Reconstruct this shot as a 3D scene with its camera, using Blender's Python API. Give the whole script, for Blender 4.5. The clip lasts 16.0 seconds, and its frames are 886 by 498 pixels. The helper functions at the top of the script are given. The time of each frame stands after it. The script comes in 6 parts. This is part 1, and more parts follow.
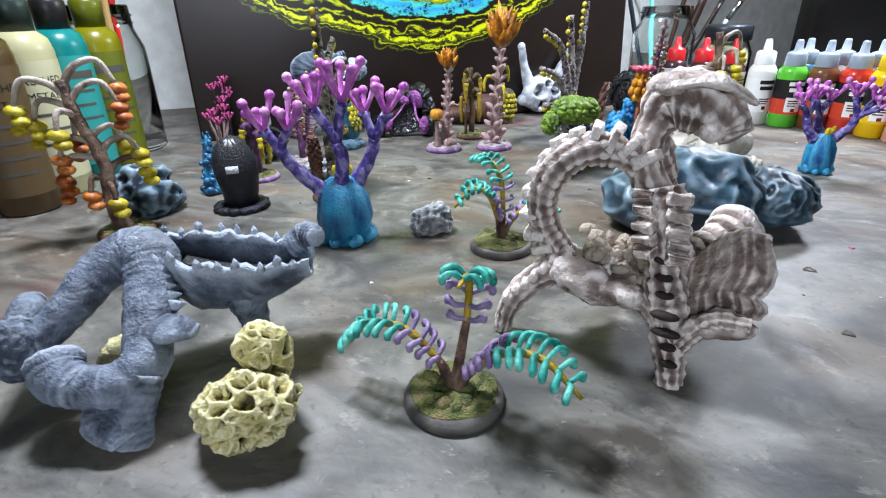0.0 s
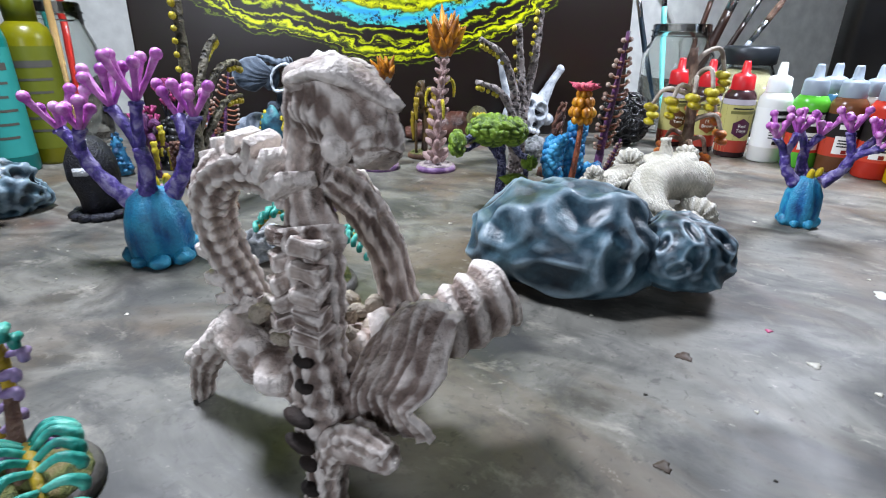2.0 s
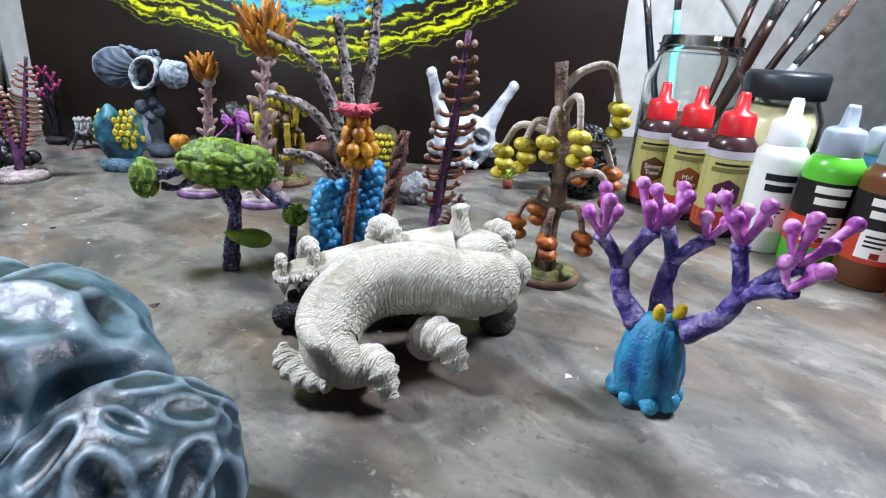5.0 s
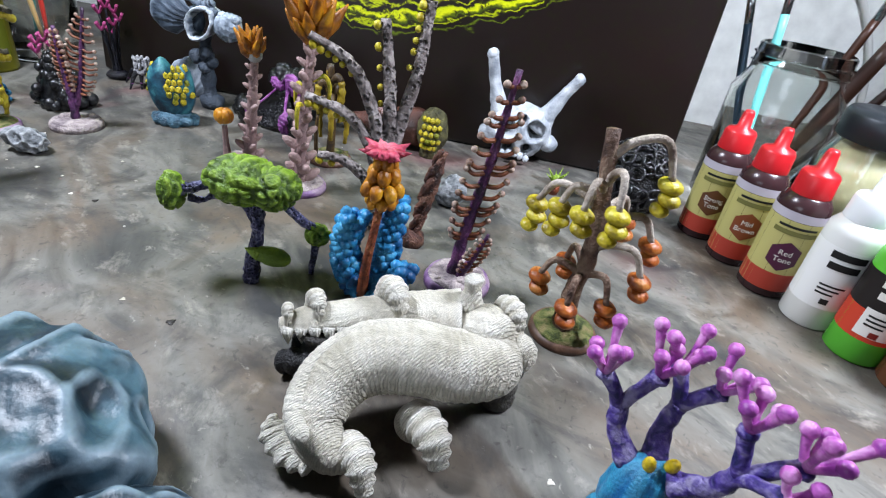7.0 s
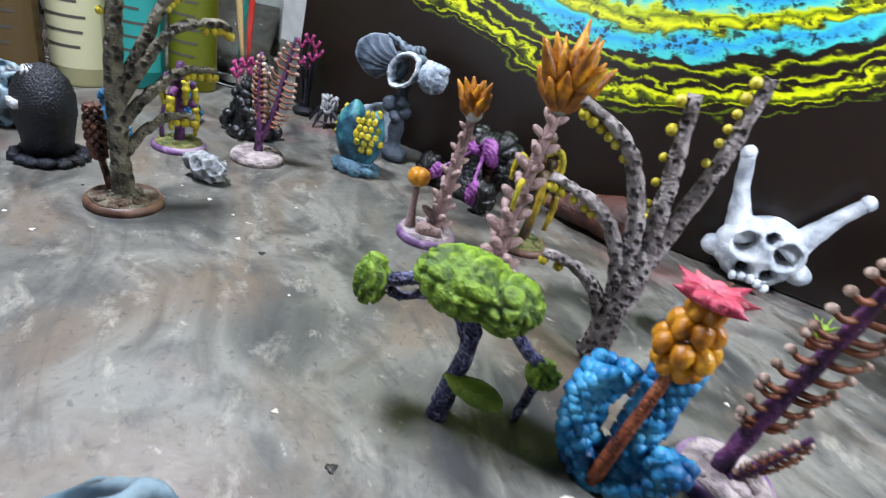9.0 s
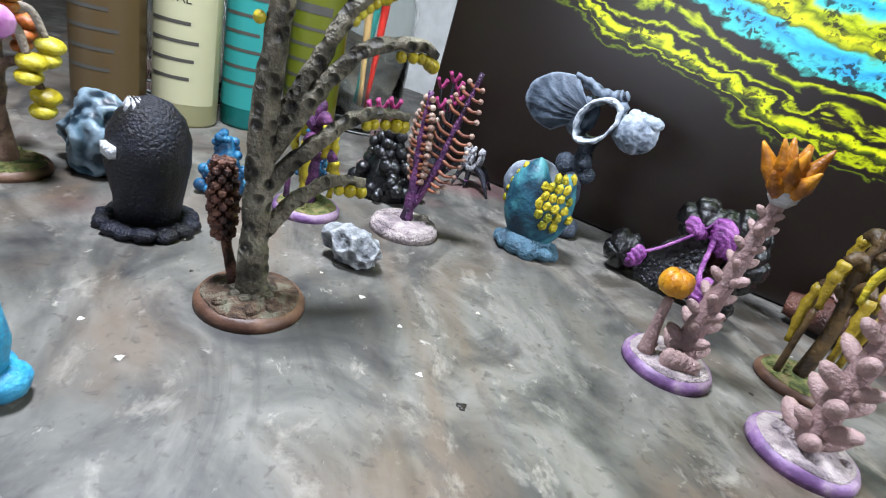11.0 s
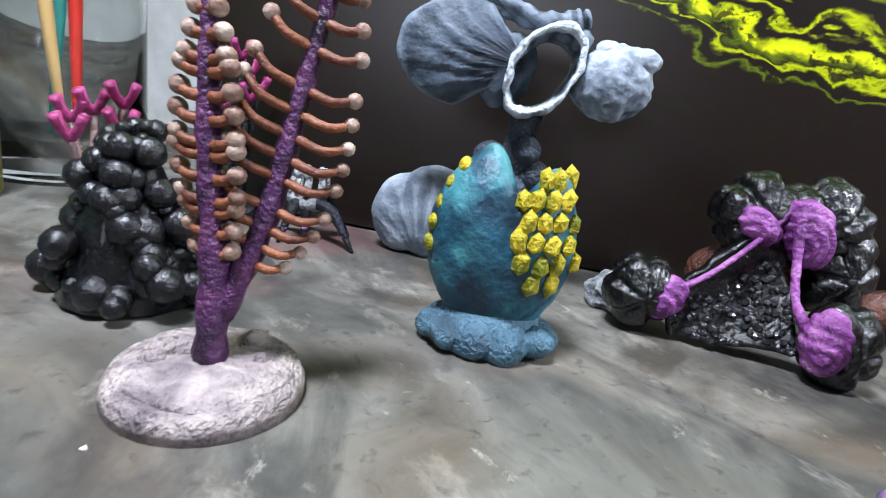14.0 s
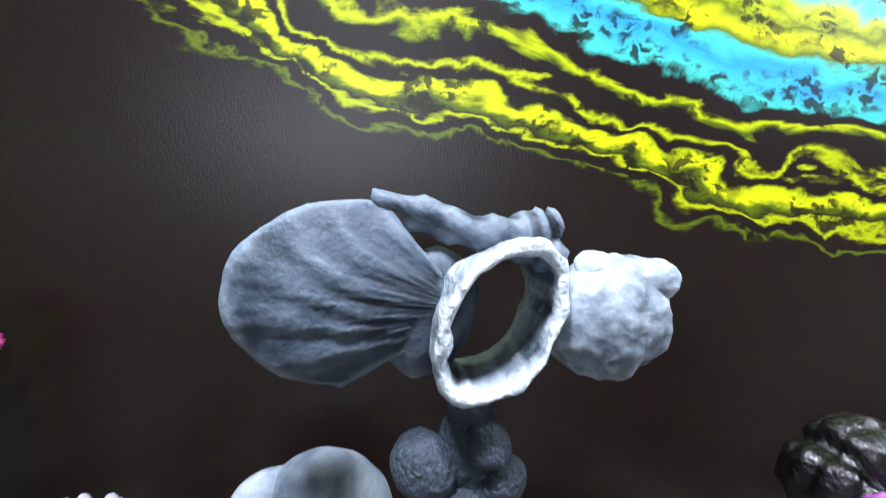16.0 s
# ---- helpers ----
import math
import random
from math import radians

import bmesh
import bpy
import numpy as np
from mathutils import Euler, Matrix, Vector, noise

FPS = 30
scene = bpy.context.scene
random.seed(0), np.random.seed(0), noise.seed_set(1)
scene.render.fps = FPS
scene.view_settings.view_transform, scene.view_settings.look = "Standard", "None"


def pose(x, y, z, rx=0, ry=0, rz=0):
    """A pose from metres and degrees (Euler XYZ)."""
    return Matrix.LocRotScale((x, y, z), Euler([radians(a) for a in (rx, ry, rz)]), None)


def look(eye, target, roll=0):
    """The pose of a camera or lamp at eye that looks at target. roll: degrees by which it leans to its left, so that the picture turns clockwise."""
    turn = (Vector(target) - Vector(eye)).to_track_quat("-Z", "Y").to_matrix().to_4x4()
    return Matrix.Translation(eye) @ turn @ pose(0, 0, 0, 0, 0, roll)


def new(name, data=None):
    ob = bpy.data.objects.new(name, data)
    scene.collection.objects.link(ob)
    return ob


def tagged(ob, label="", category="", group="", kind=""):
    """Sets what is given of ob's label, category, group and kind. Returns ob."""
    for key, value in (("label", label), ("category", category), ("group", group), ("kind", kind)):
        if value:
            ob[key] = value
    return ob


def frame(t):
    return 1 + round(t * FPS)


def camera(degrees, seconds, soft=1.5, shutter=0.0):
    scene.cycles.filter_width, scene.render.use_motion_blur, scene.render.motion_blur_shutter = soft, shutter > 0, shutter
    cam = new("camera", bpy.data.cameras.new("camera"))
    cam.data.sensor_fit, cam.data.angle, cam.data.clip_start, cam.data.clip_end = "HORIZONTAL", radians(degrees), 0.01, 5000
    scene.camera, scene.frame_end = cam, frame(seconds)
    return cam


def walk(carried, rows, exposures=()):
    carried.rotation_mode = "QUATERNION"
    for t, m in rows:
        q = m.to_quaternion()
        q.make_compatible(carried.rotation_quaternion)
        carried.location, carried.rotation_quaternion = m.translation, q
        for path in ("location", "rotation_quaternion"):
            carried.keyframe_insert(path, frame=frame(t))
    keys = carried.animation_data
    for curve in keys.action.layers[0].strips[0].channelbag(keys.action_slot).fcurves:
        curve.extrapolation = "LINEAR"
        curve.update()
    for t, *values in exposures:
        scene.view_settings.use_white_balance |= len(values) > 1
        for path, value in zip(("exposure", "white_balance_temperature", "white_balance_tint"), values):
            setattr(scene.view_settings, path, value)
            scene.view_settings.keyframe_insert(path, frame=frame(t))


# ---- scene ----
U = 0.01          # the place is laid out in centimetres
cam = camera(80.5, 16.0, soft=1.1, shutter=0.25)
# seconds, eye in cm, yaw, pitch, roll in degrees
PATH = [
    (0, 15.84, -3.78, 11.41, 17.71, -24.90, -1.07),
    (0.5, 16.90, -2.66, 10.63, 17.30, -24.92, 1.71),
    (1, 19.54, -0.34, 10.44, 19.55, -24.22, 1.12),
    (1.5, 22.87, 2.38, 9.77, 24.03, -21.68, -1.78),
    (2, 24.66, 4.89, 10.07, 25.87, -22.62, 0.60),
    (2.5, 26.52, 7.32, 9.36, 27.72, -21.23, 1.68),
    (3, 28.88, 10.65, 9.05, 30.78, -20.84, 1.22),
    (3.5, 31.39, 15.20, 8.61, 34.76, -20.33, -0.31),
    (4, 33.92, 19.68, 8.17, 36.61, -18.65, 1.28),
    (6.5, 34.31, 27.53, 14.03, 45.26, -29.88, 6.20),
    (7, 32.79, 27.87, 14.41, 45.42, -31.32, 9.24),
    (7.5, 31.04, 27.67, 13.43, 45.56, -30.34, 13.11),
    (8, 28.68, 27.81, 12.53, 48.35, -29.52, 13.78),
    (8.5, 26.75, 27.85, 12.28, 53.35, -28.43, 13.29),
    (9, 24.06, 27.60, 12.12, 59.02, -26.98, 14.38),
    (9.5, 20.62, 26.77, 10.76, 64.14, -24.85, 14.63),
    (10, 18.37, 25.07, 11.07, 68.70, -25.72, 14.47),
    (12.5, 5.66, 24.87, 5.81, 54.83, -19.19, 13.92),
    (13, 3.86, 26.86, 5.94, 51.09, -18.75, 12.35),
    (13.5, 1.82, 28.07, 5.51, 46.36, -17.54, 10.93),
    (14, 0.53, 29.19, 5.11, 44.28, -15.48, 8.78),
    (14.5, -0.88, 30.35, 4.86, 41.51, -13.11, 7.13),
    (15, -2.23, 31.61, 5.50, 38.64, -11.04, 5.12),
    (15.5, -3.53, 32.92, 6.75, 35.59, -7.90, 3.16),
    (16, -4.92, 34.02, 7.85, 32.21, -4.32, 1.85),
]


def camera_pose(x, y, z, yaw, pitch, roll):
    return Matrix.Translation((x * U, y * U, z * U)) @ Euler((0, 0, radians(yaw))).to_matrix().to_4x4() @ pose(0, 0, 0, 90 + pitch) @ pose(0, 0, 0, 0, 0, roll)


walk(cam, [(t, camera_pose(x, y, z, yaw, pitch, roll)) for t, x, y, z, yaw, pitch, roll in PATH], exposures=[(0.0, 0.02), (2.0, -0.08), (4.0, 0.0), (6.5, -0.22), (9.0, -0.1), (10.0, 0.05), (12.5, 0.15), (14.0, 0.15), (16.0, 0.26)])

# ---- light: a bright desk lamp above the table, two added area lights, a dim room round it
world = bpy.data.worlds.new("room")
scene.world = world
world.use_nodes = True
world.node_tree.nodes["Background"].inputs[0].default_value = (0.78, 0.92, 1.0, 1)
world.node_tree.nodes["Background"].inputs[1].default_value = 0.008


def area_lamp(name, eye, target, size, size_y, watts, colour):
    data = bpy.data.lights.new(name, "AREA")
    data.shape, data.size, data.size_y, data.energy, data.color = "RECTANGLE", size * U, size_y * U, watts, colour
    ob = new(name, data)
    ob.matrix_world = look([c * U for c in eye], [c * U for c in target])
    return ob


area_lamp("desk_lamp_light", (-5, 22, 42), (8, 30, 0), 6, 10, 5.0, (0.80, 0.86, 1.0))
# added fill to lift the wall and bottles at right; no known lamp there
area_lamp("added_wall_fill", (39, 62, 36), (31, 71, 6), 10, 10, 5.6, (0.80, 0.86, 1.0))
# broad area light added in front to give the canvas its glare
area_lamp("front_glare_light", (24, -42, 22), (-8, 44, 7), 46, 14, 1.9, (0.78, 0.86, 1.0))


# ---- materials
def srgb(h):
    h = h.lstrip("#")
    return tuple(((int(h[i:i + 2], 16) / 255) ** 2.2) for i in (0, 2, 4)) + (1.0,)


MATS = {}


def paint(name, *colours, scale=1.2, rough=0.5, bump=0.25, fine=9.0, metal=0.0, dry=None, dry_at=(0.512, 0.575), wash=None, spec=0.5, coat=0.0, distort=0.6, cells=None, bands=None):
    """Hand-painted resin: blended colours, fine relief, a dark wash in the hollows and dry-brushed edges."""
    if name in MATS:
        return MATS[name]
    m = bpy.data.materials.new(name)
    m.use_nodes = True
    nt = m.node_tree
    n, l = nt.nodes, nt.links
    b = n["Principled BSDF"]
    co = n.new("ShaderNodeTexCoord")
    big = n.new("ShaderNodeTexNoise")
    big.inputs["Scale"].default_value, big.inputs["Detail"].default_value, big.inputs["Distortion"].default_value = scale, 5, distort
    l.new(co.outputs["Object"], big.inputs["Vector"])
    ramp = n.new("ShaderNodeValToRGB")
    el = ramp.color_ramp.elements
    while len(el) < max(2, len(colours)):
        el.new(0.5)
    cs = colours if len(colours) > 1 else colours * 2
    for i, c in enumerate(cs):
        el[i].position = 0.37 + 0.27 * i / (len(cs) - 1)
        el[i].color = srgb(c)
    l.new(big.outputs["Fac"], ramp.inputs["Fac"])
    out = ramp.outputs["Color"]
    tiny = n.new("ShaderNodeTexNoise")
    tiny.inputs["Scale"].default_value, tiny.inputs["Detail"].default_value = fine, 6
    l.new(co.outputs["Object"], tiny.inputs["Vector"])
    geo = n.new("ShaderNodeNewGeometry")
    if wash:
        mr = n.new("ShaderNodeMapRange")
        mr.inputs[1].default_value, mr.inputs[2].default_value, mr.inputs[3].default_value, mr.inputs[4].default_value = 0.43, 0.497, 0.9, 0.0
        l.new(geo.outputs["Pointiness"], mr.inputs[0])
        mx = n.new("ShaderNodeMix")
        mx.data_type = "RGBA"
        l.new(mr.outputs[0], mx.inputs[0])
        l.new(out, mx.inputs[6])
        mx.inputs[7].default_value = srgb(wash)
        out = mx.outputs[2]
    if dry:
        mr = n.new("ShaderNodeMapRange")
        mr.inputs[1].default_value, mr.inputs[2].default_value, mr.inputs[3].default_value, mr.inputs[4].default_value = dry_at[0], dry_at[1], 0.0, 0.9
        l.new(geo.outputs["Pointiness"], mr.inputs[0])
        mx = n.new("ShaderNodeMix")
        mx.data_type = "RGBA"
        l.new(mr.outputs[0], mx.inputs[0])
        l.new(out, mx.inputs[6])
        mx.inputs[7].default_value = srgb(dry)
        out = mx.outputs[2]
    height = tiny.outputs["Fac"]

    def relief(value, lo, hi, dark, amount):
        """Darkens paint in small hollows and sinks them."""
        nonlocal out, height
        mr = n.new("ShaderNodeMapRange")
        mr.inputs[1].default_value, mr.inputs[2].default_value = lo, hi
        l.new(value, mr.inputs[0])
        inv = n.new("ShaderNodeMath")
        inv.operation, inv.inputs[0].default_value = "SUBTRACT", 1.0
        l.new(mr.outputs[0], inv.inputs[1])
        sc = n.new("ShaderNodeMath")
        sc.operation, sc.inputs[1].default_value = "MULTIPLY", amount
        l.new(inv.outputs[0], sc.inputs[0])
        mx = n.new("ShaderNodeMix")
        mx.data_type = "RGBA"
        l.new(sc.outputs[0], mx.inputs[0])
        l.new(out, mx.inputs[6])
        mx.inputs[7].default_value = srgb(dark)
        out = mx.outputs[2]
        ad = n.new("ShaderNodeMath")
        ad.operation, ad.inputs[1].default_value = "MULTIPLY_ADD", 2.2
        l.new(mr.outputs[0], ad.inputs[0])
        l.new(height, ad.inputs[2])
        height = ad.outputs[0]

    if cells:
        size, kind, lo, hi, dark, amount = cells
        vo = n.new("ShaderNodeTexVoronoi")
        vo.feature, vo.inputs["Scale"].default_value = kind, size
        l.new(co.outputs["Object"], vo.inputs["Vector"])
        relief(vo.outputs["Distance"], lo, hi, dark, amount)
    if bands:
        size, axis, dark, amount = bands
        wv = n.new("ShaderNodeTexWave")
        wv.bands_direction = axis
        wv.inputs["Scale"].default_value, wv.inputs["Distortion"].default_value, wv.inputs["Detail"].default_value, wv.inputs["Detail Scale"].default_value = size, 3.0, 4, 1.4
        l.new(co.outputs["Object"], wv.inputs["Vector"])
        relief(wv.outputs["Fac"], 0.1, 0.5, dark, amount)
    hs = n.new("ShaderNodeHueSaturation")
    vr = n.new("ShaderNodeMapRange")
    vr.inputs[3].default_value, vr.inputs[4].default_value = 0.72, 1.28
    l.new(tiny.outputs["Fac"], vr.inputs[0])
    l.new(vr.outputs[0], hs.inputs["Value"])
    l.new(out, hs.inputs["Color"])
    l.new(hs.outputs[0], b.inputs["Base Color"])
    b.inputs["Roughness"].default_value, b.inputs["Metallic"].default_value = rough, metal
    b.inputs["Specular IOR Level"].default_value = spec
    b.inputs["Coat Weight"].default_value = coat
    if bump:
        bp = n.new("ShaderNodeBump")
        bp.inputs["Strength"].default_value, bp.inputs["Distance"].default_value = min(1.0, bump * 1.5), 0.0016
        l.new(height, bp.inputs["Height"])
        l.new(bp.outputs[0], b.inputs["Normal"])
    MATS[name] = m
    return m


def plain(name, colour, rough=0.4, metal=0.0, trans=0.0, ior=1.45, alpha=1.0, emit=0.0):
    if name in MATS:
        return MATS[name]
    m = bpy.data.materials.new(name)
    m.use_nodes = True
    b = m.node_tree.nodes["Principled BSDF"]
    b.inputs["Base Color"].default_value = srgb(colour)
    b.inputs["Roughness"].default_value, b.inputs["Metallic"].default_value = rough, metal
    b.inputs["Transmission Weight"].default_value, b.inputs["IOR"].default_value = trans, ior
    MATS[name] = m
    return m


# ---- mesh helpers (all in cm)
def V(*a):
    return Vector(a)


def spline(pts, n):
    """A smooth line through the points, n steps between each two."""
    pts = [Vector(p) for p in pts]
    q = [2 * pts[0] - pts[1]] + pts + [2 * pts[-1] - pts[-2]]
    out = []
    for i in range(1, len(q) - 2):
        for k in range(n):
            t = k / n
            a, b, c, d = q[i - 1], q[i], q[i + 1], q[i + 2]
            out.append(0.5 * ((2 * b) + (c - a) * t + (2 * a - 5 * b + 4 * c - d) * t * t + (3 * b - a - 3 * c + d) * t ** 3))
    return out + [pts[-1]]


def lerp_list(v, n):
    return list(np.interp(np.linspace(0, 1, n), np.linspace(0, 1, len(v)), v))


def tube(bm, pts, rads, seg=8, n=4, ridge=None, open_end=False, flat=1.0, up=None):
    """A tapered, bent rod. ridge(i, count, a): factor on the radius. open_end: a hollow mouth at the end."""
    line = spline(pts, n)
    rr = lerp_list(rads, len(line))
    rings, side = [], None
    for i, p in enumerate(line):
        d = (line[min(i + 1, len(line) - 1)] - line[max(i - 1, 0)]).normalized()
        if side is None:
            ref = Vector(up) if up else (V(0, 0, 1) if abs(d.z) < 0.85 else V(1, 0, 0))
            side = d.cross(ref).normalized()
        side = (side - d * side.dot(d)).normalized()
        other = d.cross(side)
        ring = []
        for k in range(seg):
            a = 2 * math.pi * k / seg
            r = rr[i] * (ridge(i, len(line), a) if ridge else 1)
            ring.append(bm.verts.new(p + side * math.cos(a) * r + other * math.sin(a) * r * flat))
        rings.append(ring)
    if open_end:
        p, d = line[-1], (line[-1] - line[-2]).normalized()
        for f, back in ((0.8, 0.0), (0.66, 0.6), (0.4, 1.6)):
            rings.append([bm.verts.new(p - d * back * rr[-1] + (v.co - p) * f) for v in rings[len(line) - 1]])
    for a, b in zip(rings, rings[1:]):
        for k in range(seg):
            bm.faces.new((a[k], a[(k + 1) % seg], b[(k + 1) % seg], b[k]))
    for ring in (rings[0][::-1], rings[-1]):
        bm.faces.new(ring)
    return rings


def ball(bm, c, r, sub=2, rot=None, amp=0.0, freq=1.0, seed=0.0, pits=None):
    """A rounded lump; r may be three half-sizes. pits: (cell, depth) for round hollows."""
    r = Vector(r) if hasattr(r, "__len__") else V(r, r, r)
    made = bmesh.ops.create_icosphere(bm, subdivisions=sub, radius=1)["verts"]
    turn = Euler([radians(a) for a in rot]).to_matrix() if rot else Matrix.Identity(3)
    for v in made:
        k = 1.0
        p = Vector((v.co.x * r.x, v.co.y * r.y, v.co.z * r.z))
        if amp:
            k += amp * noise.fractal(p * freq + V(seed, seed * 1.7, 0), 1.0, 2.0, 4)
        if pits:
            d = noise.voronoi(p / pits[0] + V(seed, 0, seed))[0]
            k -= pits[1] * max(0.0, 1 - d[0] / 0.55) - pits[1] * 0.25 * max(0.0, 1 - (d[1] - d[0]) / 0.25)
        v.co = turn @ (p * k) + Vector(c)
    return made


def lathe(bm, prof, seg=24, c=(0, 0, 0), wob=None, cap=True):
    rings = []
    for i, (r, z) in enumerate(prof):
        rings.append([bm.verts.new((c[0] + r * math.cos(a) * (wob(i, a) if wob else 1), c[1] + r * math.sin(a) * (wob(i, a) if wob else 1), c[2] + z))
                      for a in (2 * math.pi * k / seg for k in range(seg))])
    for a, b in zip(rings, rings[1:]):
        for k in range(seg):
            bm.faces.new((a[k], a[(k + 1) % seg], b[(k + 1) % seg], b[k]))
    if cap:
        bm.faces.new(rings[0][::-1])
        bm.faces.new(rings[-1])
    return rings


def box(bm, lo, hi, m=None):
    vs = bmesh.ops.create_cube(bm, size=1)["verts"]
    for v in vs:
        v.co = Vector([lo[i] + (hi[i] - lo[i]) * (v.co[i] + 0.5) for i in range(3)])
        if m:
            v.co = m @ v.co
    return vs


def spike(bm, base, tip, r, seg=5):
    tube(bm, [base, (Vector(base) + Vector(tip)) / 2, tip], [r, r * 0.62, r * 0.05], seg, 1)


def roughen(bm, amp, freq, seed=0.0):
    bm.normal_update()
    move = [(v, v.normal * amp * noise.fractal(v.co * freq + V(seed, 0, 0), 1.0, 2.0, 4)) for v in bm.verts]
    for v, d in move:
        v.co += d


def pit(bm, cell, depth, seed=0.0, edge=0.5):
    """Round hollows over a whole mesh."""
    bm.normal_update()
    move = []
    for v in bm.verts:
        d = noise.voronoi(v.co / cell + V(seed, seed, 0))[0]
        move.append((v, -v.normal * depth * max(0.0, 1 - d[0] / edge)))
    for v, d in move:
        v.co += d


def scoop(bm, cell, depth, seed=0.0, skew=0.0):
    """Smooth bowls that meet in sharp ridges."""
    bm.normal_update()
    move = []
    for v in bm.verts:
        d = noise.voronoi(v.co / cell + noise.noise_vector(v.co * 0.3) * skew + V(seed, seed, 0))[0]
        move.append((v, -v.normal * depth * max(0.0, 1 - (d[0] / 0.75) ** 2)))
    for v, d in move:
        v.co += d


def thing(name, x, y, yaw, label, category, group="", kind="", z=0.0):
    ob = new(name)
    ob.empty_display_size = 0.5
    ob.location, ob.rotation_euler, ob.scale = (x * U, y * U, z * U), (0, 0, radians(yaw)), (U, U, U)
    return tagged(ob, label, category, group, kind)


def part(name, bm, material, parent, label="", smooth=True):
    """Links a bmesh as one mesh under a thing or a part."""
    me = bpy.data.meshes.new(name)
    bmesh.ops.recalc_face_normals(bm, faces=bm.faces[:])
    for f in bm.faces:
        f.smooth = smooth
    bm.to_mesh(me)
    bm.free()
    me.materials.append(material)
    ob = new(name, me)
    ob.parent = parent
    if label:
        ob["label"] = label
    return ob


def structure(name, bm, material, label, category, smooth=False):
    for v in bm.verts:
        v.co *= U
    ob = part(name, bm, material, None, "", smooth)
    return tagged(ob, label, category, "", "structure")


def B():
    return bmesh.new()


# ---- table, walls, canvas
def table_material():
    m = bpy.data.materials.new("worn_tabletop")
    m.use_nodes = True
    n, l = m.node_tree.nodes, m.node_tree.links
    b = n["Principled BSDF"]
    co = n.new("ShaderNodeTexCoord")

    def noise_at(scale, detail, dist, sx=1.0, rough=0.55):
        mp = n.new("ShaderNodeMapping")
        mp.inputs["Scale"].default_value = (sx, 1, 1)
        mp.inputs["Rotation"].default_value = (0, 0, 0.6)
        t = n.new("ShaderNodeTexNoise")
        t.inputs["Scale"].default_value, t.inputs["Detail"].default_value, t.inputs["Distortion"].default_value, t.inputs["Roughness"].default_value = scale, detail, dist, rough
        l.new(co.outputs["Object"], mp.inputs["Vector"])
        l.new(mp.outputs[0], t.inputs["Vector"])
        return t

    def ramp(src, stops):
        r = n.new("ShaderNodeValToRGB")
        e = r.color_ramp.elements
        while len(e) < len(stops):
            e.new(0.5)
        for i, (p, c) in enumerate(stops):
            e[i].position, e[i].color = p, srgb(c) if isinstance(c, str) else (c, c, c, 1)
        l.new(src, r.inputs["Fac"])
        return r.outputs["Color"]

    def mix(fac, a, c):
        x = n.new("ShaderNodeMix")
        x.data_type = "RGBA"
        l.new(fac, x.inputs[0])
        l.new(a, x.inputs[6])
        if isinstance(c, str):
            x.inputs[7].default_value = srgb(c)
        else:
            l.new(c, x.inputs[7])
        return x.outputs[2]

    base = ramp(noise_at(24, 7, 0.8, 0.7).outputs["Fac"], [(0.34, "#343434"), (0.44, "#55544f"), (0.55, "#73716a"), (0.66, "#4a463f")])
    brown = ramp(noise_at(11, 4, 1.5, 0.6).outputs["Fac"], [(0.48, 0.0), (0.64, 0.7)])
    out = mix(brown, base, "#645546")
    dark = ramp(noise_at(19, 7, 2.0, 0.5, 0.65).outputs["Fac"], [(0.50, 0.0), (0.66, 0.85)])
    out = mix(dark, out, "#3a3938")
    rosy = ramp(noise_at(7, 3, 0.5).outputs["Fac"], [(0.60, 0.0), (0.72, 0.5)])
    out = mix(rosy, out, "#7a4f50")
    pale = ramp(noise_at(60, 9, 0.4, 0.7, 0.68).outputs["Fac"], [(0.57, 0.0), (0.70, 0.42)])
    out = mix(pale, out, "#b3ada0")
    scuff = ramp(noise_at(140, 9, 0.5, 0.7, 0.72).outputs["Fac"], [(0.62, 0.0), (0.72, 0.5)])
    out = mix(scuff, out, "#c9c4b6")
    grit = ramp(noise_at(300, 6, 0.6).outputs["Fac"], [(0.58, 0.0), (0.70, 0.6)])
    out = mix(grit, out, "#3b3733")
    l.new(out, b.inputs["Base Color"])
    rg = ramp(noise_at(22, 6, 1.0).outputs["Fac"], [(0.3, 0.38), (0.7, 0.62)])
    l.new(rg, b.inputs["Roughness"])
    bp = n.new("ShaderNodeBump")
    bp.inputs["Strength"].default_value, bp.inputs["Distance"].default_value = 0.18, 0.0015
    l.new(noise_at(120, 8, 0.4).outputs["Fac"], bp.inputs["Height"])
    l.new(bp.outputs[0], b.inputs["Normal"])
    return m


bm = B()
box(bm, (-70, -45, -3), (110, 120, 0))
structure("tabletop", bm, table_material(), "worn grey-brown painted work table with stains", "table")

WALL = paint("wall_paint", "#e6e8e4", "#eef0ec", scale=3, rough=0.7, bump=0.1, fine=60)
LC, DC, NC = V(-23.47, 34.65, 0), V(0.793, 0.608, 0), V(-0.608, 0.793, 0)


def along(s, n, z):
    """A place by metres along the canvas, behind its foot line and up."""
    return LC + DC * s + NC * n + V(0, 0, z)


# unseen sides of the room, set dark to cut bounced light
DULL = paint("unseen_room_dark", "#413f3b", "#4b4945", scale=3, rough=0.8, bump=0.1, fine=60)


def wall_box(name, s0, s1, n0, n1, z0, z1, label, mat=None):
    bm = B()
    vs = bmesh.ops.create_cube(bm, size=1)["verts"]
    for v in vs:
        v.co = along(s0 + (s1 - s0) * (v.co.x + 0.5), n0 + (n1 - n0) * (v.co.y + 0.5), z0 + (z1 - z0) * (v.co.z + 0.5))
    return structure(name, bm, mat or DULL, label, "wall")


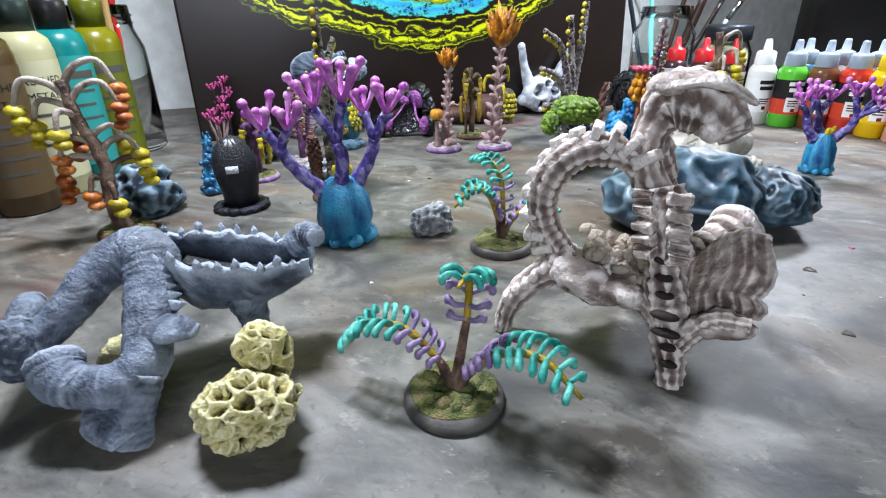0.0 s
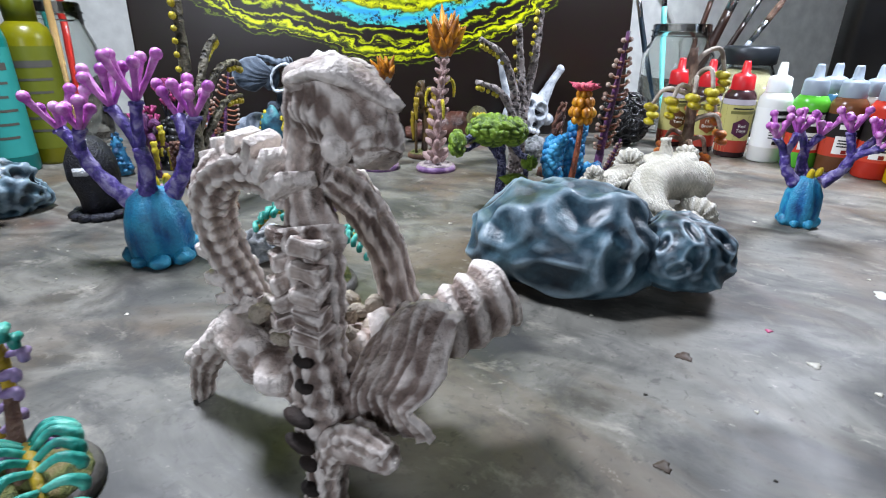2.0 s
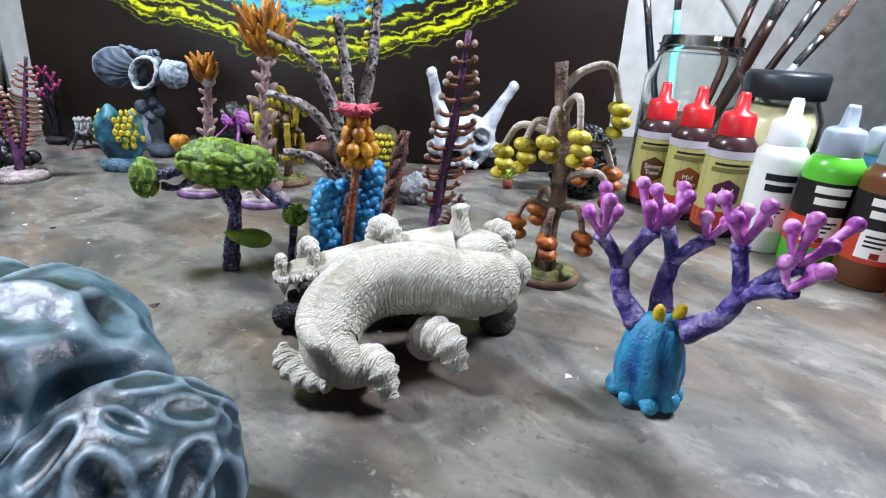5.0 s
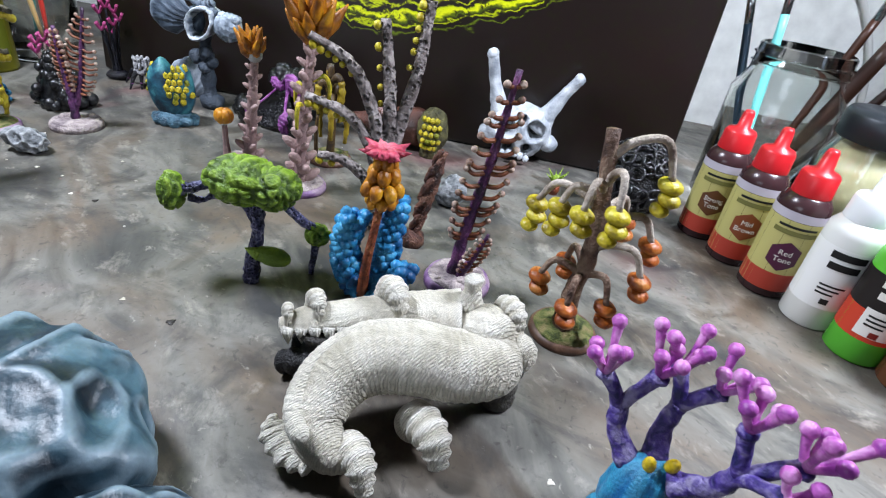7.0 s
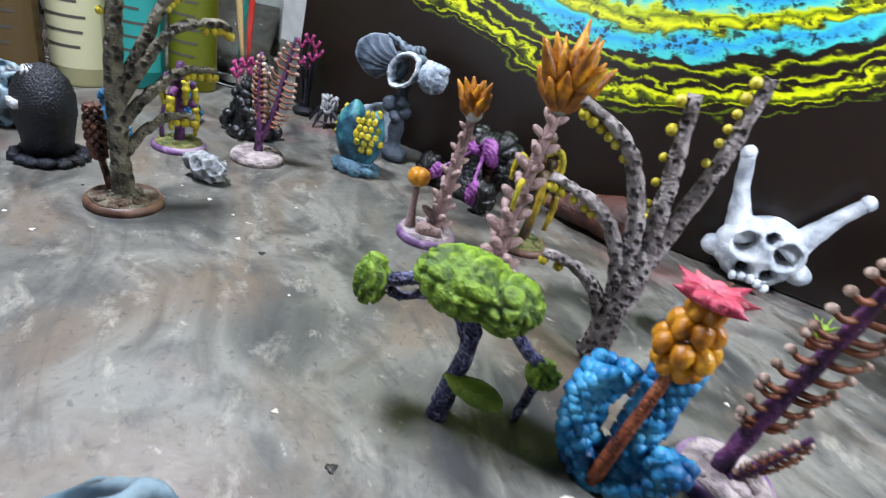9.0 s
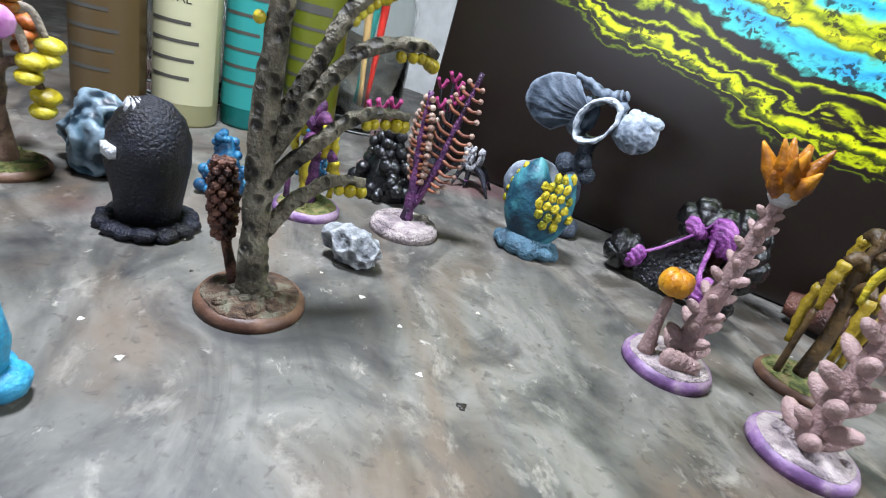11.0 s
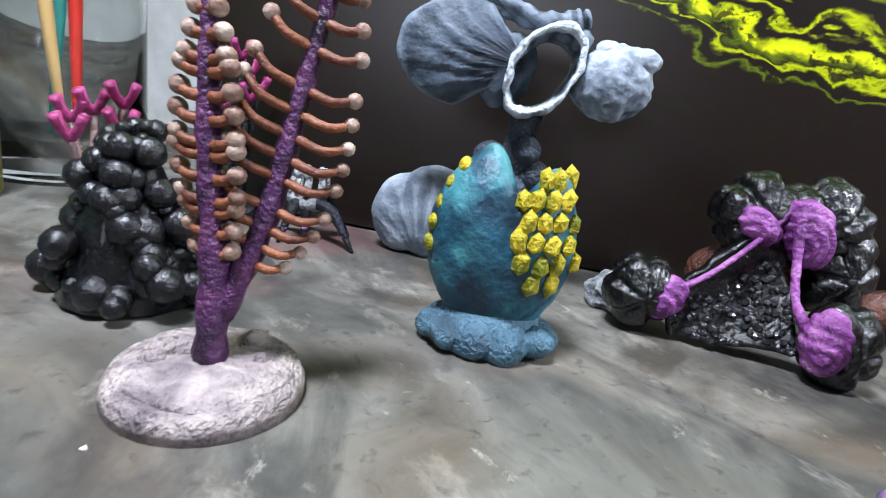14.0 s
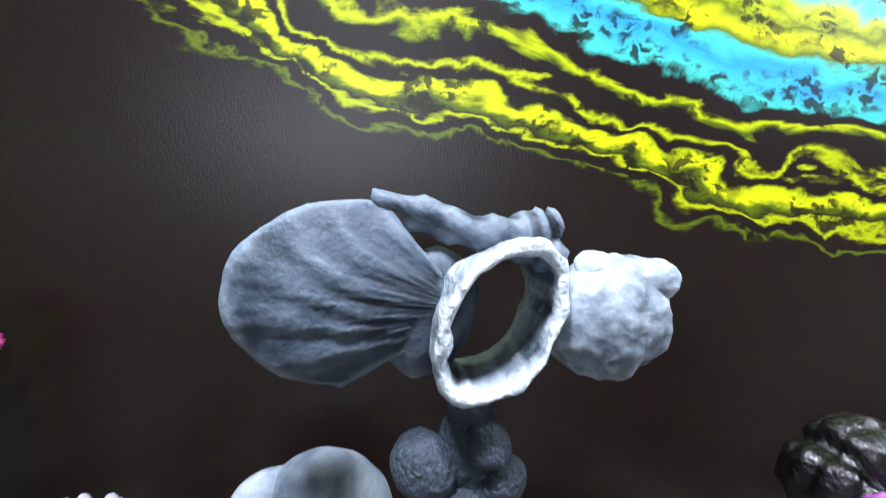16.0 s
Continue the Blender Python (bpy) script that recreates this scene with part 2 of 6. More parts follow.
wall_box("wall_back", -60, 140, 22, 26, -60, 190, "unseen dark front wall added to cut bounced light behind the table", WALL)
wall_box("wall_left", -60, -56, -170, 22, -60, 190, "unseen dark side wall added to cut bounced light")
wall_box("wall_right", 140, 144, -170, 22, -60, 190, "unseen dark side wall added to cut bounced light")
wall_box("wall_front", -60, 140, -174, -170, -60, 190, "unseen dark front wall added to cut bounced light")
wall_box("floor", -60, 140, -174, 26, -64, -60, "unseen dark grey room floor under the table")
wall_box("ceiling", -60, 140, -174, 26, 190, 194, "unseen dark ceiling added to cut bounced light")


def pour_material():
    """Poured acrylic: bands of yellow-green and turquoise over dark brown."""
    m = bpy.data.materials.new("poured_acrylic")
    m.use_nodes = True
    n, l = m.node_tree.nodes, m.node_tree.links
    b = n["Principled BSDF"]
    co = n.new("ShaderNodeTexCoord")
    sep = n.new("ShaderNodeSeparateXYZ")
    l.new(co.outputs["Object"], sep.inputs[0])

    def math_node(op, a, c=None):
        x = n.new("ShaderNodeMath")
        x.operation = op
        for i, s in enumerate((a, c)):
            if s is None:
                continue
            if isinstance(s, (int, float)):
                x.inputs[i].default_value = s
            else:
                l.new(s, x.inputs[i])
        return x.outputs[0]

    def tex(scale, detail, dist, stretch=(1, 1, 1), seed=0.0):
        mp = n.new("ShaderNodeMapping")
        mp.inputs["Scale"].default_value, mp.inputs["Location"].default_value = stretch, (seed, seed, 0)
        t = n.new("ShaderNodeTexNoise")
        t.inputs["Scale"].default_value, t.inputs["Detail"].default_value, t.inputs["Distortion"].default_value = scale, detail, dist
        l.new(co.outputs["Object"], mp.inputs["Vector"])
        l.new(mp.outputs[0], t.inputs["Vector"])
        return t.outputs["Fac"]

    # lower edge of the poured bands: height along the canvas, both over 50 cm
    curve = n.new("ShaderNodeFloatCurve")
    pts = [(0, 13.6), (3, 12.8), (7, 11.7), (9.5, 11.2), (11, 10.5), (12.8, 9.3), (16, 9.0), (18.5, 8.3), (21, 7.4), (25, 6.6), (29, 6.8), (32, 7.4), (35.3, 8.2), (38.4, 9.8), (43, 12.4), (46, 14.0), (50, 16.0)]
    c = curve.mapping.curves[0]
    for i, (u, v) in enumerate(pts):
        if i < 2:
            c.points[i].location = (u / 50, v / 50)
        else:
            c.points.new(u / 50, v / 50)
    c.points[0].location, c.points[1].location = (0, 13.6 / 50), (3 / 50, 12.8 / 50)
    curve.mapping.update()
    l.new(math_node("DIVIDE", sep.outputs["X"], 50.0), curve.inputs["Value"])
    low = math_node("MULTIPLY", curve.outputs["Value"], 50.0)
    w = math_node("SUBTRACT", sep.outputs["Z"], low)
    wav = math_node("MULTIPLY", math_node("SUBTRACT", tex(0.3, 4, 0.6, (1, 1, 1.6)), 0.5), 1.6)
    wav2 = math_node("MULTIPLY", math_node("SUBTRACT", tex(0.8, 6, 0.5, (0.7, 1, 1.3), 3.0), 0.5), 1.9)
    w = math_node("ADD", math_node("ADD", w, wav), wav2)
    ramp = n.new("ShaderNodeValToRGB")
    ramp.color_ramp.interpolation = "LINEAR"
    K, Y, Y2, C, O, S = "#1e1614", "#b9c60e", "#d4d81a", "#46bcb0", "#5b6a12", "#2f8fc4"
    stops = [(0.0, K), (0.045, K), (0.055, O), (0.062, K), (0.085, K), (0.095, Y), (0.105, K), (0.125, O), (0.14, Y2), (0.16, Y), (0.17, K), (0.19, K), (0.20, Y), (0.212, K), (0.255, K), (0.265, O), (0.28, Y), (0.295, K), (0.33, K), (0.345, C), (0.40, S), (0.43, C), (0.445, O), (0.475, Y2), (0.51, O), (0.53, Y), (0.555, C), (0.60, S), (0.64, C), (0.67, Y), (0.80, O), (1.0, Y)]
    e = ramp.color_ramp.elements
    while len(e) < len(stops):
        e.new(0.5)
    for i, (p, col) in enumerate(stops):
        e[i].position, e[i].color = p, srgb(col)
    l.new(math_node("DIVIDE", w, 12.0), ramp.inputs["Fac"])
    # broken cells in the bands
    vor = n.new("ShaderNodeTexVoronoi")
    vor.feature = "DISTANCE_TO_EDGE"
    vor.inputs["Scale"].default_value = 1.9
    mp = n.new("ShaderNodeMapping")
    mp.inputs["Scale"].default_value = (0.6, 1, 1.2)
    wn = n.new("ShaderNodeTexNoise")
    wn.inputs["Scale"].default_value, wn.inputs["Detail"].default_value = 2.5, 5
    l.new(co.outputs["Object"], wn.inputs["Vector"])
    vm = n.new("ShaderNodeVectorMath")
    vm.operation = "ADD"
    l.new(co.outputs["Object"], vm.inputs[0])
    l.new(wn.outputs["Color"], vm.inputs[1])
    l.new(vm.outputs[0], mp.inputs["Vector"])
    l.new(mp.outputs[0], vor.inputs["Vector"])
    cell = n.new("ShaderNodeMapRange")
    cell.inputs[1].default_value, cell.inputs[2].default_value = 0.07, 0.2
    l.new(vor.outputs["Distance"], cell.inputs[0])
    gate = n.new("ShaderNodeMapRange")
    gate.inputs[1].default_value, gate.inputs[2].default_value, gate.inputs[4].default_value = 0.46, 0.56, 0.9
    l.new(tex(0.7, 3, 0.5, (1, 1, 1.5), 7.0), gate.inputs[0])
    mx = n.new("ShaderNodeMix")
    mx.data_type = "RGBA"
    l.new(math_node("MULTIPLY", cell.outputs[0], gate.outputs[0]), mx.inputs[0])
    l.new(ramp.outputs["Color"], mx.inputs[6])
    mx.inputs[7].default_value = srgb("#1d1a10")
    l.new(mx.outputs[2], b.inputs["Base Color"])
    b.inputs["Roughness"].default_value = 0.33
    weave = n.new("ShaderNodeTexNoise")
    weave.inputs["Scale"].default_value, weave.inputs["Detail"].default_value = 14, 3
    mp2 = n.new("ShaderNodeMapping")
    mp2.inputs["Scale"].default_value = (2.2, 1, 0.5)
    l.new(co.outputs["Object"], mp2.inputs["Vector"])
    l.new(mp2.outputs[0], weave.inputs["Vector"])
    bp = n.new("ShaderNodeBump")
    bp.inputs["Strength"].default_value, bp.inputs["Distance"].default_value = 0.12, 0.0006
    l.new(weave.outputs["Fac"], bp.inputs["Height"])
    l.new(bp.outputs[0], b.inputs["Normal"])
    return m


canvas = thing("canvas", LC.x, LC.y, math.degrees(math.atan2(DC.y, DC.x)), "dark stretched canvas with poured yellow-green and turquoise acrylic bands", "painting")
canvas.rotation_euler = Euler((radians(-4), 0, math.atan2(DC.y, DC.x)))
bm = B()
vs = box(bm, (3.2, 0, 0.05), (50.7, 2.0, 40))
bmesh.ops.bevel(bm, geom=bm.edges[:], offset=0.25, segments=3, affect="EDGES", profile=0.5)
part("painted_cloth", bm, pour_material(), canvas)
for lo, hi in (((3.8, 2.01, 0.3), (50.2, 3.6, 4)), ((3.8, 2.01, 36), (50.2, 3.6, 39.8)), ((3.8, 2.01, 4.02), (7.3, 3.6, 35.98)), ((46.7, 2.01, 4.02), (50.2, 3.6, 35.98))):
    bm = B()
    box(bm, lo, hi)
    part("stretcher_bar", bm, paint("pine_bar", "#a98a5e", "#c4a87c", rough=0.6, bump=0.3), canvas, "pale pine stretcher bar")


# ---- paints of the miniatures
BLUE = paint("turquoise_body", "#0a3c70", "#115f96", "#1f82aa", scale=1.0, rough=0.42, dry="#45a4c4", wash="#07264c", bump=0.3)
PURPLE = paint("violet_stalk", "#232255", "#4b3a86", "#8f86b0", scale=2.0, rough=0.45, bump=0.35, fine=7)
PINK = paint("magenta_bulb", "#8c3f92", "#b765b0", "#d6a0d0", scale=1.3, rough=0.4, bump=0.15)
YBUD = paint("yellow_bud", "#b79a14", "#d8c02a", rough=0.4)
BARK = paint("brown_bark", "#3d2a22", "#6b5244", "#8f7a68", scale=1.0, rough=0.6, bump=0.5)
PALEBARK = paint("pale_bark", "#6f6053", "#a3978a", "#b9aea2", scale=1.0, rough=0.6, bump=0.4)
YFRUIT = paint("yellow_fruit", "#7e6e14", "#ab9a20", "#c8bc44", scale=1.4, rough=0.38, bump=0.2)
OFRUIT = paint("orange_fruit", "#7c3a14", "#a85a24", "#ba7a40", scale=1.4, rough=0.38, bump=0.2)
MOSS = paint("mossy_base_top", "#3f4a26", "#6f7440", "#8c7f57", scale=2.0, rough=0.8, bump=0.9, fine=14)
RIM = paint("base_rim_grey", "#4a4745", "#6a6660", rough=0.5, bump=0.1)
RIMB = paint("base_rim_brown", "#4a3226", "#6d5140", rough=0.5, bump=0.1)
RIMV = paint("base_rim_violet", "#5a3f66", "#7c5d86", "#957f92", rough=0.5, bump=0.1)
PALESTONE = paint("pale_base_stone", "#74696c", "#9c8f8f", "#b7aaa6", scale=1.5, rough=0.7, bump=0.7, wash="#5a4048")
RIBSTEM = paint("dark_violet_stem", "#2b1630", "#4c2550", "#6b3a63", scale=1.3, rough=0.5, bump=0.5)
RIBTIP = paint("cream_tip", "#6b4c40", "#93786a", "#b8a496", scale=2.2, rough=0.5, bump=0.2)
RIBARM = paint("rust_rib", "#5a2f1f", "#8a5236", rough=0.55)
BONE = paint("drybrushed_bone", "#6a5850", "#95837a", "#b5a59b", scale=0.9, rough=0.65, bump=0.6, dry="#e9ded6", dry_at=(0.506, 0.55), wash="#241a16", fine=6)
BONEDARK = paint("slot_shade", "#1d1613", "#332823", rough=0.8)
GREY = paint("grey_scales", "#333b48", "#4f5968", "#6a7484", scale=0.9, rough=0.55, bump=0.45, fine=9, dry="#a9b2bf", wash="#12151b")
WHITE = paint("ivory_scales", "#c2bba8", "#dcd5c4", "#e9e4d6", scale=0.9, rough=0.55, bump=0.6, fine=9, dry="#f0ece2", wash="#4a4338", bands=(4.5, "X", "#8a8270", 0.25))
# near-black of the tangle core; in mouths and eyes it stands for shade
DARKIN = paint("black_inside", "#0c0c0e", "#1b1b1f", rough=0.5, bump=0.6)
SPONGE = paint("yellow_sponge", "#a39a5c", "#c3b878", "#d9cf98", scale=1.2, rough=0.65, bump=0.4, wash="#191408", dry="#e8e0b0")
ROCKB = paint("blue_grey_rock", "#17242e", "#2a3f4b", "#4a6673", scale=0.5, rough=0.42, bump=0.12, fine=5, dry="#7d919d", dry_at=(0.503, 0.54), wash="#0f171e")
ROCKG = paint("grey_pitted_rock", "#55595d", "#7c8083", "#989b9e", scale=1.4, rough=0.65, bump=0.4, dry="#c6c8ca", dry_at=(0.52, 0.6), wash="#15171a")
TEAL = paint("teal_shell", "#132b3a", "#1f4d5f", "#407f88", scale=0.9, rough=0.5, bump=0.25, fine=6, dry="#5a9a98", wash="#0c1d2b")
TEALD = paint("dark_teal_foot", "#101c2a", "#1c3444", "#2f5260", scale=0.9, rough=0.5, bump=0.6, dry="#55788a")
YSCALE = paint("yellow_scale", "#6f7412", "#b0a01e", "#d2b930", scale=1.8, rough=0.5, bump=0.5)
HEADD = paint("dark_ear_fan", "#1f2731", "#323d4a", "#4a5664", scale=0.6, rough=0.6, bump=0.2, fine=7, dry="#76828f", dry_at=(0.506, 0.56), wash="#0c0f13")
HEADG = paint("blue_grey_head", "#4c5662", "#7b8692", "#a0abb6", scale=0.8, rough=0.55, bump=0.2, fine=6, dry="#c9d2da", wash="#161a20")
SHELLG = paint("pale_blue_shell", "#5f6a78", "#8893a0", "#a9b2bc", scale=0.6, rough=0.55, bump=0.2, dry="#cfd6dc", wash="#2c333c")
BLACK = paint("glossy_black", "#050506", "#101012", rough=0.3, bump=0.3, fine=7, dry="#2c2c31", dry_at=(0.55, 0.75), coat=0.15)
MAG = paint("magenta_flesh", "#5c2860", "#86468a", "#a86ca6", scale=1.4, rough=0.45, bump=0.4, wash="#2a0c2c")
GREEN = paint("brain_green", "#3a520e", "#587618", "#78982a", scale=1.0, rough=0.5, bump=0.4, dry="#84a034", wash="#1c2a08")
LEGV = paint("speckled_violet_leg", "#262640", "#4a4a72", "#8c8aa8", scale=5.0, rough=0.5, bump=1.0, fine=10, cells=(6.0, "F1", 0.1, 0.4, "#1a1830", 0.7))
REEF = paint("reef_blue", "#0c2f4c", "#185377", "#35799c", scale=1.4, rough=0.45, bump=0.2)
SKYB = paint("sky_blue_berry", "#124c7c", "#2379ad", "#4b9fc8", scale=1.2, rough=0.42, bump=0.2, wash="#0e3156")
ROSE = paint("rose_petal", "#8c2438", "#b8405a", "#cc6a78", rough=0.45)
AMBER = paint("amber_petal", "#6e3f0a", "#a86a12", "#c48c22", scale=1.0, rough=0.4, bump=0.2)
RUST = paint("rust_stem", "#45200f", "#7a3c1e", "#8f5534", rough=0.55, bump=0.5)
CONE = paint("woven_brown", "#2e1a14", "#57352a", "#74503f", scale=2.0, rough=0.6, bump=0.8)
FROND = paint("grey_frond", "#5f5653", "#8c8280", "#a59c98", scale=1.2, rough=0.65, bump=0.8, fine=5, wash="#2a2424", cells=(3.4, "F1", 0.10, 0.45, "#2f2829", 0.8))
PALM = paint("olive_palm", "#3c382c", "#645e4e", "#857f6c", scale=1.0, rough=0.65, bump=0.6, wash="#1d1812", cells=(2.5, "F1", 0.15, 0.45, "#191410", 0.9))
SKULL = paint("white_skull", "#848b94", "#adb3ba", "#cbd0d4", scale=0.9, rough=0.45, bump=0.2, wash="#30343a")
MAUVE = paint("mauve_leaf", "#2c1a1f", "#4e3338", "#765a58", scale=1.2, rough=0.5, bump=0.4, dry="#a58a86")
GOURD = paint("brown_gourd", "#2f1a14", "#4f2f26", "#6b463a", scale=0.7, rough=0.4, bump=0.5)
STONE = paint("violet_black_stone", "#07080c", "#11111c", "#1f2230", scale=0.7, rough=0.55, bump=0.5)
FERNT = paint("teal_frond", "#1e7a6e", "#38a596", "#6fc7b4", scale=1.4, rough=0.45, bump=0.2)
FERNL = paint("lilac_frond", "#6f5a86", "#9a86aa", rough=0.45, bump=0.2)
FERNS = paint("ochre_midrib", "#8a7414", "#b99a2a", rough=0.5)


# ---- things
def base_disc(parent, r, h, rim, top, seed=1.0, lumps=10):
    bm = B()
    lathe(bm, [(r * 1.0, 0), (r * 1.0, h * 0.5), (r * 0.93, h), (r * 0.5, h + 0.02)], 32)
    part("base_rim", bm, rim, parent)
    bm = B()
    lathe(bm, [(r * 0.9, h * 0.9), (r * 0.85, h + 0.06), (r * 0.5, h + 0.12), (0.05, h + 0.14)], 24, wob=lambda i, a: 1 + 0.03 * math.sin(5 * a + seed))
    rnd = random.Random(int(seed * 10))
    for _ in range(lumps):
        a, d = rnd.uniform(0, 6.28), rnd.uniform(0.1, 0.72) * r
        s = rnd.uniform(0.1, 0.22) * r
        ball(bm, (d * math.cos(a), d * math.sin(a), h + 0.1), (s, s * 0.8, s * 0.7), 1, (0, 0, 50 * a), 0.5, 2.0, d)
    roughen(bm, 0.05, 3.0, seed)
    part("base_top", bm, top, parent)


def coral(x, y, yaw, arms, label, buds, girth=1.0, size=1.0):
    ob = thing("coral_plant", x, y, yaw, label, "model plant", "blue coral plants")
    bm = B()
    lathe(bm, [(1.0, 0.0), (1.2, 0.4), (1.28, 1.2), (1.2, 2.0), (0.95, 2.7), (0.55, 3.05), (0.1, 3.1)], 48,
          wob=lambda i, a: 1 + 0.13 * (abs(math.sin(3.5 * a + 0.25 * i)) ** 0.5 - 0.7) + 0.03 * math.sin(2 * a + i))
    for v in bm.verts:
        v.co.x, v.co.y = v.co.x * girth, v.co.y * girth
    roughen(bm, 0.12, 0.9, x)
    part("body", bm, BLUE, ob)
    for k in range(8):
        a = k * 0.79 + 0.3
        bm = B()
        r = 0.42 + 0.1 * math.sin(k * 2.1)
        ball(bm, (1.12 * girth * math.cos(a), 1.12 * girth * math.sin(a), r * 0.7), (r * girth, r * girth, r * 0.75), 3, None, 0.25, 1.6, k)
        part("foot_lump", bm, BLUE, ob)
    for stem, forks in arms:
        bm = B()
        tube(bm, stem, [0.4, 0.3, 0.28], 12, 5, lambda i, c, a: 1 + 0.05 * math.sin(i * 1.9))
        e = Vector(stem[-1])
        arm = []
        for fk, n, ln in forks:
            fk = Vector(fk)
            tube(bm, [e - V(0, 0, 0.1), e.lerp(fk, 0.5) + V(0, 0, 0.05), fk], [0.22, 0.21, 0.25], 10, 4)
            tube(bm, [fk - V(0, 0, 0.12), fk + V(0, 0, 0.02)], [0.3, 0.28], 10, 1)
            arm.append((fk, n, ln, (fk - e).normalized()))
        roughen(bm, 0.06, 2.0, x)
        limb = part("arm", bm, PURPLE, ob)
        for fk, n, ln, d in arm:
            for k in range(n):
                a = 2 * math.pi * k / n + fk.x
                out = V(math.cos(a), math.sin(a), 0) * (0.62 if n > 1 else 0)
                tip = fk + (d * 0.4 + V(0, 0, 0.75) + out).normalized() * ln * (0.82 + 0.22 * math.sin(3 * k + fk.z))
                bm = B()
                tube(bm, [fk, fk.lerp(tip, 0.5) + out * 0.08, tip], [0.12, 0.11, 0.17], 9, 4)
                ball(bm, tip, (0.235, 0.235, 0.235), 2)
                part("bulb", bm, PINK, limb, "magenta bulb tip")
    for b in buds:
        bm = B()
        ball(bm, b, (0.2, 0.2, 0.42), 2, (20, 25 * b[0], 0))
        part("bud", bm, YBUD, ob, "small yellow bud")
    ob.scale = ob.scale * size
    return ob


coral(2.9, 19.6, 26, [
    ([(-0.8, 0, 2.5), (-1.9, 0, 3.5), (-2.6, 0.1, 4.6)], [((-3.2, 0.2, 5.4), 5, 1.6), ((-2.1, -0.3, 5.5), 5, 1.5)]),
    ([(0.0, -0.3, 2.7), (0.15, -0.3, 4.0), (0.0, -0.2, 4.8)], [((-0.9, 0.1, 6.3), 5, 1.9), ((0.35, -0.4, 6.6), 5, 2.2)]),
    ([(0.7, 0.2, 2.8), (1.4, 0.2, 3.9), (1.7, 0.2, 4.8)], [((1.3, 0.7, 5.9), 4, 1.6), ((2.3, -0.1, 6.0), 5, 1.5)])],
    "turquoise barrel coral with violet arms and magenta bulbs", [(-0.25, 0.75, 3.2), (0.35, 0.7, 3.2)], 1.0, 1.1)
coral(30.5, 39.4, 12, [
    ([(-0.6, 0, 2.5), (-1.3, 0.1, 3.4), (-1.5, 0.2, 4.2)], [((-2.2, 0.0, 5.2), 5, 1.5), ((-0.9, 0.8, 5.4), 5, 1.5)]),
    ([(0.0, 0.4, 2.7), (-0.2, 1.0, 3.6), (-0.1, 1.3, 4.4)], [((-0.5, 1.6, 5.4), 4, 1.4), ((0.7, 1.8, 5.2), 4, 1.3)]),
    ([(0.7, 0, 2.7), (1.5, 0, 3.4), (1.9, 0.0, 4.3)], [((1.6, 0.2, 5.7), 5, 1.5), ((3.0, 0.3, 5.4), 5, 1.7), ((2.9, -0.6, 5.0), 3, 1.3)])],
    "turquoise barrel coral with spreading violet arms and magenta bulbs", [(-0.05, -0.3, 3.2), (0.5, 0.1, 3.25)], 0.78, 0.92)


def fruit_tree(x, y, yaw, trunk, branches, label, size=1.0):
    ob = thing("fruit_tree", x, y, yaw, label, "model plant", "fruit trees")
    base_disc(ob, 1.5, 0.35, RIMB, MOSS, x)
    bm = B()
    n = len(trunk)
    tube(bm, trunk, [0.55] + [0.42 - 0.2 * i / n for i in range(1, n)], 12, 6)
    roughen(bm, 0.1, 1.6, x)
    part("trunk", bm, BARK, ob)
    line = spline(trunk, 8)
    for z, ang, reach, rise, drop, mat, count in branches:
        p = min(line, key=lambda q: abs(q.z - z))
        d = V(math.cos(radians(ang)), math.sin(radians(ang)), 0)
        end = p + d * reach + V(0, 0, rise - drop)
        bm = B()
        tube(bm, [p, p + d * reach * 0.3 + V(0, 0, rise * 0.8), p + d * reach * 0.75 + V(0, 0, rise), end], [0.2, 0.17, 0.15, 0.13], 8, 5)
        limb = part("branch", bm, PALEBARK if z > 4 else BARK, ob)
        for k in range(count):
            bm = B()
            s = (0.5 - 0.06 * k) * size
            c = end + V(0.12 * math.sin(k * 2), 0.12 * math.cos(k * 2), -0.2 - k * 0.46 * size)
            ball(bm, c, (s, s, s * 0.62), 3, (8 * k, 10, 0))
            for v in bm.verts:
                a = math.atan2(v.co.y - c.y, v.co.x - c.x)
                f = 1 - 0.07 * abs(math.sin(2.5 * a)) ** 4
                v.co.x, v.co.y = c.x + (v.co.x - c.x) * f, c.y + (v.co.y - c.y) * f
            part("fruit", bm, mat, limb)
    return ob


Y_, O_ = YFRUIT, OFRUIT
fruit_tree(23.8, 44.8, 28, [(0, 0, 0.2), (-0.1, 0, 2.0), (0.1, 0, 4.2), (-0.1, 0, 6.4), (-0.5, 0.1, 9.2)], [
    (8.2, 10, 2.4, 1.0, 1.4, Y_, 3), (7.2, -60, 1.5, 0.9, 1.2, Y_, 3), (6.4, 195, 1.5, 0.5, 0.8, Y_, 3), (6.2, 170, 2.5, 0.5, 1.0, Y_, 3), (6.8, -110, 1.4, 0.7, 1.0, Y_, 2),
    (5.6, 20, 2.3, 0.5, 1.0, O_, 2), (4.4, -10, 2.1, 0.5, 1.0, O_, 2), (3.0, 185, 1.6, 0.4, 0.8, O_, 2), (2.9, -95, 1.3, 0.5, 1.0, O_, 2), (3.2, -20, 1.4, 0.4, 1.1, O_, 2), (5.8, 60, 2.0, 0.5, 1.0, O_, 3), (3.4, 120, 1.7, 0.4, 0.9, O_, 2)],
    "brown model tree with arching branches, yellow and orange fruit")
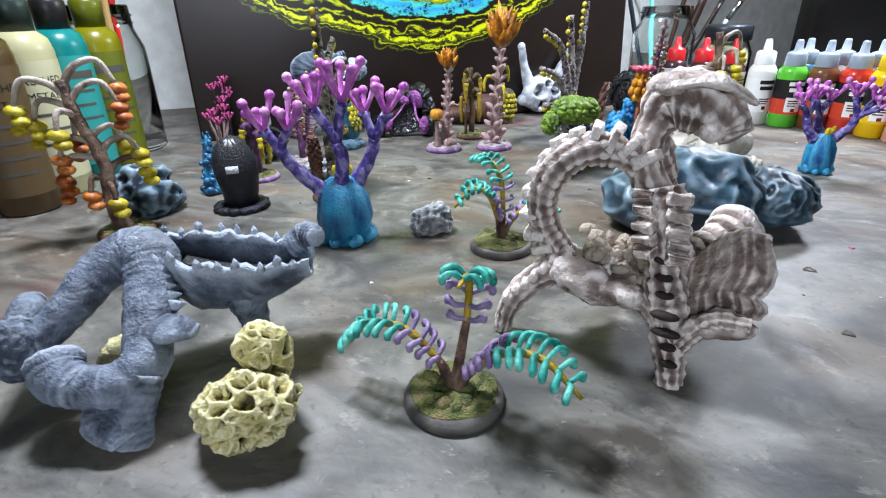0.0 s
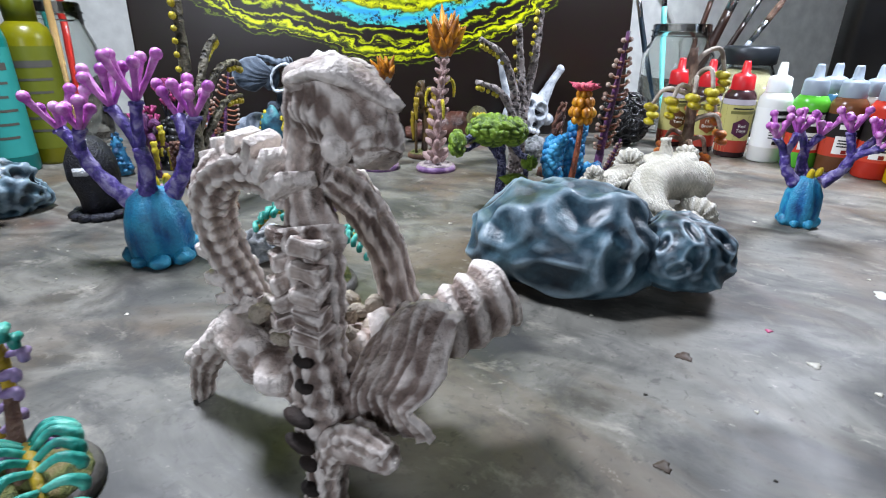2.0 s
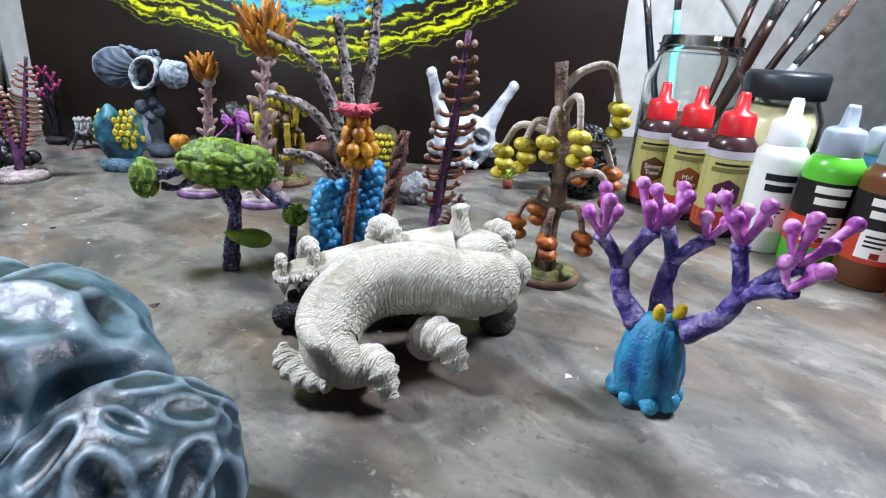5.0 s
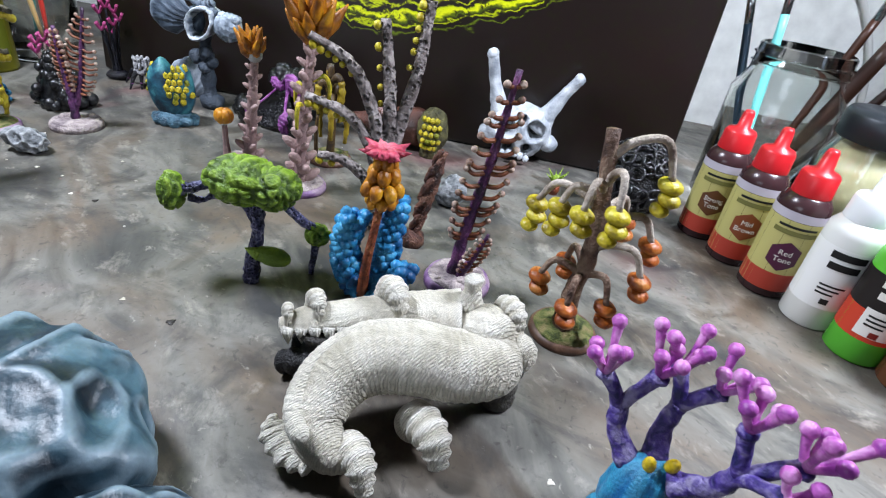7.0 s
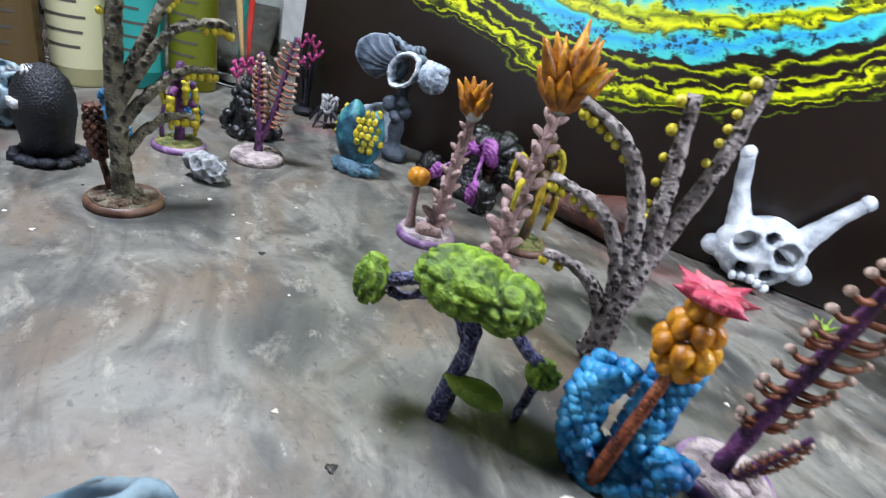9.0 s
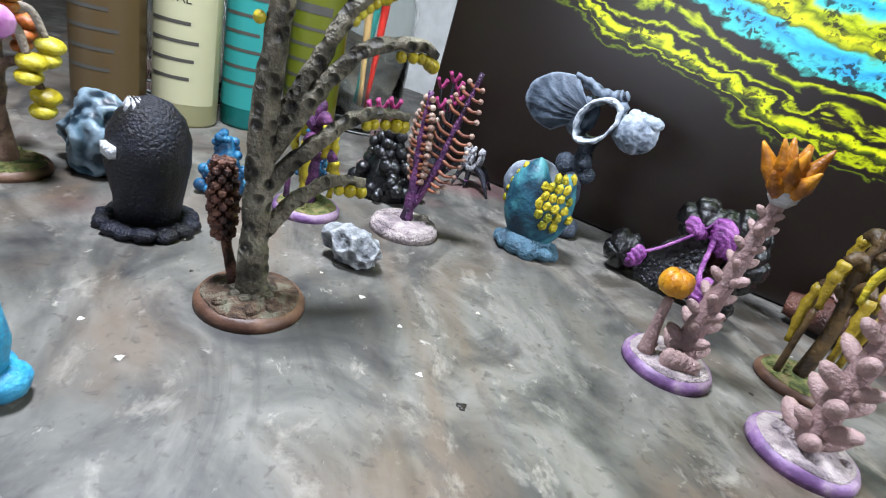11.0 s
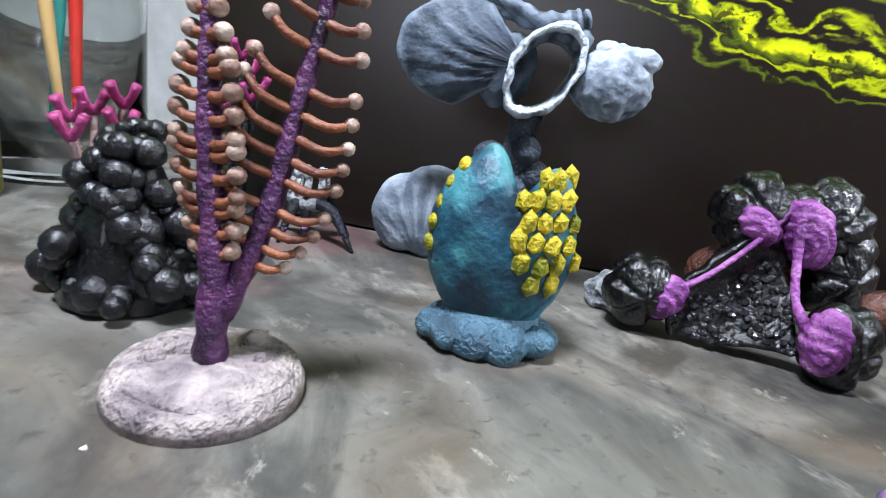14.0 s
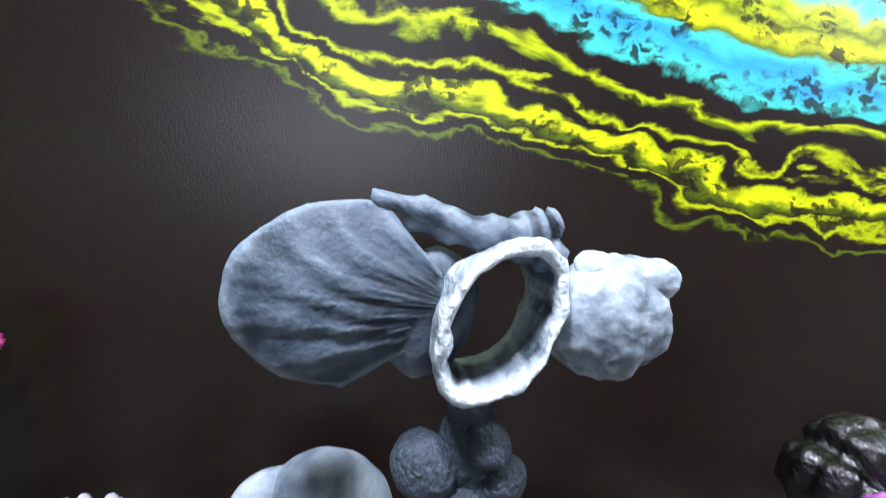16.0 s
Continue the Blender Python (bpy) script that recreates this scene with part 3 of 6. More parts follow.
fruit_tree(-9.6, 17.0, 40, [(0, 0, 0.2), (-0.3, 0, 2.0), (-0.1, 0, 4.0), (-0.7, 0.1, 6.2), (-1.0, 0.1, 8.4)], [
    (8.0, 10, 2.3, 1.1, 1.2, O_, 3), (7.2, 0, 2.1, 0.9, 1.1, O_, 3), (7.6, 185, 2.3, 0.9, 1.2, Y_, 3), (6.8, 175, 1.9, 0.7, 1.0, Y_, 3), (6.4, -130, 1.3, 0.5, 0.9, Y_, 2),
    (5.0, 190, 1.6, 0.5, 0.9, O_, 3), (4.2, 180, 2.0, 0.3, 1.1, O_, 3), (4.6, 10, 1.8, 0.8, 0.8, Y_, 2), (5.4, 40, 1.8, 0.5, 0.9, Y_, 2), (3.4, 20, 1.9, 0.7, 0.8, Y_, 2), (2.8, -70, 1.0, 0.3, 0.8, Y_, 2), (3.2, 200, 1.0, 0.2, 0.8, O_, 2), (5.6, 120, 1.7, 0.6, 0.9, O_, 3)],
    "brown model tree with arching branches, orange and yellow fruit")


def rib_plant(x, y, yaw, stems, label, stem_mat, base_mat, rim, r=1.6, name="rib_plant"):
    """Leaning stems with pairs of curled ribs that end in pale knobs. stems: points, rib length, ribs, first share, side vector."""
    ob = thing(name, x, y, yaw, label, "model plant", "ribbed plants")
    base_disc(ob, r, 0.45, rim, base_mat, x + 3, 8)
    for pts, ln, count, first, side, rad in stems:
        line = spline(pts, 12)
        bm = B()
        tube(bm, pts, [rad, rad * 0.9, rad * 0.7, rad * 0.4], 10, 6, lambda i, c, a: 1 + 0.12 * math.sin(i * 2.2))
        stem = part("stem", bm, stem_mat, ob)
        side = Vector(side).normalized()
        for k in range(count):
            f = first + (1 - first) * k / count
            i = min(int(f * (len(line) - 1)), len(line) - 2)
            p, d = line[i], (line[i + 1] - line[i]).normalized()
            L = ln * math.sin(math.pi * (0.22 + 0.72 * k / count))
            fwd = side.cross(d)
            for s in (-1, 1):
                e = p + side * s * L + d * L * 0.25 + fwd * L * 0.12
                bm = B()
                tube(bm, [p, p + side * s * L * 0.6 + d * L * 0.02 + fwd * L * 0.25, e], [rad * 0.38, rad * 0.34, rad * 0.3], 7, 3)
                part("rib", bm, RIBARM, stem)
                bm = B()
                ball(bm, e, rad * 0.54, 2, None, 0.15, 2.0, k)
                part("knob", bm, RIBTIP, stem)
    return ob


rib_plant(18.6, 43.1, 34, [([(-0.3, 0, 0.4), (0.0, 0.1, 3.0), (0.5, 0.2, 6.4), (0.9, 0.2, 10.2)], 0.95, 15, 0.28, (1, 0.3, 0.1), 0.3),
                           ([(0.1, -0.2, 0.5), (0.6, -0.3, 1.8), (1.1, -0.4, 3.2)], 0.5, 8, 0.2, (0.9, 0.5, 0), 0.2)],
          "violet ribbed model plant with cream knobs on a pale base", RIBSTEM, PALESTONE, RIMV)
rib_plant(-7.3, 32.2, 46, [([(0, 0, 0.4), (0.0, 0.1, 2.2), (-0.15, 0.1, 4.2), (-0.2, 0.1, 6.2)], 0.5, 13, 0.38, (1, -0.25, 0), 0.27),
                           ([(0.1, 0.1, 1.3), (0.7, 0.3, 3.0), (1.1, 0.4, 5.0), (1.6, 0.5, 7.4)], 0.9, 13, 0.2, (1, 0.1, -0.35), 0.22)],
          "violet ribbed model plant with two stems on a pale stone base", RIBSTEM, PALESTONE, PALESTONE, 1.55)


def blue_bunch(x, y, yaw):
    ob = thing("berry_plant", x, y, yaw, "sky-blue berry clusters round a rust stem with amber and rose flower", "model plant")
    bm = B()
    lathe(bm, [(0.7, 0), (0.75, 0.3), (0.5, 0.7), (0.2, 0.9)], 16)
    roughen(bm, 0.15, 1.5)
    part("foot", bm, SKYB, ob)
    rnd = random.Random(4)
    for pts, r in (([(-0.4, 0, 0.3), (-1.0, 0.1, 1.6), (-1.0, 0.2, 3.0), (-0.7, 0.2, 3.7)], 0.75), ([(0.4, 0.1, 0.3), (0.6, 0.5, 1.6), (0.7, 0.7, 3.2), (0.8, 0.7, 4.4)], 0.7), ([(0.4, -0.2, 0.3), (1.2, -0.3, 0.9), (1.7, -0.2, 1.9)], 0.6)):
        for p in spline(pts, 5):
            for k in range(7):
                a = 2 * math.pi * k / 7 + p.z * 2
                q = p + V(math.cos(a), math.sin(a), 0.3 * math.sin(3 * a)) * r * 0.62
                s = rnd.uniform(0.24, 0.34)
                bm = B()
                ball(bm, q, s, 1, None, 0.2, 2.0, k)
                part("berry", bm, SKYB, ob)
    bm = B()
    tube(bm, [(0, -0.5, 0.3), (0.15, -0.6, 2.0), (0.35, -0.5, 3.6), (0.5, -0.3, 5.0)], [0.25, 0.2, 0.17, 0.16], 9, 5)
    part("stem", bm, RUST, ob)
    bm = B()
    for ring, z, rr, s in ((7, 5.0, 0.55, 0.3), (7, 5.5, 0.75, 0.34), (6, 6.1, 0.55, 0.33), (5, 6.6, 0.35, 0.3)):
        for k in range(ring):
            a = 2 * math.pi * k / ring + z
            ball(bm, (0.5 + 0.8 * rr * math.cos(a), -0.3 + 0.8 * rr * math.sin(a), z), (s * 0.8, s * 0.8, s * 1.1), 2, (20 * math.sin(a), -20 * math.cos(a), 0), 0.2, 2.0, k)
    part("amber_flower", bm, AMBER, ob)
    bm = B()
    for k in range(9):
        a = 2 * math.pi * k / 9
        c, s = math.cos(a), math.sin(a)
        spike(bm, (0.5 + 0.15 * c, -0.3 + 0.15 * s, 6.9), (0.5 + 1.0 * c, -0.3 + 1.0 * s, 7.15 + 0.15 * math.sin(3 * a)), 0.26, 6)
        ball(bm, (0.5 + 0.5 * c, -0.3 + 0.5 * s, 7.05), (0.3, 0.22, 0.16), 2, (0, 0, math.degrees(a)))
    part("rose_flower", bm, ROSE, ob)
    return ob


blue_bunch(17.2, 38.8, 38)


def twist(x, y, yaw):
    ob = thing("twisted_stalk", x, y, yaw, "brown twisted rope-like model stalk", "model plant")
    bm = B()
    lathe(bm, [(0.7, 0), (0.65, 0.5), (0.3, 0.8)], 14)
    roughen(bm, 0.1, 2)
    part("foot", bm, CONE, ob)
    for k in range(3):
        bm = B()
        tube(bm, [(0.2 * math.cos(t * 1.3 + k * 2.1) + 0.12 * t, 0.2 * math.sin(t * 1.3 + k * 2.1), 0.4 + 0.62 * t) for t in range(9)], [0.14, 0.2, 0.26, 0.24, 0.1], 8, 3, lambda i, c, a: 1 + 0.18 * math.sin(i * 2.4))
        part("strand", bm, CONE, ob)
    return ob


twist(14.6, 43.4, 40)


def brain_creature(x, y, yaw):
    ob = thing("brain_plant", x, y, yaw, "green wrinkled brain-like model plant on violet legs", "model plant")

    def brain(c, r, name, parent, sub=5):
        bm = B()
        ball(bm, c, r, sub, None, 0.08, 0.5, 2.0)
        bm.normal_update()
        mv = []
        for v in bm.verts:
            q = noise.noise_vector(v.co * 0.9) * 0.5
            d = noise.voronoi((v.co + q) / 0.62)[0]
            mv.append((v, v.normal * (-0.2 * max(0, 1 - (d[1] - d[0]) / 0.22))))
        for v, d in mv:
            v.co += d
        return part(name, bm, GREEN, parent)

    brain((-0.3, 0.7, 4.5), (1.65, 1.35, 1.05), "brain_cap", ob)
    brain((1.0, 0.6, 4.35), (1.1, 1.2, 0.95), "brain_cap", ob)
    for pts, r in (([(0, 0, 0), (0.1, 0.05, 1.2), (0.3, 0.3, 2.4), (0.2, 0.6, 3.8)], (0.36, 0.32, 0.26, 0.35)), ([(0.3, 0.3, 2.6), (-0.2, 0.6, 3.3), (-0.6, 0.8, 4.0)], (0.2, 0.18, 0.22)),
                   ([(-1.6, 0.6, 4.3), (-2.2, 0.3, 4.1), (-2.7, 0.0, 4.1)], (0.22, 0.2, 0.26)), ([(1.2, 0.7, 3.7), (2.0, 0.9, 2.8), (2.6, 1.0, 2.2), (2.4, 1.0, 0.0)], (0.22, 0.2, 0.22, 0.12)),
                   ([(-1.2, 0.6, 3.9), (-1.9, 0.5, 3.5), (-2.5, 0.3, 3.6)], (0.16, 0.14, 0.16))):
        bm = B()
        tube(bm, pts, list(r), 10, 6)
        roughen(bm, 0.09, 4.0, pts[0][0])
        part("leg", bm, LEGV, ob)
    brain((-2.95, 0.0, 4.0), (0.55, 0.7, 0.85), "leaf_lobe", ob, 4)
    brain((2.7, 0.9, 2.2), (0.6, 0.55, 0.55), "leaf_lobe", ob, 4)
    bm = B()
    ball(bm, (1.0, -0.2, 1.5), (0.85, 0.45, 0.42), 3, (0, 5, -5), 0.15, 1.2, 3)
    spike(bm, (0.5, -0.2, 1.55), (-0.15, -0.15, 1.75), 0.33, 8)
    part("leaf_lobe", bm, GREEN, ob)
    return ob


brain_creature(13.9, 35.0, 50)


def pitted_rock(x, y, yaw, r, label, mat, cell, depth, z=None, name="rock", sub=5, seed=0.0, amp=0.25, kind=ROCKG):
    ob = thing(name, x, y, yaw, label, "rock", "small rocks")
    bm = B()
    ball(bm, (0, 0, r[2] * 0.72 if z is None else z), r, sub, None, amp, 0.7, seed)
    scoop(bm, cell * 0.95, depth * 0.7, seed, 0.5)
    pit(bm, cell * 0.5, depth * 0.25, seed, 0.4)
    for v in bm.verts:
        v.co.z = max(v.co.z, 0.0)
    part("stone", bm, mat, ob)
    return ob


pitted_rock(-4.0, 29.2, 46, (1.3, 0.85, 0.85), "pale grey pitted rock with white edges", ROCKG, 0.55, 0.3, seed=2)
pitted_rock(7.1, 21.7, 20, (1.25, 1.0, 1.0), "small grey pitted coral rock", ROCKG, 0.42, 0.32, seed=5)
pitted_rock(12.1, 48.1, 45, (1.0, 0.95, 1.25), "dark grey faceted rock with pale top", ROCKG, 0.9, 0.25, seed=9)
pitted_rock(-6.0, 43.5, 45, (0.9, 0.8, 0.75), "small grey pitted rock by the canvas", ROCKG, 0.4, 0.25, seed=11)


def skull(x, y, yaw):
    ob = thing("horned_skull", x, y, yaw, "white horned model skull with hollow eyes", "model skull")
    bm = B()
    ball(bm, (0, 0, 2.3), (2.4, 1.5, 2.0), 5, None, 0.12, 0.5, 1.0)
    for v in bm.verts:
        for ex, ez, er in ((-0.95, 2.7, 0.75), (1.15, 2.7, 0.75), (-0.6, 1.3, 0.45), (0.75, 1.3, 0.4), (0.1, 3.4, 0.4)):
            d = math.hypot(v.co.x - ex, v.co.z - ez)
            if d < er and v.co.y < 0:
                v.co.y += 1.1 * (1 - (d / er) ** 2) ** 0.5
        if v.co.z < 0:
            v.co.z = 0
    for s, tip in ((-1, (-2.9, 0, 7.3)), (1, (3.4, 0, 6.6))):
        tube(bm, [(s * 1.2, 0.1, 2.6), (s * 1.9, 0.1, 4.0), ((s * 1.9 + tip[0]) / 2, 0.1, 5.4), tip], [1.0, 0.62, 0.42, 0.38], 12, 6)
        ball(bm, tip, (0.42, 0.42, 0.48), 2)
        ball(bm, (s * 2.3, 0, 1.7), (0.75, 0.7, 0.65), 3)
    for k in range(5):
        ball(bm, (-0.9 + 0.45 * k, -1.25, 0.75 + 0.12 * math.sin(k)), (0.24, 0.24, 0.3), 2, None, 0.3, 2, k)
    roughen(bm, 0.05, 2.0)
    part("bone", bm, SKULL, ob)
    # near-black discs put the shade of the carved eyes into colour
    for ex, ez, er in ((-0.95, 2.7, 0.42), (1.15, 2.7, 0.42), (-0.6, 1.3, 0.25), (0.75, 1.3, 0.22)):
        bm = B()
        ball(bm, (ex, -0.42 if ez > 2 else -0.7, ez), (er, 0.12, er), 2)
        part("eye_shade", bm, DARKIN, ob, "near-black disc standing for shade in the eye hollow")
    return ob


skull(8.2, 58.0, 40)


def sprout(x, y):
    ob = thing("pot_sprout", x, y, 30, "tiny green spiky sprout in a brown pot", "model plant")
    bm = B()
    lathe(bm, [(0.3, 0), (0.38, 0.3), (0.36, 0.7)], 14)
    part("pot", bm, RUST, ob)
    bm = B()
    ball(bm, (0, 0, 1.0), (0.3, 0.3, 0.45), 2, None, 0.2, 2)
    for k in range(14):
        a = k * 2.4
        spike(bm, (0.2 * math.cos(a), 0.2 * math.sin(a), 0.8 + 0.03 * k), (0.75 * math.cos(a), 0.75 * math.sin(a), 1.15 + 0.06 * k), 0.08, 4)
    part("leaves", bm, GREEN, ob)


sprout(13.9, 56.0)


def black_ball(x, y):
    ob = thing("black_tangle", x, y, 20, "glossy black tangled ball with pierced surface", "model coral")
    bm = B()
    ball(bm, (0, 0, 2.4), (2.0, 2.0, 2.1), 4)
    part("core", bm, DARKIN, ob)
    bm = B()
    rnd = random.Random(7)
    for k in range(150):
        a, z = rnd.uniform(0, 6.28), rnd.uniform(-0.95, 1)
        q = math.sqrt(1 - z * z)
        n = V(q * math.cos(a), q * math.sin(a), z)
        c = V(0, 0, 2.5) + n * 2.25
        u = n.orthogonal().normalized()
        w = n.cross(u)
        r = rnd.uniform(0.28, 0.45)
        ring = [c + (u * math.cos(t) + w * math.sin(t)) * r + n * rnd.uniform(-0.1, 0.2) for t in np.linspace(0, 6.28, 9)]
        tube(bm, ring, [0.1], 5, 1)
    for v in bm.verts:
        v.co.z = max(v.co.z, 0.02)
    part("tangle", bm, BLACK, ob)


black_ball(17.9, 58.6)


def palm(x, y, yaw, trunks, label, mat, base=True, extra=None, r=0.75, group="palms", berry=YFRUIT):
    """Pitted stalks that arch over, with berries hung under their ends."""
    ob = thing("pitted_palm", x, y, yaw, label, "model plant", group)
    if base:
        base_disc(ob, 1.6, 0.35, RIMB, paint('earthy_base_top', '#3a2c22', '#5f4c3c', '#75705f', scale=2.0, rough=0.8, bump=0.9, fine=14), x + 1, 8)
    for pts, rads, hang in trunks:
        bm = B()
        tube(bm, pts, rads, 26, 16)
        pit(bm, 0.42, 0.12, x, 0.6)
        st = part("stalk", bm, mat, ob)
        line = spline(pts, 12)
        for k in range(hang):
            i = int(len(line) * (0.97 - 0.36 * k / max(1, hang)))
            i = min(i, len(line) - 2)
            p = line[i]
            d = (line[i + 1] - line[i]).normalized()
            out = V(-1, 0, 0) if abs(d.z) > 0.85 else V(0, 0, -1)
            rr = np.interp(i / len(line), np.linspace(0, 1, len(rads)), rads)
            bm = B()
            ball(bm, p + out * (rr + 0.13), (0.2, 0.2, 0.22) if k < 2 else (0.16, 0.16, 0.17), 2)
            part("berry", bm, berry, st, "yellow berry")
    if extra:
        extra(ob)
    for k in range(9):
        a = k * 0.7
        bm = B()
        ball(bm, (0.5 * math.cos(a), 0.5 * math.sin(a), 0.42), (0.24, 0.2, 0.2), 2, None, 0.3, 2, k)
        part("root_stone", bm, mat, ob)
    return ob


def woven_cone(ob):
    bm = B()
    tube(bm, [(-0.45, 0.4, 0.4), (-0.62, 0.62, 1.2), (-0.75, 0.8, 1.9)], [0.17, 0.14, 0.16], 9, 3)
    tube(bm, [(-0.35, 0.5, 0.4), (-0.55, 0.7, 1.2), (-0.78, 0.85, 1.9)], [0.12, 0.1, 0.12], 8, 3)
    stem = part("cone_stem", bm, CONE, ob)
    for k in range(12):
        for j in range(6):
            a = 2 * math.pi * j / 6 + k * 0.5
            s = 0.22 + 0.12 * math.sin(math.pi * k / 11)
            bm = B()
            ball(bm, (-0.8 - 0.012 * k + s * math.cos(a), 0.86 + s * math.sin(a), 1.9 + k * 0.2), (0.17, 0.13, 0.16), 1, (0, 0, math.degrees(a)))
            part("scale", bm, CONE, stem, "", False)
    bm = B()
    tube(bm, [(-0.8, 0.86, 1.8), (-0.9, 0.88, 4.2)], [0.25, 0.22], 8, 3)
    part("cone_core", bm, CONE, ob, "brown woven cone")


palm(-0.9, 25.7, 98, [
    ([(0.0, 0, 0.3), (-0.08, 0.08, 3.0), (-0.1, 0.15, 6.0), (0.1, 0.25, 9.0), (0.3, 0.3, 11.5)], [0.5, 0.41, 0.39, 0.35, 0.3, 0.24], 6),
    ([(0.0, 0.2, 5.0), (1.0, 0.3, 7.0), (1.9, 0.3, 8.8), (2.9, 0.3, 9.7)], [0.3, 0.27, 0.23, 0.18], 7),
    ([(0.0, 0.1, 4.6), (1.0, 0, 6.3), (2.2, 0, 7.8), (3.7, 0, 8.2), (4.3, 0, 8.0)], [0.3, 0.26, 0.23, 0.2, 0.14], 6),
    ([(0.0, 0.05, 3.6), (1.2, -0.2, 5.2), (2.4, -0.3, 6.2), (3.7, -0.3, 6.3)], [0.29, 0.25, 0.21, 0.15], 5),
    ([(0.0, 0.05, 2.2), (1.0, 0, 3.5), (1.9, 0, 4.1), (2.9, 0, 4.1)], [0.28, 0.24, 0.2, 0.15], 3)],
    "tall olive-grey pitted palm with drooping stalks and yellow berries", PALM, True, woven_cone)
palm(12.4, 42.6, 57, [
    ([(0, 0, 0.2), (0.1, 0, 2.2), (0.3, 0, 4.4), (0.2, 0.2, 7.0), (-0.3, 0.2, 10.6)], [0.62, 0.6, 0.5, 0.34, 0.24], 6),
    ([(0.2, 0, 3.6), (0.8, 0.1, 6.0), (1.4, 0.2, 8.6), (1.7, 0.2, 11.6)], [0.42, 0.36, 0.3, 0.24], 6),
    ([(0, 0, 4.0), (-0.6, 0, 6.4), (-1.7, 0, 8.5), (-3.6, 0, 9.6)], [0.4, 0.33, 0.28, 0.19], 6),
    ([(0, 0, 2.8), (-0.7, 0, 4.8), (-1.9, 0, 6.2), (-3.8, 0, 6.9)], [0.4, 0.33, 0.27, 0.19], 5),
    ([(0, 0, 1.4), (-0.9, 0, 3.0), (-2.0, 0, 3.8), (-3.2, 0, 4.0)], [0.36, 0.31, 0.26, 0.18], 2)],
    "tall grey pitted frond plant with rows of yellow berries", FROND, False)


def seed_pod(x, y):
    ob = thing("seed_pod", x, y, 45, "dark olive seed pod with pale yellow lattice", "model plant")
    bm = B()
    ball(bm, (0, 0, 1.9), (1.15, 1.1, 1.7), 4, None, 0.08, 1)
    lathe(bm, [(0.8, 0), (0.75, 0.5), (0.5, 0.8)], 16)
    part("pod", bm, paint("olive_pod", "#2c2a1c", "#4d4a2e", "#6a6640", rough=0.5, bump=0.7), ob)
    bm = B()
    for i in range(5):
        for j in range(4):
            a = -2.3 + 0.36 * j + 0.18 * (i % 2)
            z = 0.9 + 0.5 * i
            r = 1.12 * math.sqrt(max(0.05, 1 - ((z - 1.9) / 1.75) ** 2))
            ball(bm, (r * math.cos(a), r * math.sin(a), z), (0.22, 0.22, 0.25), 1, None, 0.2, 2, i)
    part("lattice", bm, YSCALE, ob)


seed_pod(5.3, 52.0)


def leaf_spire(bm, pts, n, size, seed=0):
    rnd = random.Random(seed)
    line = spline(pts, 14)
    for k in range(n):
        p = line[int((len(line) - 1) * k / n)]
        for j in range(3):
            a = k * 1.05 + j * 2.09
            s = size * (1 - 0.45 * k / n) * rnd.uniform(0.8, 1.1)
            d = V(math.cos(a), math.sin(a), 0.75).normalized()
            c = p + d * s * 0.75
            ball(bm, c, (s * 0.32, s * 0.32, s * 0.72), 2, (0, math.degrees(math.acos(d.z)), math.degrees(a)))


def flower_crown(bm, c, n, ln, r, seed=0, lean=(0, 0)):
    rnd = random.Random(seed)
    for k in range(n):
        a = k * 2.4
        tilt = 0.15 + 0.75 * (k / n)
        d = V(math.cos(a) * tilt + lean[0], math.sin(a) * tilt + lean[1], 1).normalized()
        L = ln * rnd.uniform(0.6, 1.1) * (1 - 0.25 * k / n)
        s = Vector(c) + V(math.cos(a), math.sin(a), 0) * r * 0.5 * k / n + V(0, 0, -0.25 * k / n)
        tube(bm, [s, s + d * L * 0.5, s + d * L], [r * 0.45, r * 0.62, 0.04], 8, 4)


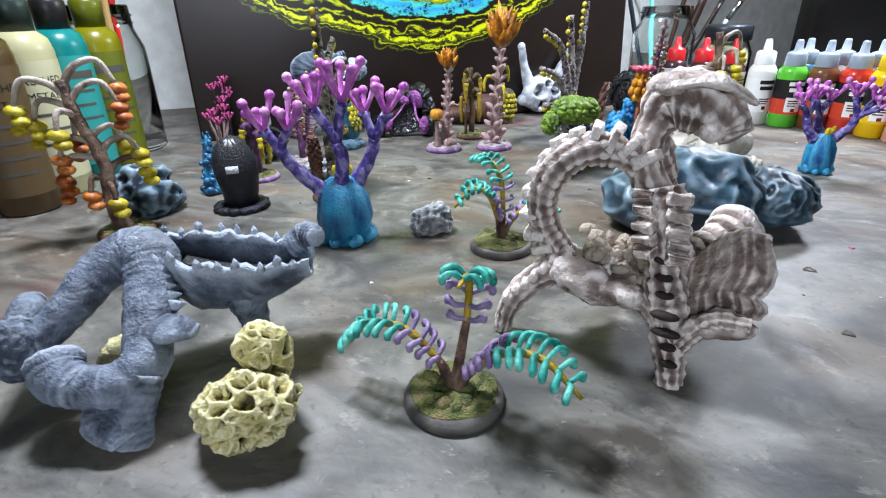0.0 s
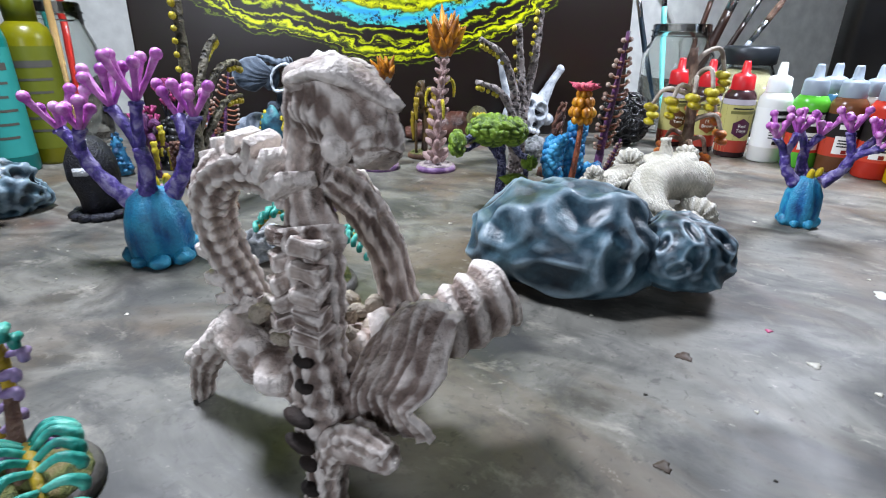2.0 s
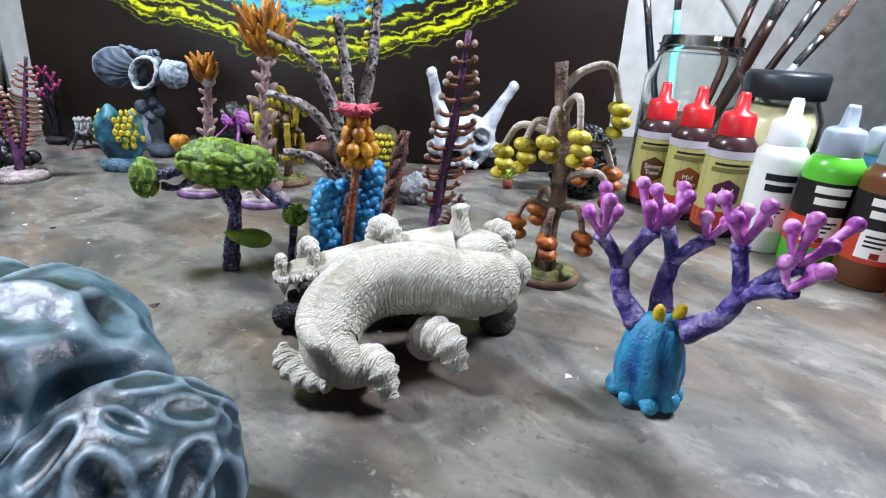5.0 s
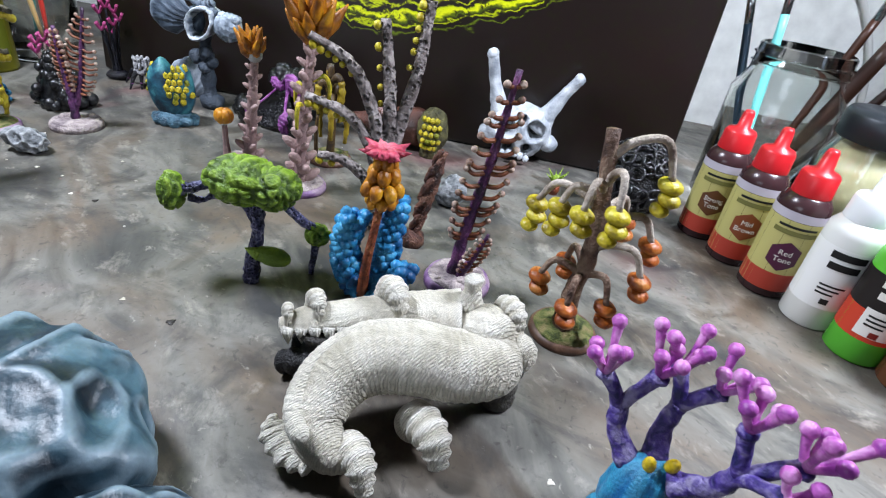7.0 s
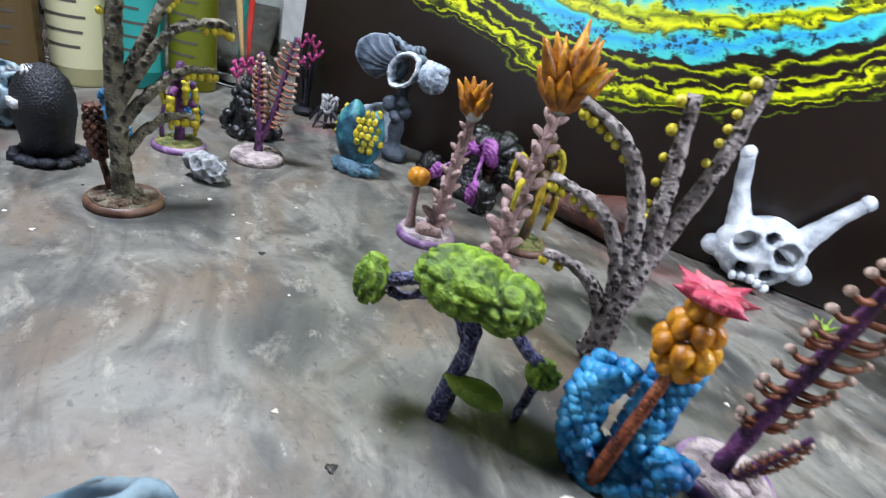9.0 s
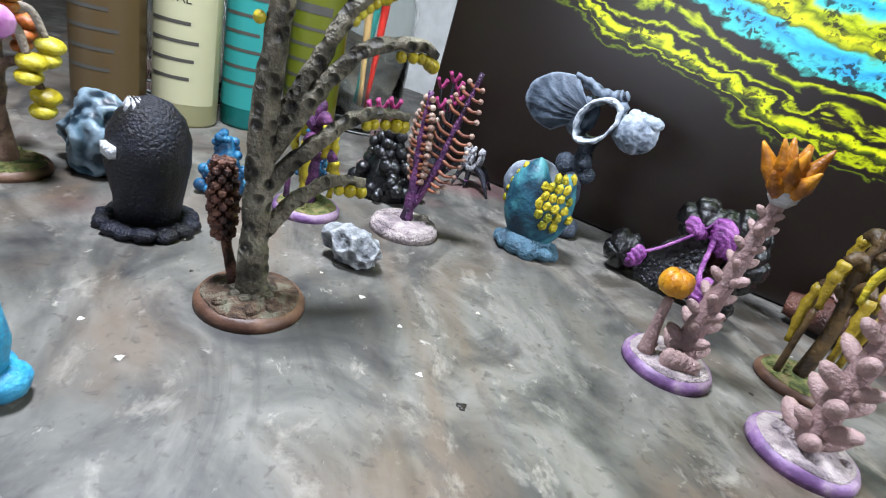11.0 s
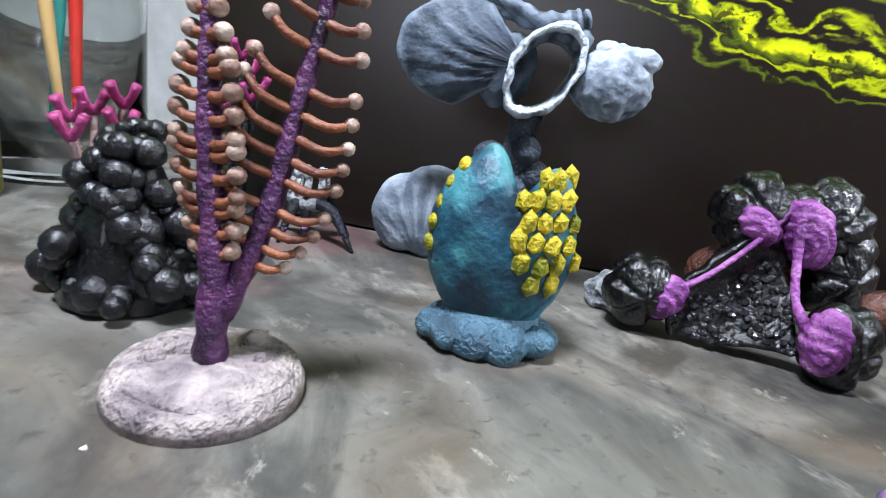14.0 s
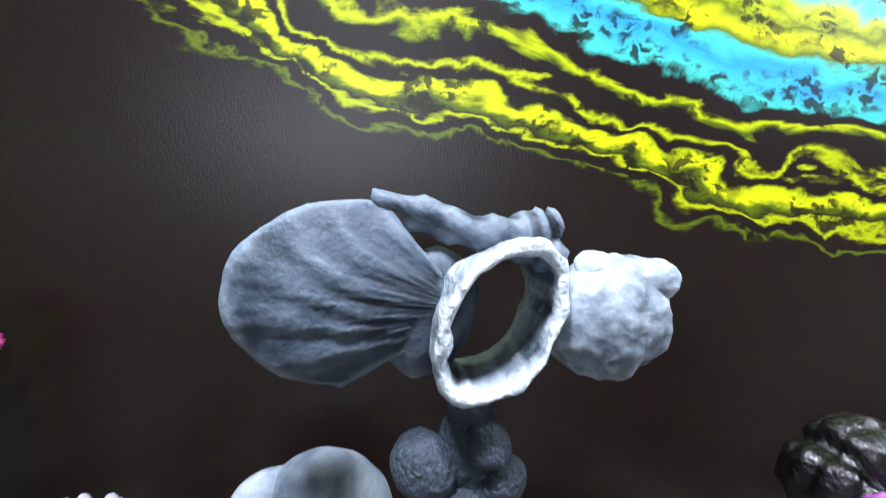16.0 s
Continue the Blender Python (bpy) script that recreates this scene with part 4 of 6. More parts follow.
def flower_plant(x, y, yaw, stem, crown, ln, n, label, rim, ball_stalk=False, drips=False):
    ob = thing("flower_plant", x, y, yaw, label, "model plant", "amber flower plants")
    base_disc(ob, 1.55, 0.4, rim, PALESTONE, x + 8, 9)
    bm = B()
    tube(bm, stem, [0.42, 0.34, 0.28, 0.22], 10, 5)
    leaf_spire(bm, stem, n, 0.95 if not ball_stalk else 0.72, int(x))
    part("leafy_stem", bm, MAUVE, ob)
    bm = B()
    e = Vector(stem[-1])
    lathe(bm, [(0.25, -0.2), (0.42, 0.0), (0.45, 0.25), (0.3, 0.4)], 14, e)
    part("calyx", bm, ROCKG, ob)
    bm = B()
    flower_crown(bm, e + V(0, 0, 0.3), crown, ln, 0.62 if not ball_stalk else 0.45, int(y), (-0.1, 0))
    part("flower", bm, AMBER, ob, "amber spiked flower")
    if ball_stalk:
        bm = B()
        tube(bm, [(-0.9, -0.2, 0.4), (-0.95, -0.2, 1.6), (-0.95, -0.2, 2.6)], [0.3, 0.18, 0.16], 9, 4)
        for k in range(5):
            ball(bm, (-0.3 + 0.2 * k, -0.7, 0.7), (0.3, 0.26, 0.45 - 0.04 * k), 2, None, 0.2, 2, k)
        part("side_stalk", bm, MAUVE, ob)
        bm = B()
        for k in range(6):
            a = k * 1.047
            ball(bm, (-0.95 + 0.25 * math.cos(a), -0.2 + 0.25 * math.sin(a), 3.2), (0.33, 0.33, 0.45), 2)
        part("bud", bm, AMBER, ob, "round amber bud")
    if drips:
        for k in range(3):
            bm = B()
            p = Vector(stem[-2]) + V(0.3 * math.cos(k * 2), 0.3 * math.sin(k * 2), 0.4 - 0.7 * k)
            d = V(math.cos(k * 2.2), math.sin(k * 2.2), 0)
            tube(bm, [p, p + d * 0.6 + V(0, 0, 0.3), p + d * 0.9 + V(0, 0, -0.2), p + d * 0.9 + V(0, 0, -1.0)], [0.12, 0.14, 0.13, 0.09], 8, 4)
            part("drip", bm, YSCALE, ob)
    return ob


flower_plant(6.4, 41.1, 60, [(0, 0, 0.4), (0.1, 0, 3.0), (0.4, 0, 6.0), (0.7, 0, 8.4)], 22, 3.2, 11, "mauve leafy model plant with large amber spiked flower", RIMV, False, True)
flower_plant(2.3, 39.4, 60, [(0.3, 0.2, 0.4), (0.5, 0.2, 2.4), (0.7, 0.2, 4.6), (0.9, 0.2, 6.6)], 13, 2.0, 10, "mauve leafy model plant with amber flower and round bud", RIMV, True)


def drip_plant(x, y, yaw, h, stem_mat, drip_mat, rim, top, label, n=7):
    ob = thing("drip_plant", x, y, yaw, label, "model plant", "drooping plants")
    base_disc(ob, 1.45, 0.35, rim, top, x + 2, 8)
    bm = B()
    tube(bm, [(0, 0, 0.3), (0.1, 0, h * 0.4), (-0.1, 0.1, h * 0.75), (0, 0.1, h)], [0.3, 0.24, 0.22, 0.14], 10, 6)
    tube(bm, [(-0.9, -0.2, 0.3), (-0.9, -0.2, h * 0.3), (-0.8, -0.1, h * 0.5)], [0.14, 0.12, 0.1], 8, 4)
    part("stem", bm, stem_mat, ob)
    for k in range(n):
        a = k * 2.4
        z = h * (0.52 + 0.45 * k / n)
        d = V(math.cos(a), math.sin(a), 0)
        R = 0.95 - 0.3 * k / n
        bm = B()
        tube(bm, [d * 0.1 + V(0, 0, z), d * R * 0.6 + V(0, 0, z + 0.35), d * R + V(0, 0, z + 0.1)], [0.2, 0.24, 0.2], 9, 4)
        arm = part("arm", bm, stem_mat, ob)
        bm = B()
        L = h * (0.32 + 0.06 * math.sin(k))
        tube(bm, [d * R + V(0, 0, z + 0.1), d * (R + 0.1) + V(0, 0, z - L * 0.4), d * R + V(0, 0, z - L)], [0.2, 0.2, 0.12], 9, 5, lambda i, c, t: 1 + 0.2 * math.sin(i * 2.0))
        part("drip", bm, drip_mat, arm)
    return ob


drip_plant(3.4, 44.8, 57, 6.3, paint("dark_olive_stem", "#2f2318", "#5a4626", rough=0.5), paint("olive_drip", "#6f5c14", "#9a8424", rough=0.45), RIMB, MOSS, "brown drooping model plant with olive drips on a mossy base")
drip_plant(-8.5, 28.0, 58, 4.7, RIBSTEM, YFRUIT, RIMV, MOSS, "violet drooping model plant with yellow drips on violet base")


def claw_shell(x, y, yaw):
    """Black warty arms with magenta inner flesh joined in an open arch."""
    ob = thing("black_shell", x, y, yaw, "glossy black knobbed shell creature with magenta inner flesh", "model creature")
    for c, r, s in (((-2.9, 0.2, 1.1), (0.95, 0.9, 1.05), 1), ((-0.2, 1.0, 3.5), (1.2, 0.95, 1.15), 2), ((1.35, 0.95, 3.45), (1.35, 1.0, 1.3), 6), ((2.1, 0.8, 2.3), (0.95, 0.9, 1.4), 3), ((1.5, -1.2, 0.95), (0.85, 0.85, 1.15), 4)):
        bm = B()
        ball(bm, c, r, 5)
        for v in bm.verts:
            d = (v.co - Vector(c))
            a = math.atan2(d.z, d.x)
            f = 1 - 0.16 * abs(math.sin(2.5 * a + s)) ** 10 - 0.05 * abs(math.sin(6 * d.y)) ** 6
            v.co = Vector(c) + d * f
            v.co.z = max(v.co.z, 0)
        roughen(bm, 0.05, 3.0, s)
        part("lobe", bm, BLACK, ob)
    for pts, rads in (([(-2.3, -0.3, 1.3), (-1.4, -0.3, 2.0), (-0.3, 0.0, 3.1), (0.3, 0.2, 3.9)], (0.1, 0.07, 0.07, 0.1)), ([(0.45, 0.1, 3.8), (0.5, -0.2, 2.8), (0.55, -0.7, 1.7), (0.9, -1.3, 1.0)], (0.2, 0.11, 0.1, 0.2))):
        bm = B()
        tube(bm, pts, list(rads), 12, 8, lambda i, c, a: 1 + 0.08 * math.sin(i * 1.9))
        part("flesh", bm, MAG, ob)
    bm = B()
    grid = []
    for side in (0, 1):
        for i in range(29):
            u = i / 28
            p, q = V(-2.3, -0.15, 1.2).lerp(V(0.3, 0.25, 3.85), u), V(-2.0, -0.25, 0.15).lerp(V(0.85, -1.1, 0.5), u)
            grid.append([bm.verts.new(p.lerp(q, k / 24) + V(0, 0.55 * math.sin(math.pi * k / 24) * u + 0.3 * side, 0) + noise.noise_vector(p.lerp(q, k / 24) * 2.4) * 0.09) for k in range(25)])
    for a in (0, 29):
        for p, q in zip(grid[a:a + 28], grid[a + 1:a + 29]):
            for k in range(24):
                bm.faces.new((p[k], p[k + 1], q[k + 1], q[k]))
    for k in range(24):
        for r in (0, 28):
            bm.faces.new((grid[r][k], grid[r][k + 1], grid[r + 29][k + 1], grid[r + 29][k]))
    for i in range(28):
        for k in (0, 24):
            bm.faces.new((grid[i][k], grid[i + 1][k], grid[i + 30][k], grid[i + 29][k]))
    bmesh.ops.recalc_face_normals(bm, faces=bm.faces[:])
    for v in bm.verts:
        v.co.z = max(v.co.z, 0)
    part("web", bm, BLACK, ob, "black web between the arms")
    rnd = random.Random(21)
    for k in range(110):
        u, t = rnd.random() ** 0.7, rnd.uniform(0.35, 1.0)
        p, q = V(-2.3, -0.15, 1.2).lerp(V(0.3, 0.25, 3.85), u), V(-2.0, -0.25, 0.15).lerp(V(0.85, -1.1, 0.5), u)
        c = p.lerp(q, t) + V(0, 0.55 * math.sin(math.pi * t) * u - 0.03, 0)
        bm = B()
        ball(bm, c, (rnd.uniform(0.08, 0.15), 0.1, rnd.uniform(0.07, 0.12)), 1, (0, rnd.uniform(-40, 40), 0), 0.3, 3, k)
        part("wart", bm, BLACK, ob, "", False)
    for c, rr, turn in (((-2.3, -0.25, 1.15), (0.45, 0.4, 0.62), 25), ((0.85, 0.25, 3.3), (0.62, 0.45, 0.95), -25), ((-0.35, 0.25, 3.3), (0.6, 0.4, 0.42), 35), ((0.95, -1.55, 1.1), (0.48, 0.6, 0.8), 0)):
        bm = B()
        ball(bm, c, rr, 5, (0, turn, 0))
        for v in bm.verts:
            d = v.co - Vector(c)
            q = math.hypot(d.x + 0.5 * rr[0], d.z + 0.4 * rr[2])
            v.co = Vector(c) + d * (1 + 0.05 * math.sin(q * 24))
            v.co.z = max(v.co.z, 0)
        part("ribbed_fan", bm, MAG, ob, "magenta ribbed flesh")
    bm = B()
    ball(bm, (0.4, 1.6, 1.4), (1.6, 1.2, 1.4), 4, None, 0.1, 1)
    part("belly", bm, GOURD, ob)
    return ob


claw_shell(-2.7, 44.3, 40)


def gourd(x, y, yaw):
    ob = thing("brown_gourd", x, y, yaw, "brown glossy gourd-shaped model pod lying down", "model pod")
    bm = B()
    tube(bm, [(-3.4, 0, 0.9), (-2.2, 0, 1.0), (-0.6, 0, 1.25), (1.2, 0, 1.5), (2.4, 0, 1.5), (3.0, 0, 1.4)], [0.55, 0.8, 1.1, 1.5, 1.3, 0.5], 28, 8)
    roughen(bm, 0.12, 0.8)
    for v in bm.verts:
        v.co.z = max(v.co.z, 0)
    part("pod", bm, GOURD, ob)
    bm = B()
    for k in range(20):
        a = k * 1.3
        tube(bm, [(-2.4 + 0.2 * k, 0.5 * math.sin(a), 1.9 + 0.05 * k), (-2.2 + 0.2 * k, 0.7 * math.sin(a + 1), 2.1), (-1.9 + 0.2 * k, 0.6 * math.sin(a + 2), 1.9 + 0.05 * k)], [0.09, 0.07, 0.05], 6, 3)
    part("roots", bm, MAUVE, ob)


gourd(1.9, 51.0, 28)


def teal_egg(x, y, yaw):
    ob = thing("scaled_egg", x, y, yaw, "teal egg-shaped shell with yellow scales on lumpy foot", "model egg")
    bm = B()
    ball(bm, (0, 0, 2.3), (1.5, 0.95, 2.0), 5, None, 0.05, 1)
    for v in bm.verts:
        k = math.exp(-((v.co.x - 0.25) / 0.42) ** 2)
        if v.co.z > 3.0:
            v.co.z -= 1.0 * k * (v.co.z - 3.0) / 1.2
    part("shell", bm, TEAL, ob)
    for k in range(10):
        a = k * 0.63
        bm = B()
        ball(bm, (1.05 * math.cos(a), 0.75 * math.sin(a), 0.32), (0.48, 0.42, 0.36), 3, None, 0.25, 1.5, k)
        part("foot_lump", bm, TEALD, ob)
    bm = B()
    lathe(bm, [(1.15, 0), (1.2, 0.4), (0.95, 0.9)], 24, wob=lambda i, a: 1 - 0.25 * abs(math.sin(a)))
    part("foot", bm, TEALD, ob)
    for i in range(6):
        for j in range(4):
            z = 1.7 + 0.4 * i
            w = 0.4 - 0.03 * i
            u = 0.12 + w * 1.05 * j + 0.14 * (i % 2)
            q = 1 - ((z - 2.3) / 2.02) ** 2 - (u / 1.5) ** 2
            if q < 0.03 or (i == 0 and j not in (1, 2)) or (i == 5 and j == 0):
                continue
            bm = B()
            ball(bm, (u, -0.95 * math.sqrt(q) + 0.03, z), (w * 0.6, 0.16, 0.26 + 0.03 * math.sin(i + j)), 1, (0, 12 * math.sin(3 * i + j), 45 * u), 0.35, 2.0, i + 3 * j)
            part("scale", bm, YSCALE, ob, "yellow scale", False)
    ob.scale = ob.scale * 1.07
    for i in range(5):
        bm = B()
        ball(bm, (-1.47 + 0.05 * i * i * 0.6, -0.15, 2.1 + 0.4 * i), (0.14, 0.2, 0.19), 2, None, 0.2, 2, i)
        part("scale", bm, YSCALE, ob, "yellow scale")


teal_egg(-6.3, 38.0, 47)


def clam(x, y, yaw):
    ob = thing("pale_shell", x, y, yaw, "pale blue-grey ridged shell standing by the canvas", "model shell")
    for c, rr in (((-0.45, 0.1, 1.15), (1.0, 0.7, 1.2)), ((0.35, 0, 1.3), (1.2, 0.8, 1.4))):
        bm = B()
        ball(bm, c, rr, 5)
        for v in bm.verts:
            d = V(v.co.x - 0.2, 0, v.co.z + 0.1)
            v.co.y *= 1 + 0.035 * math.sin(26 * math.atan2(d.z, d.x)) + 0.05 * math.sin(3.2 * d.length)
            v.co.z = max(0, v.co.z)
        roughen(bm, 0.03, 2.0)
        part("valve", bm, SHELLG, ob)
    ob.scale = ob.scale * 1.15


clam(-12.3, 41.0, 42)


def trumpet_head(x, y, yaw):
    """A winged, hollow creature's head on a knobbed stalk."""
    ob = thing("hollow_head", x, y, yaw, "blue-grey hollow creature head with ear fan on a knobbed stalk", "model creature")
    bm = B()
    root = V(-0.15, 0.1, 6.35)
    rows = []
    for side in (0, 1):
        grid = []
        for i in range(33):
            a = math.radians(122 + 100 * i / 32)
            line = []
            for k in range(23):
                u = k / 22
                reach = 2.95 * (0.42 + 0.58 * math.sin(math.pi * min(1, 0.1 + 0.78 * i / 32)) ** 0.8)
                w = 0.25 + u * reach
                rib = 0.035 * math.sin(21 * a + 6 * u + 2 * math.sin(6 * u + 3 * a)) * min(1, 2 * u) + 0.025 * math.sin(47 * a + 11 * u)
                dish = 0.75 * (u - 0.45) ** 2 - 0.3 * math.sin(math.pi * i / 32)
                line.append(bm.verts.new(root + V(math.cos(a) * w * 1.15, dish + rib + (0.16 * (1 - 0.6 * u) if side else 0), math.sin(a) * w * 0.85)))
            grid.append(line)
        rows.append(grid)
    for g in rows:
        for p, q in zip(g, g[1:]):
            for k in range(22):
                bm.faces.new((p[k], p[k + 1], q[k + 1], q[k]))
    f, b = rows
    for k in range(22):
        for i in (0, 32):
            bm.faces.new((f[i][k], f[i][k + 1], b[i][k + 1], b[i][k]))
    for i in range(32):
        bm.faces.new((f[i][22], f[i + 1][22], b[i + 1][22], b[i][22]))
    bmesh.ops.recalc_face_normals(bm, faces=bm.faces[:])
    roughen(bm, 0.03, 1.6)
    part("ear_fan", bm, HEADD, ob, "dark blue-grey ribbed ear fan")
    bm = B()
    ball(bm, (-0.75, 0.55, 6.2), (0.75, 0.6, 1.0), 4, (0, 10, 0), 0.15, 1.2, 1)
    part("cheek", bm, HEADD, ob)
    bm = B()
    seg = 56
    rings = []
    for rr, yy in ((1.0, 0.9), (1.12, 0.2), (1.16, -0.4), (1.12, -0.66), (1.04, -0.74), (0.95, -0.68), (0.9, -0.3), (0.86, 0.5), (0.84, 0.9)):
        ring = []
        for k in range(seg):
            a = 2 * math.pi * k / seg
            wave = 1 + 0.05 * math.sin(3 * a) + 0.025 * math.sin(11 * a)
            c, t = rr * 0.82 * math.cos(a) * wave, rr * 1.12 * math.sin(a) * (1 + 0.06 * math.sin(2 * a + 1))
            ring.append(bm.verts.new((0.2 + c + 0.28 * t, yy + 0.1 * math.sin(2 * a) + 0.12 * c, 6.25 + t)))
        rings.append(ring)
    rings.append(rings[0])
    for a, b in zip(rings, rings[1:]):
        for k in range(seg):
            bm.faces.new((a[k], a[(k + 1) % seg], b[(k + 1) % seg], b[k]))
    roughen(bm, 0.1, 1.8)
    part("mouth_ring", bm, paint("ring_blue_grey", "#39434e", "#5c6773", "#7d8995", scale=0.8, rough=0.55, bump=0.6, fine=6, dry="#c9d2da", dry_at=(0.506, 0.55), wash="#12161b"), ob)
    bm = B()
    ball(bm, (2.05, 0.1, 6.2), (1.05, 0.7, 0.98), 5, (0, -20, 0), 0.12, 1.0, 2)
    ball(bm, (2.75, 0.0, 6.85), (0.42, 0.4, 0.34), 4)
    ball(bm, (1.75, 0.0, 7.05), (0.3, 0.3, 0.24), 3)
    roughen(bm, 0.05, 2.2)
    roughen(bm, 0.03, 5.0)
    part("snout", bm, HEADG, ob)
    for k, pts in enumerate(([(-1.7, 0.3, 8.05), (-0.8, 0.2, 7.8), (0.1, 0.05, 7.55), (0.8, 0.0, 7.6), (1.15, 0.0, 7.75)], [(-1.2, 0.4, 7.7), (-0.3, 0.3, 7.5), (0.6, 0.1, 7.35), (1.3, 0.05, 7.1)])):
        bm = B()
        tube(bm, pts, [0.1, 0.2, 0.24, 0.3, 0.22], 12, 6, lambda i, c, a: 1 + 0.14 * math.sin(i * 1.7))
        roughen(bm, 0.09, 2.4, k)
        part("crest", bm, HEADD, ob)
    bm = B()
    tube(bm, [(0.0, 0.6, 0), (-0.1, 0.6, 1.8), (0.0, 0.5, 3.6), (0.0, 0.4, 5.3)], [0.7, 0.5, 0.45, 0.5], 14, 5, lambda i, c, a: 1 + 0.2 * math.sin(i * 1.3))
    roughen(bm, 0.06, 2)
    stalk = part("stalk", bm, paint("dark_blue_grey", "#2a323c", "#444e5a", rough=0.55, bump=0.6), ob)
    for c, r in (((-0.7, 0.4, 3.7), (0.6, 0.55, 0.55)), ((0.15, 0.1, 4.2), (0.42, 0.4, 0.4)), ((0.5, 0.3, 3.5), (0.45, 0.4, 0.4)), ((-0.1, 0.2, 3.1), (0.5, 0.45, 0.45)), ((0.1, 0.5, 0.5), (1.0, 0.8, 0.6))):
        bm = B()
        ball(bm, c, r, 3, None, 0.2, 1.2, c[0])
        part("knob", bm, MATS["dark_blue_grey"], stalk)


trumpet_head(-8.6, 41.0, 40)


def stone_pod(x, y, yaw):
    ob = thing("stone_pod", x, y, yaw, "violet-black carved stone pod on a rocky foot", "model stone")
    bm = B()
    lathe(bm, [(1.0, 0.3), (1.1, 1.1), (1.28, 2.3), (1.24, 3.2), (1.0, 3.9), (0.6, 4.4), (0.1, 4.6)], 20, wob=lambda i, a: 1 + 0.06 * math.sin(3 * a + i))
    roughen(bm, 0.1, 0.8, 4)
    part("pod", bm, STONE, ob)
    for k in range(14):
        a = k * 0.45
        bm = B()
        ball(bm, (1.3 * math.cos(a), 1.3 * math.sin(a), 0.2), (0.45, 0.4, 0.25), 2, None, 0.4, 2, k)
        part("foot_stone", bm, STONE, ob)
    bm = B()
    for k in range(9):
        a = k * 0.7
        spike(bm, (0.5 * math.cos(a), 0.5 * math.sin(a) - 0.2, 4.0), (0.15 * math.cos(a), 0.15 * math.sin(a) - 0.5, 4.5), 0.17, 5)
    box(bm, (-0.35, -1.36, 2.6), (0.35, -1.0, 3.0))
    part("carving", bm, ROCKG, ob)


stone_pod(-5.8, 22.3, 30)


def dark_rock(x, y, yaw):
    ob = thing("boulder", x, y, yaw, "dark blue-grey ridged rock with tufts of blue growth", "rock")
    bm = B()
    ball(bm, (0, 0, 1.3), (2.2, 1.6, 1.7), 5, None, 0.35, 0.6, 7)
    pit(bm, 1.1, 0.5, 3)
    for v in bm.verts:
        v.co.z = max(v.co.z, 0)
    part("stone", bm, ROCKB, ob)


dark_rock(-11.0, 20.2, 45)


def fern(x, y, yaw, fronds, label, base=True):
    ob = thing("fern_plant", x, y, yaw, label, "model plant", "teal ferns")
    if base:
        base_disc(ob, 1.6, 0.42, RIM, MOSS, x + 4, 14)
    for pts, L, n in fronds:
        bm = B()
        tube(bm, [(0, 0, 0.3), (Vector(pts[0]) * 0.6) + V(0, 0, 0.2), pts[0]], [0.2, 0.16, 0.13], 8, 4)
        part("stalk", bm, BARK, ob)
    for pts, L, n in fronds:
        bm = B()
        tube(bm, pts, [0.12, 0.13, 0.12, 0.06], 8, 6)
        rib = part("midrib", bm, FERNS, ob, "ochre midrib")
        line = spline(pts, 14)
        dirv = (line[-1] - line[0])
        side = V(-dirv.y, dirv.x, 0)
        side = side.normalized() if side.length > 0.3 else V(1, 0, 0)
        for k in range(n):
            i = int((len(line) - 2) * (0.04 + 0.95 * k / n))
            p, d = line[i], (line[i + 1] - line[i]).normalized()
            LL = L * (0.55 + 0.45 * math.sin(math.pi * (0.15 + 0.8 * k / n)))
            nrm = side.cross(d).normalized()
            if nrm.z < 0:
                nrm = -nrm
            for s in (-1, 1):
                e = p + side * s * LL * 0.8 + nrm * LL * 0.15 + d * LL * 0.25
                m = p + side * s * LL * 0.45 + nrm * LL * 0.35 + d * 0.08
                bm = B()
                tube(bm, [p, m, e, e - V(0, 0, 0.16)], [0.07, 0.09, 0.125, 0.1], 8, 4)
                part("leaflet", bm, FERNL if k < n * 0.3 else FERNT, rib)
    return ob


fern(12.1, 8.8, -9, [([(-0.5, 0, 1.4), (-1.6, -0.1, 2.3), (-2.8, -0.3, 2.3), (-3.7, -0.5, 1.3)], 0.95, 11), ([(0.6, 0.1, 1.3), (1.6, 0.0, 2.3), (2.8, -0.2, 2.6), (4.0, -0.5, 1.9)], 0.95, 11),
                    ([(0.3, 0.3, 2.9), (0.35, 0.35, 3.9), (0.4, 0.1, 4.5), (0.45, -0.6, 4.5)], 0.85, 7)], "teal fern-like model plant on a mossy round base")
fern(11.2, 20.6, 20, [([(-0.2, 0, 1.6), (-0.7, -0.1, 2.9), (-1.5, -0.2, 3.3), (-2.4, -0.3, 2.4)], 0.85, 9), ([(0.1, 0.1, 1.8), (0.0, 0.6, 3.4), (-0.5, 1.2, 4.3), (-1.2, 1.8, 4.2)], 0.85, 9), ([(0.4, -0.1, 1.4), (1.2, -0.3, 2.4), (2.0, -0.6, 2.5), (2.8, -0.9, 1.7)], 0.8, 9)],
     "teal and ochre fern-like model plant behind the bone model")


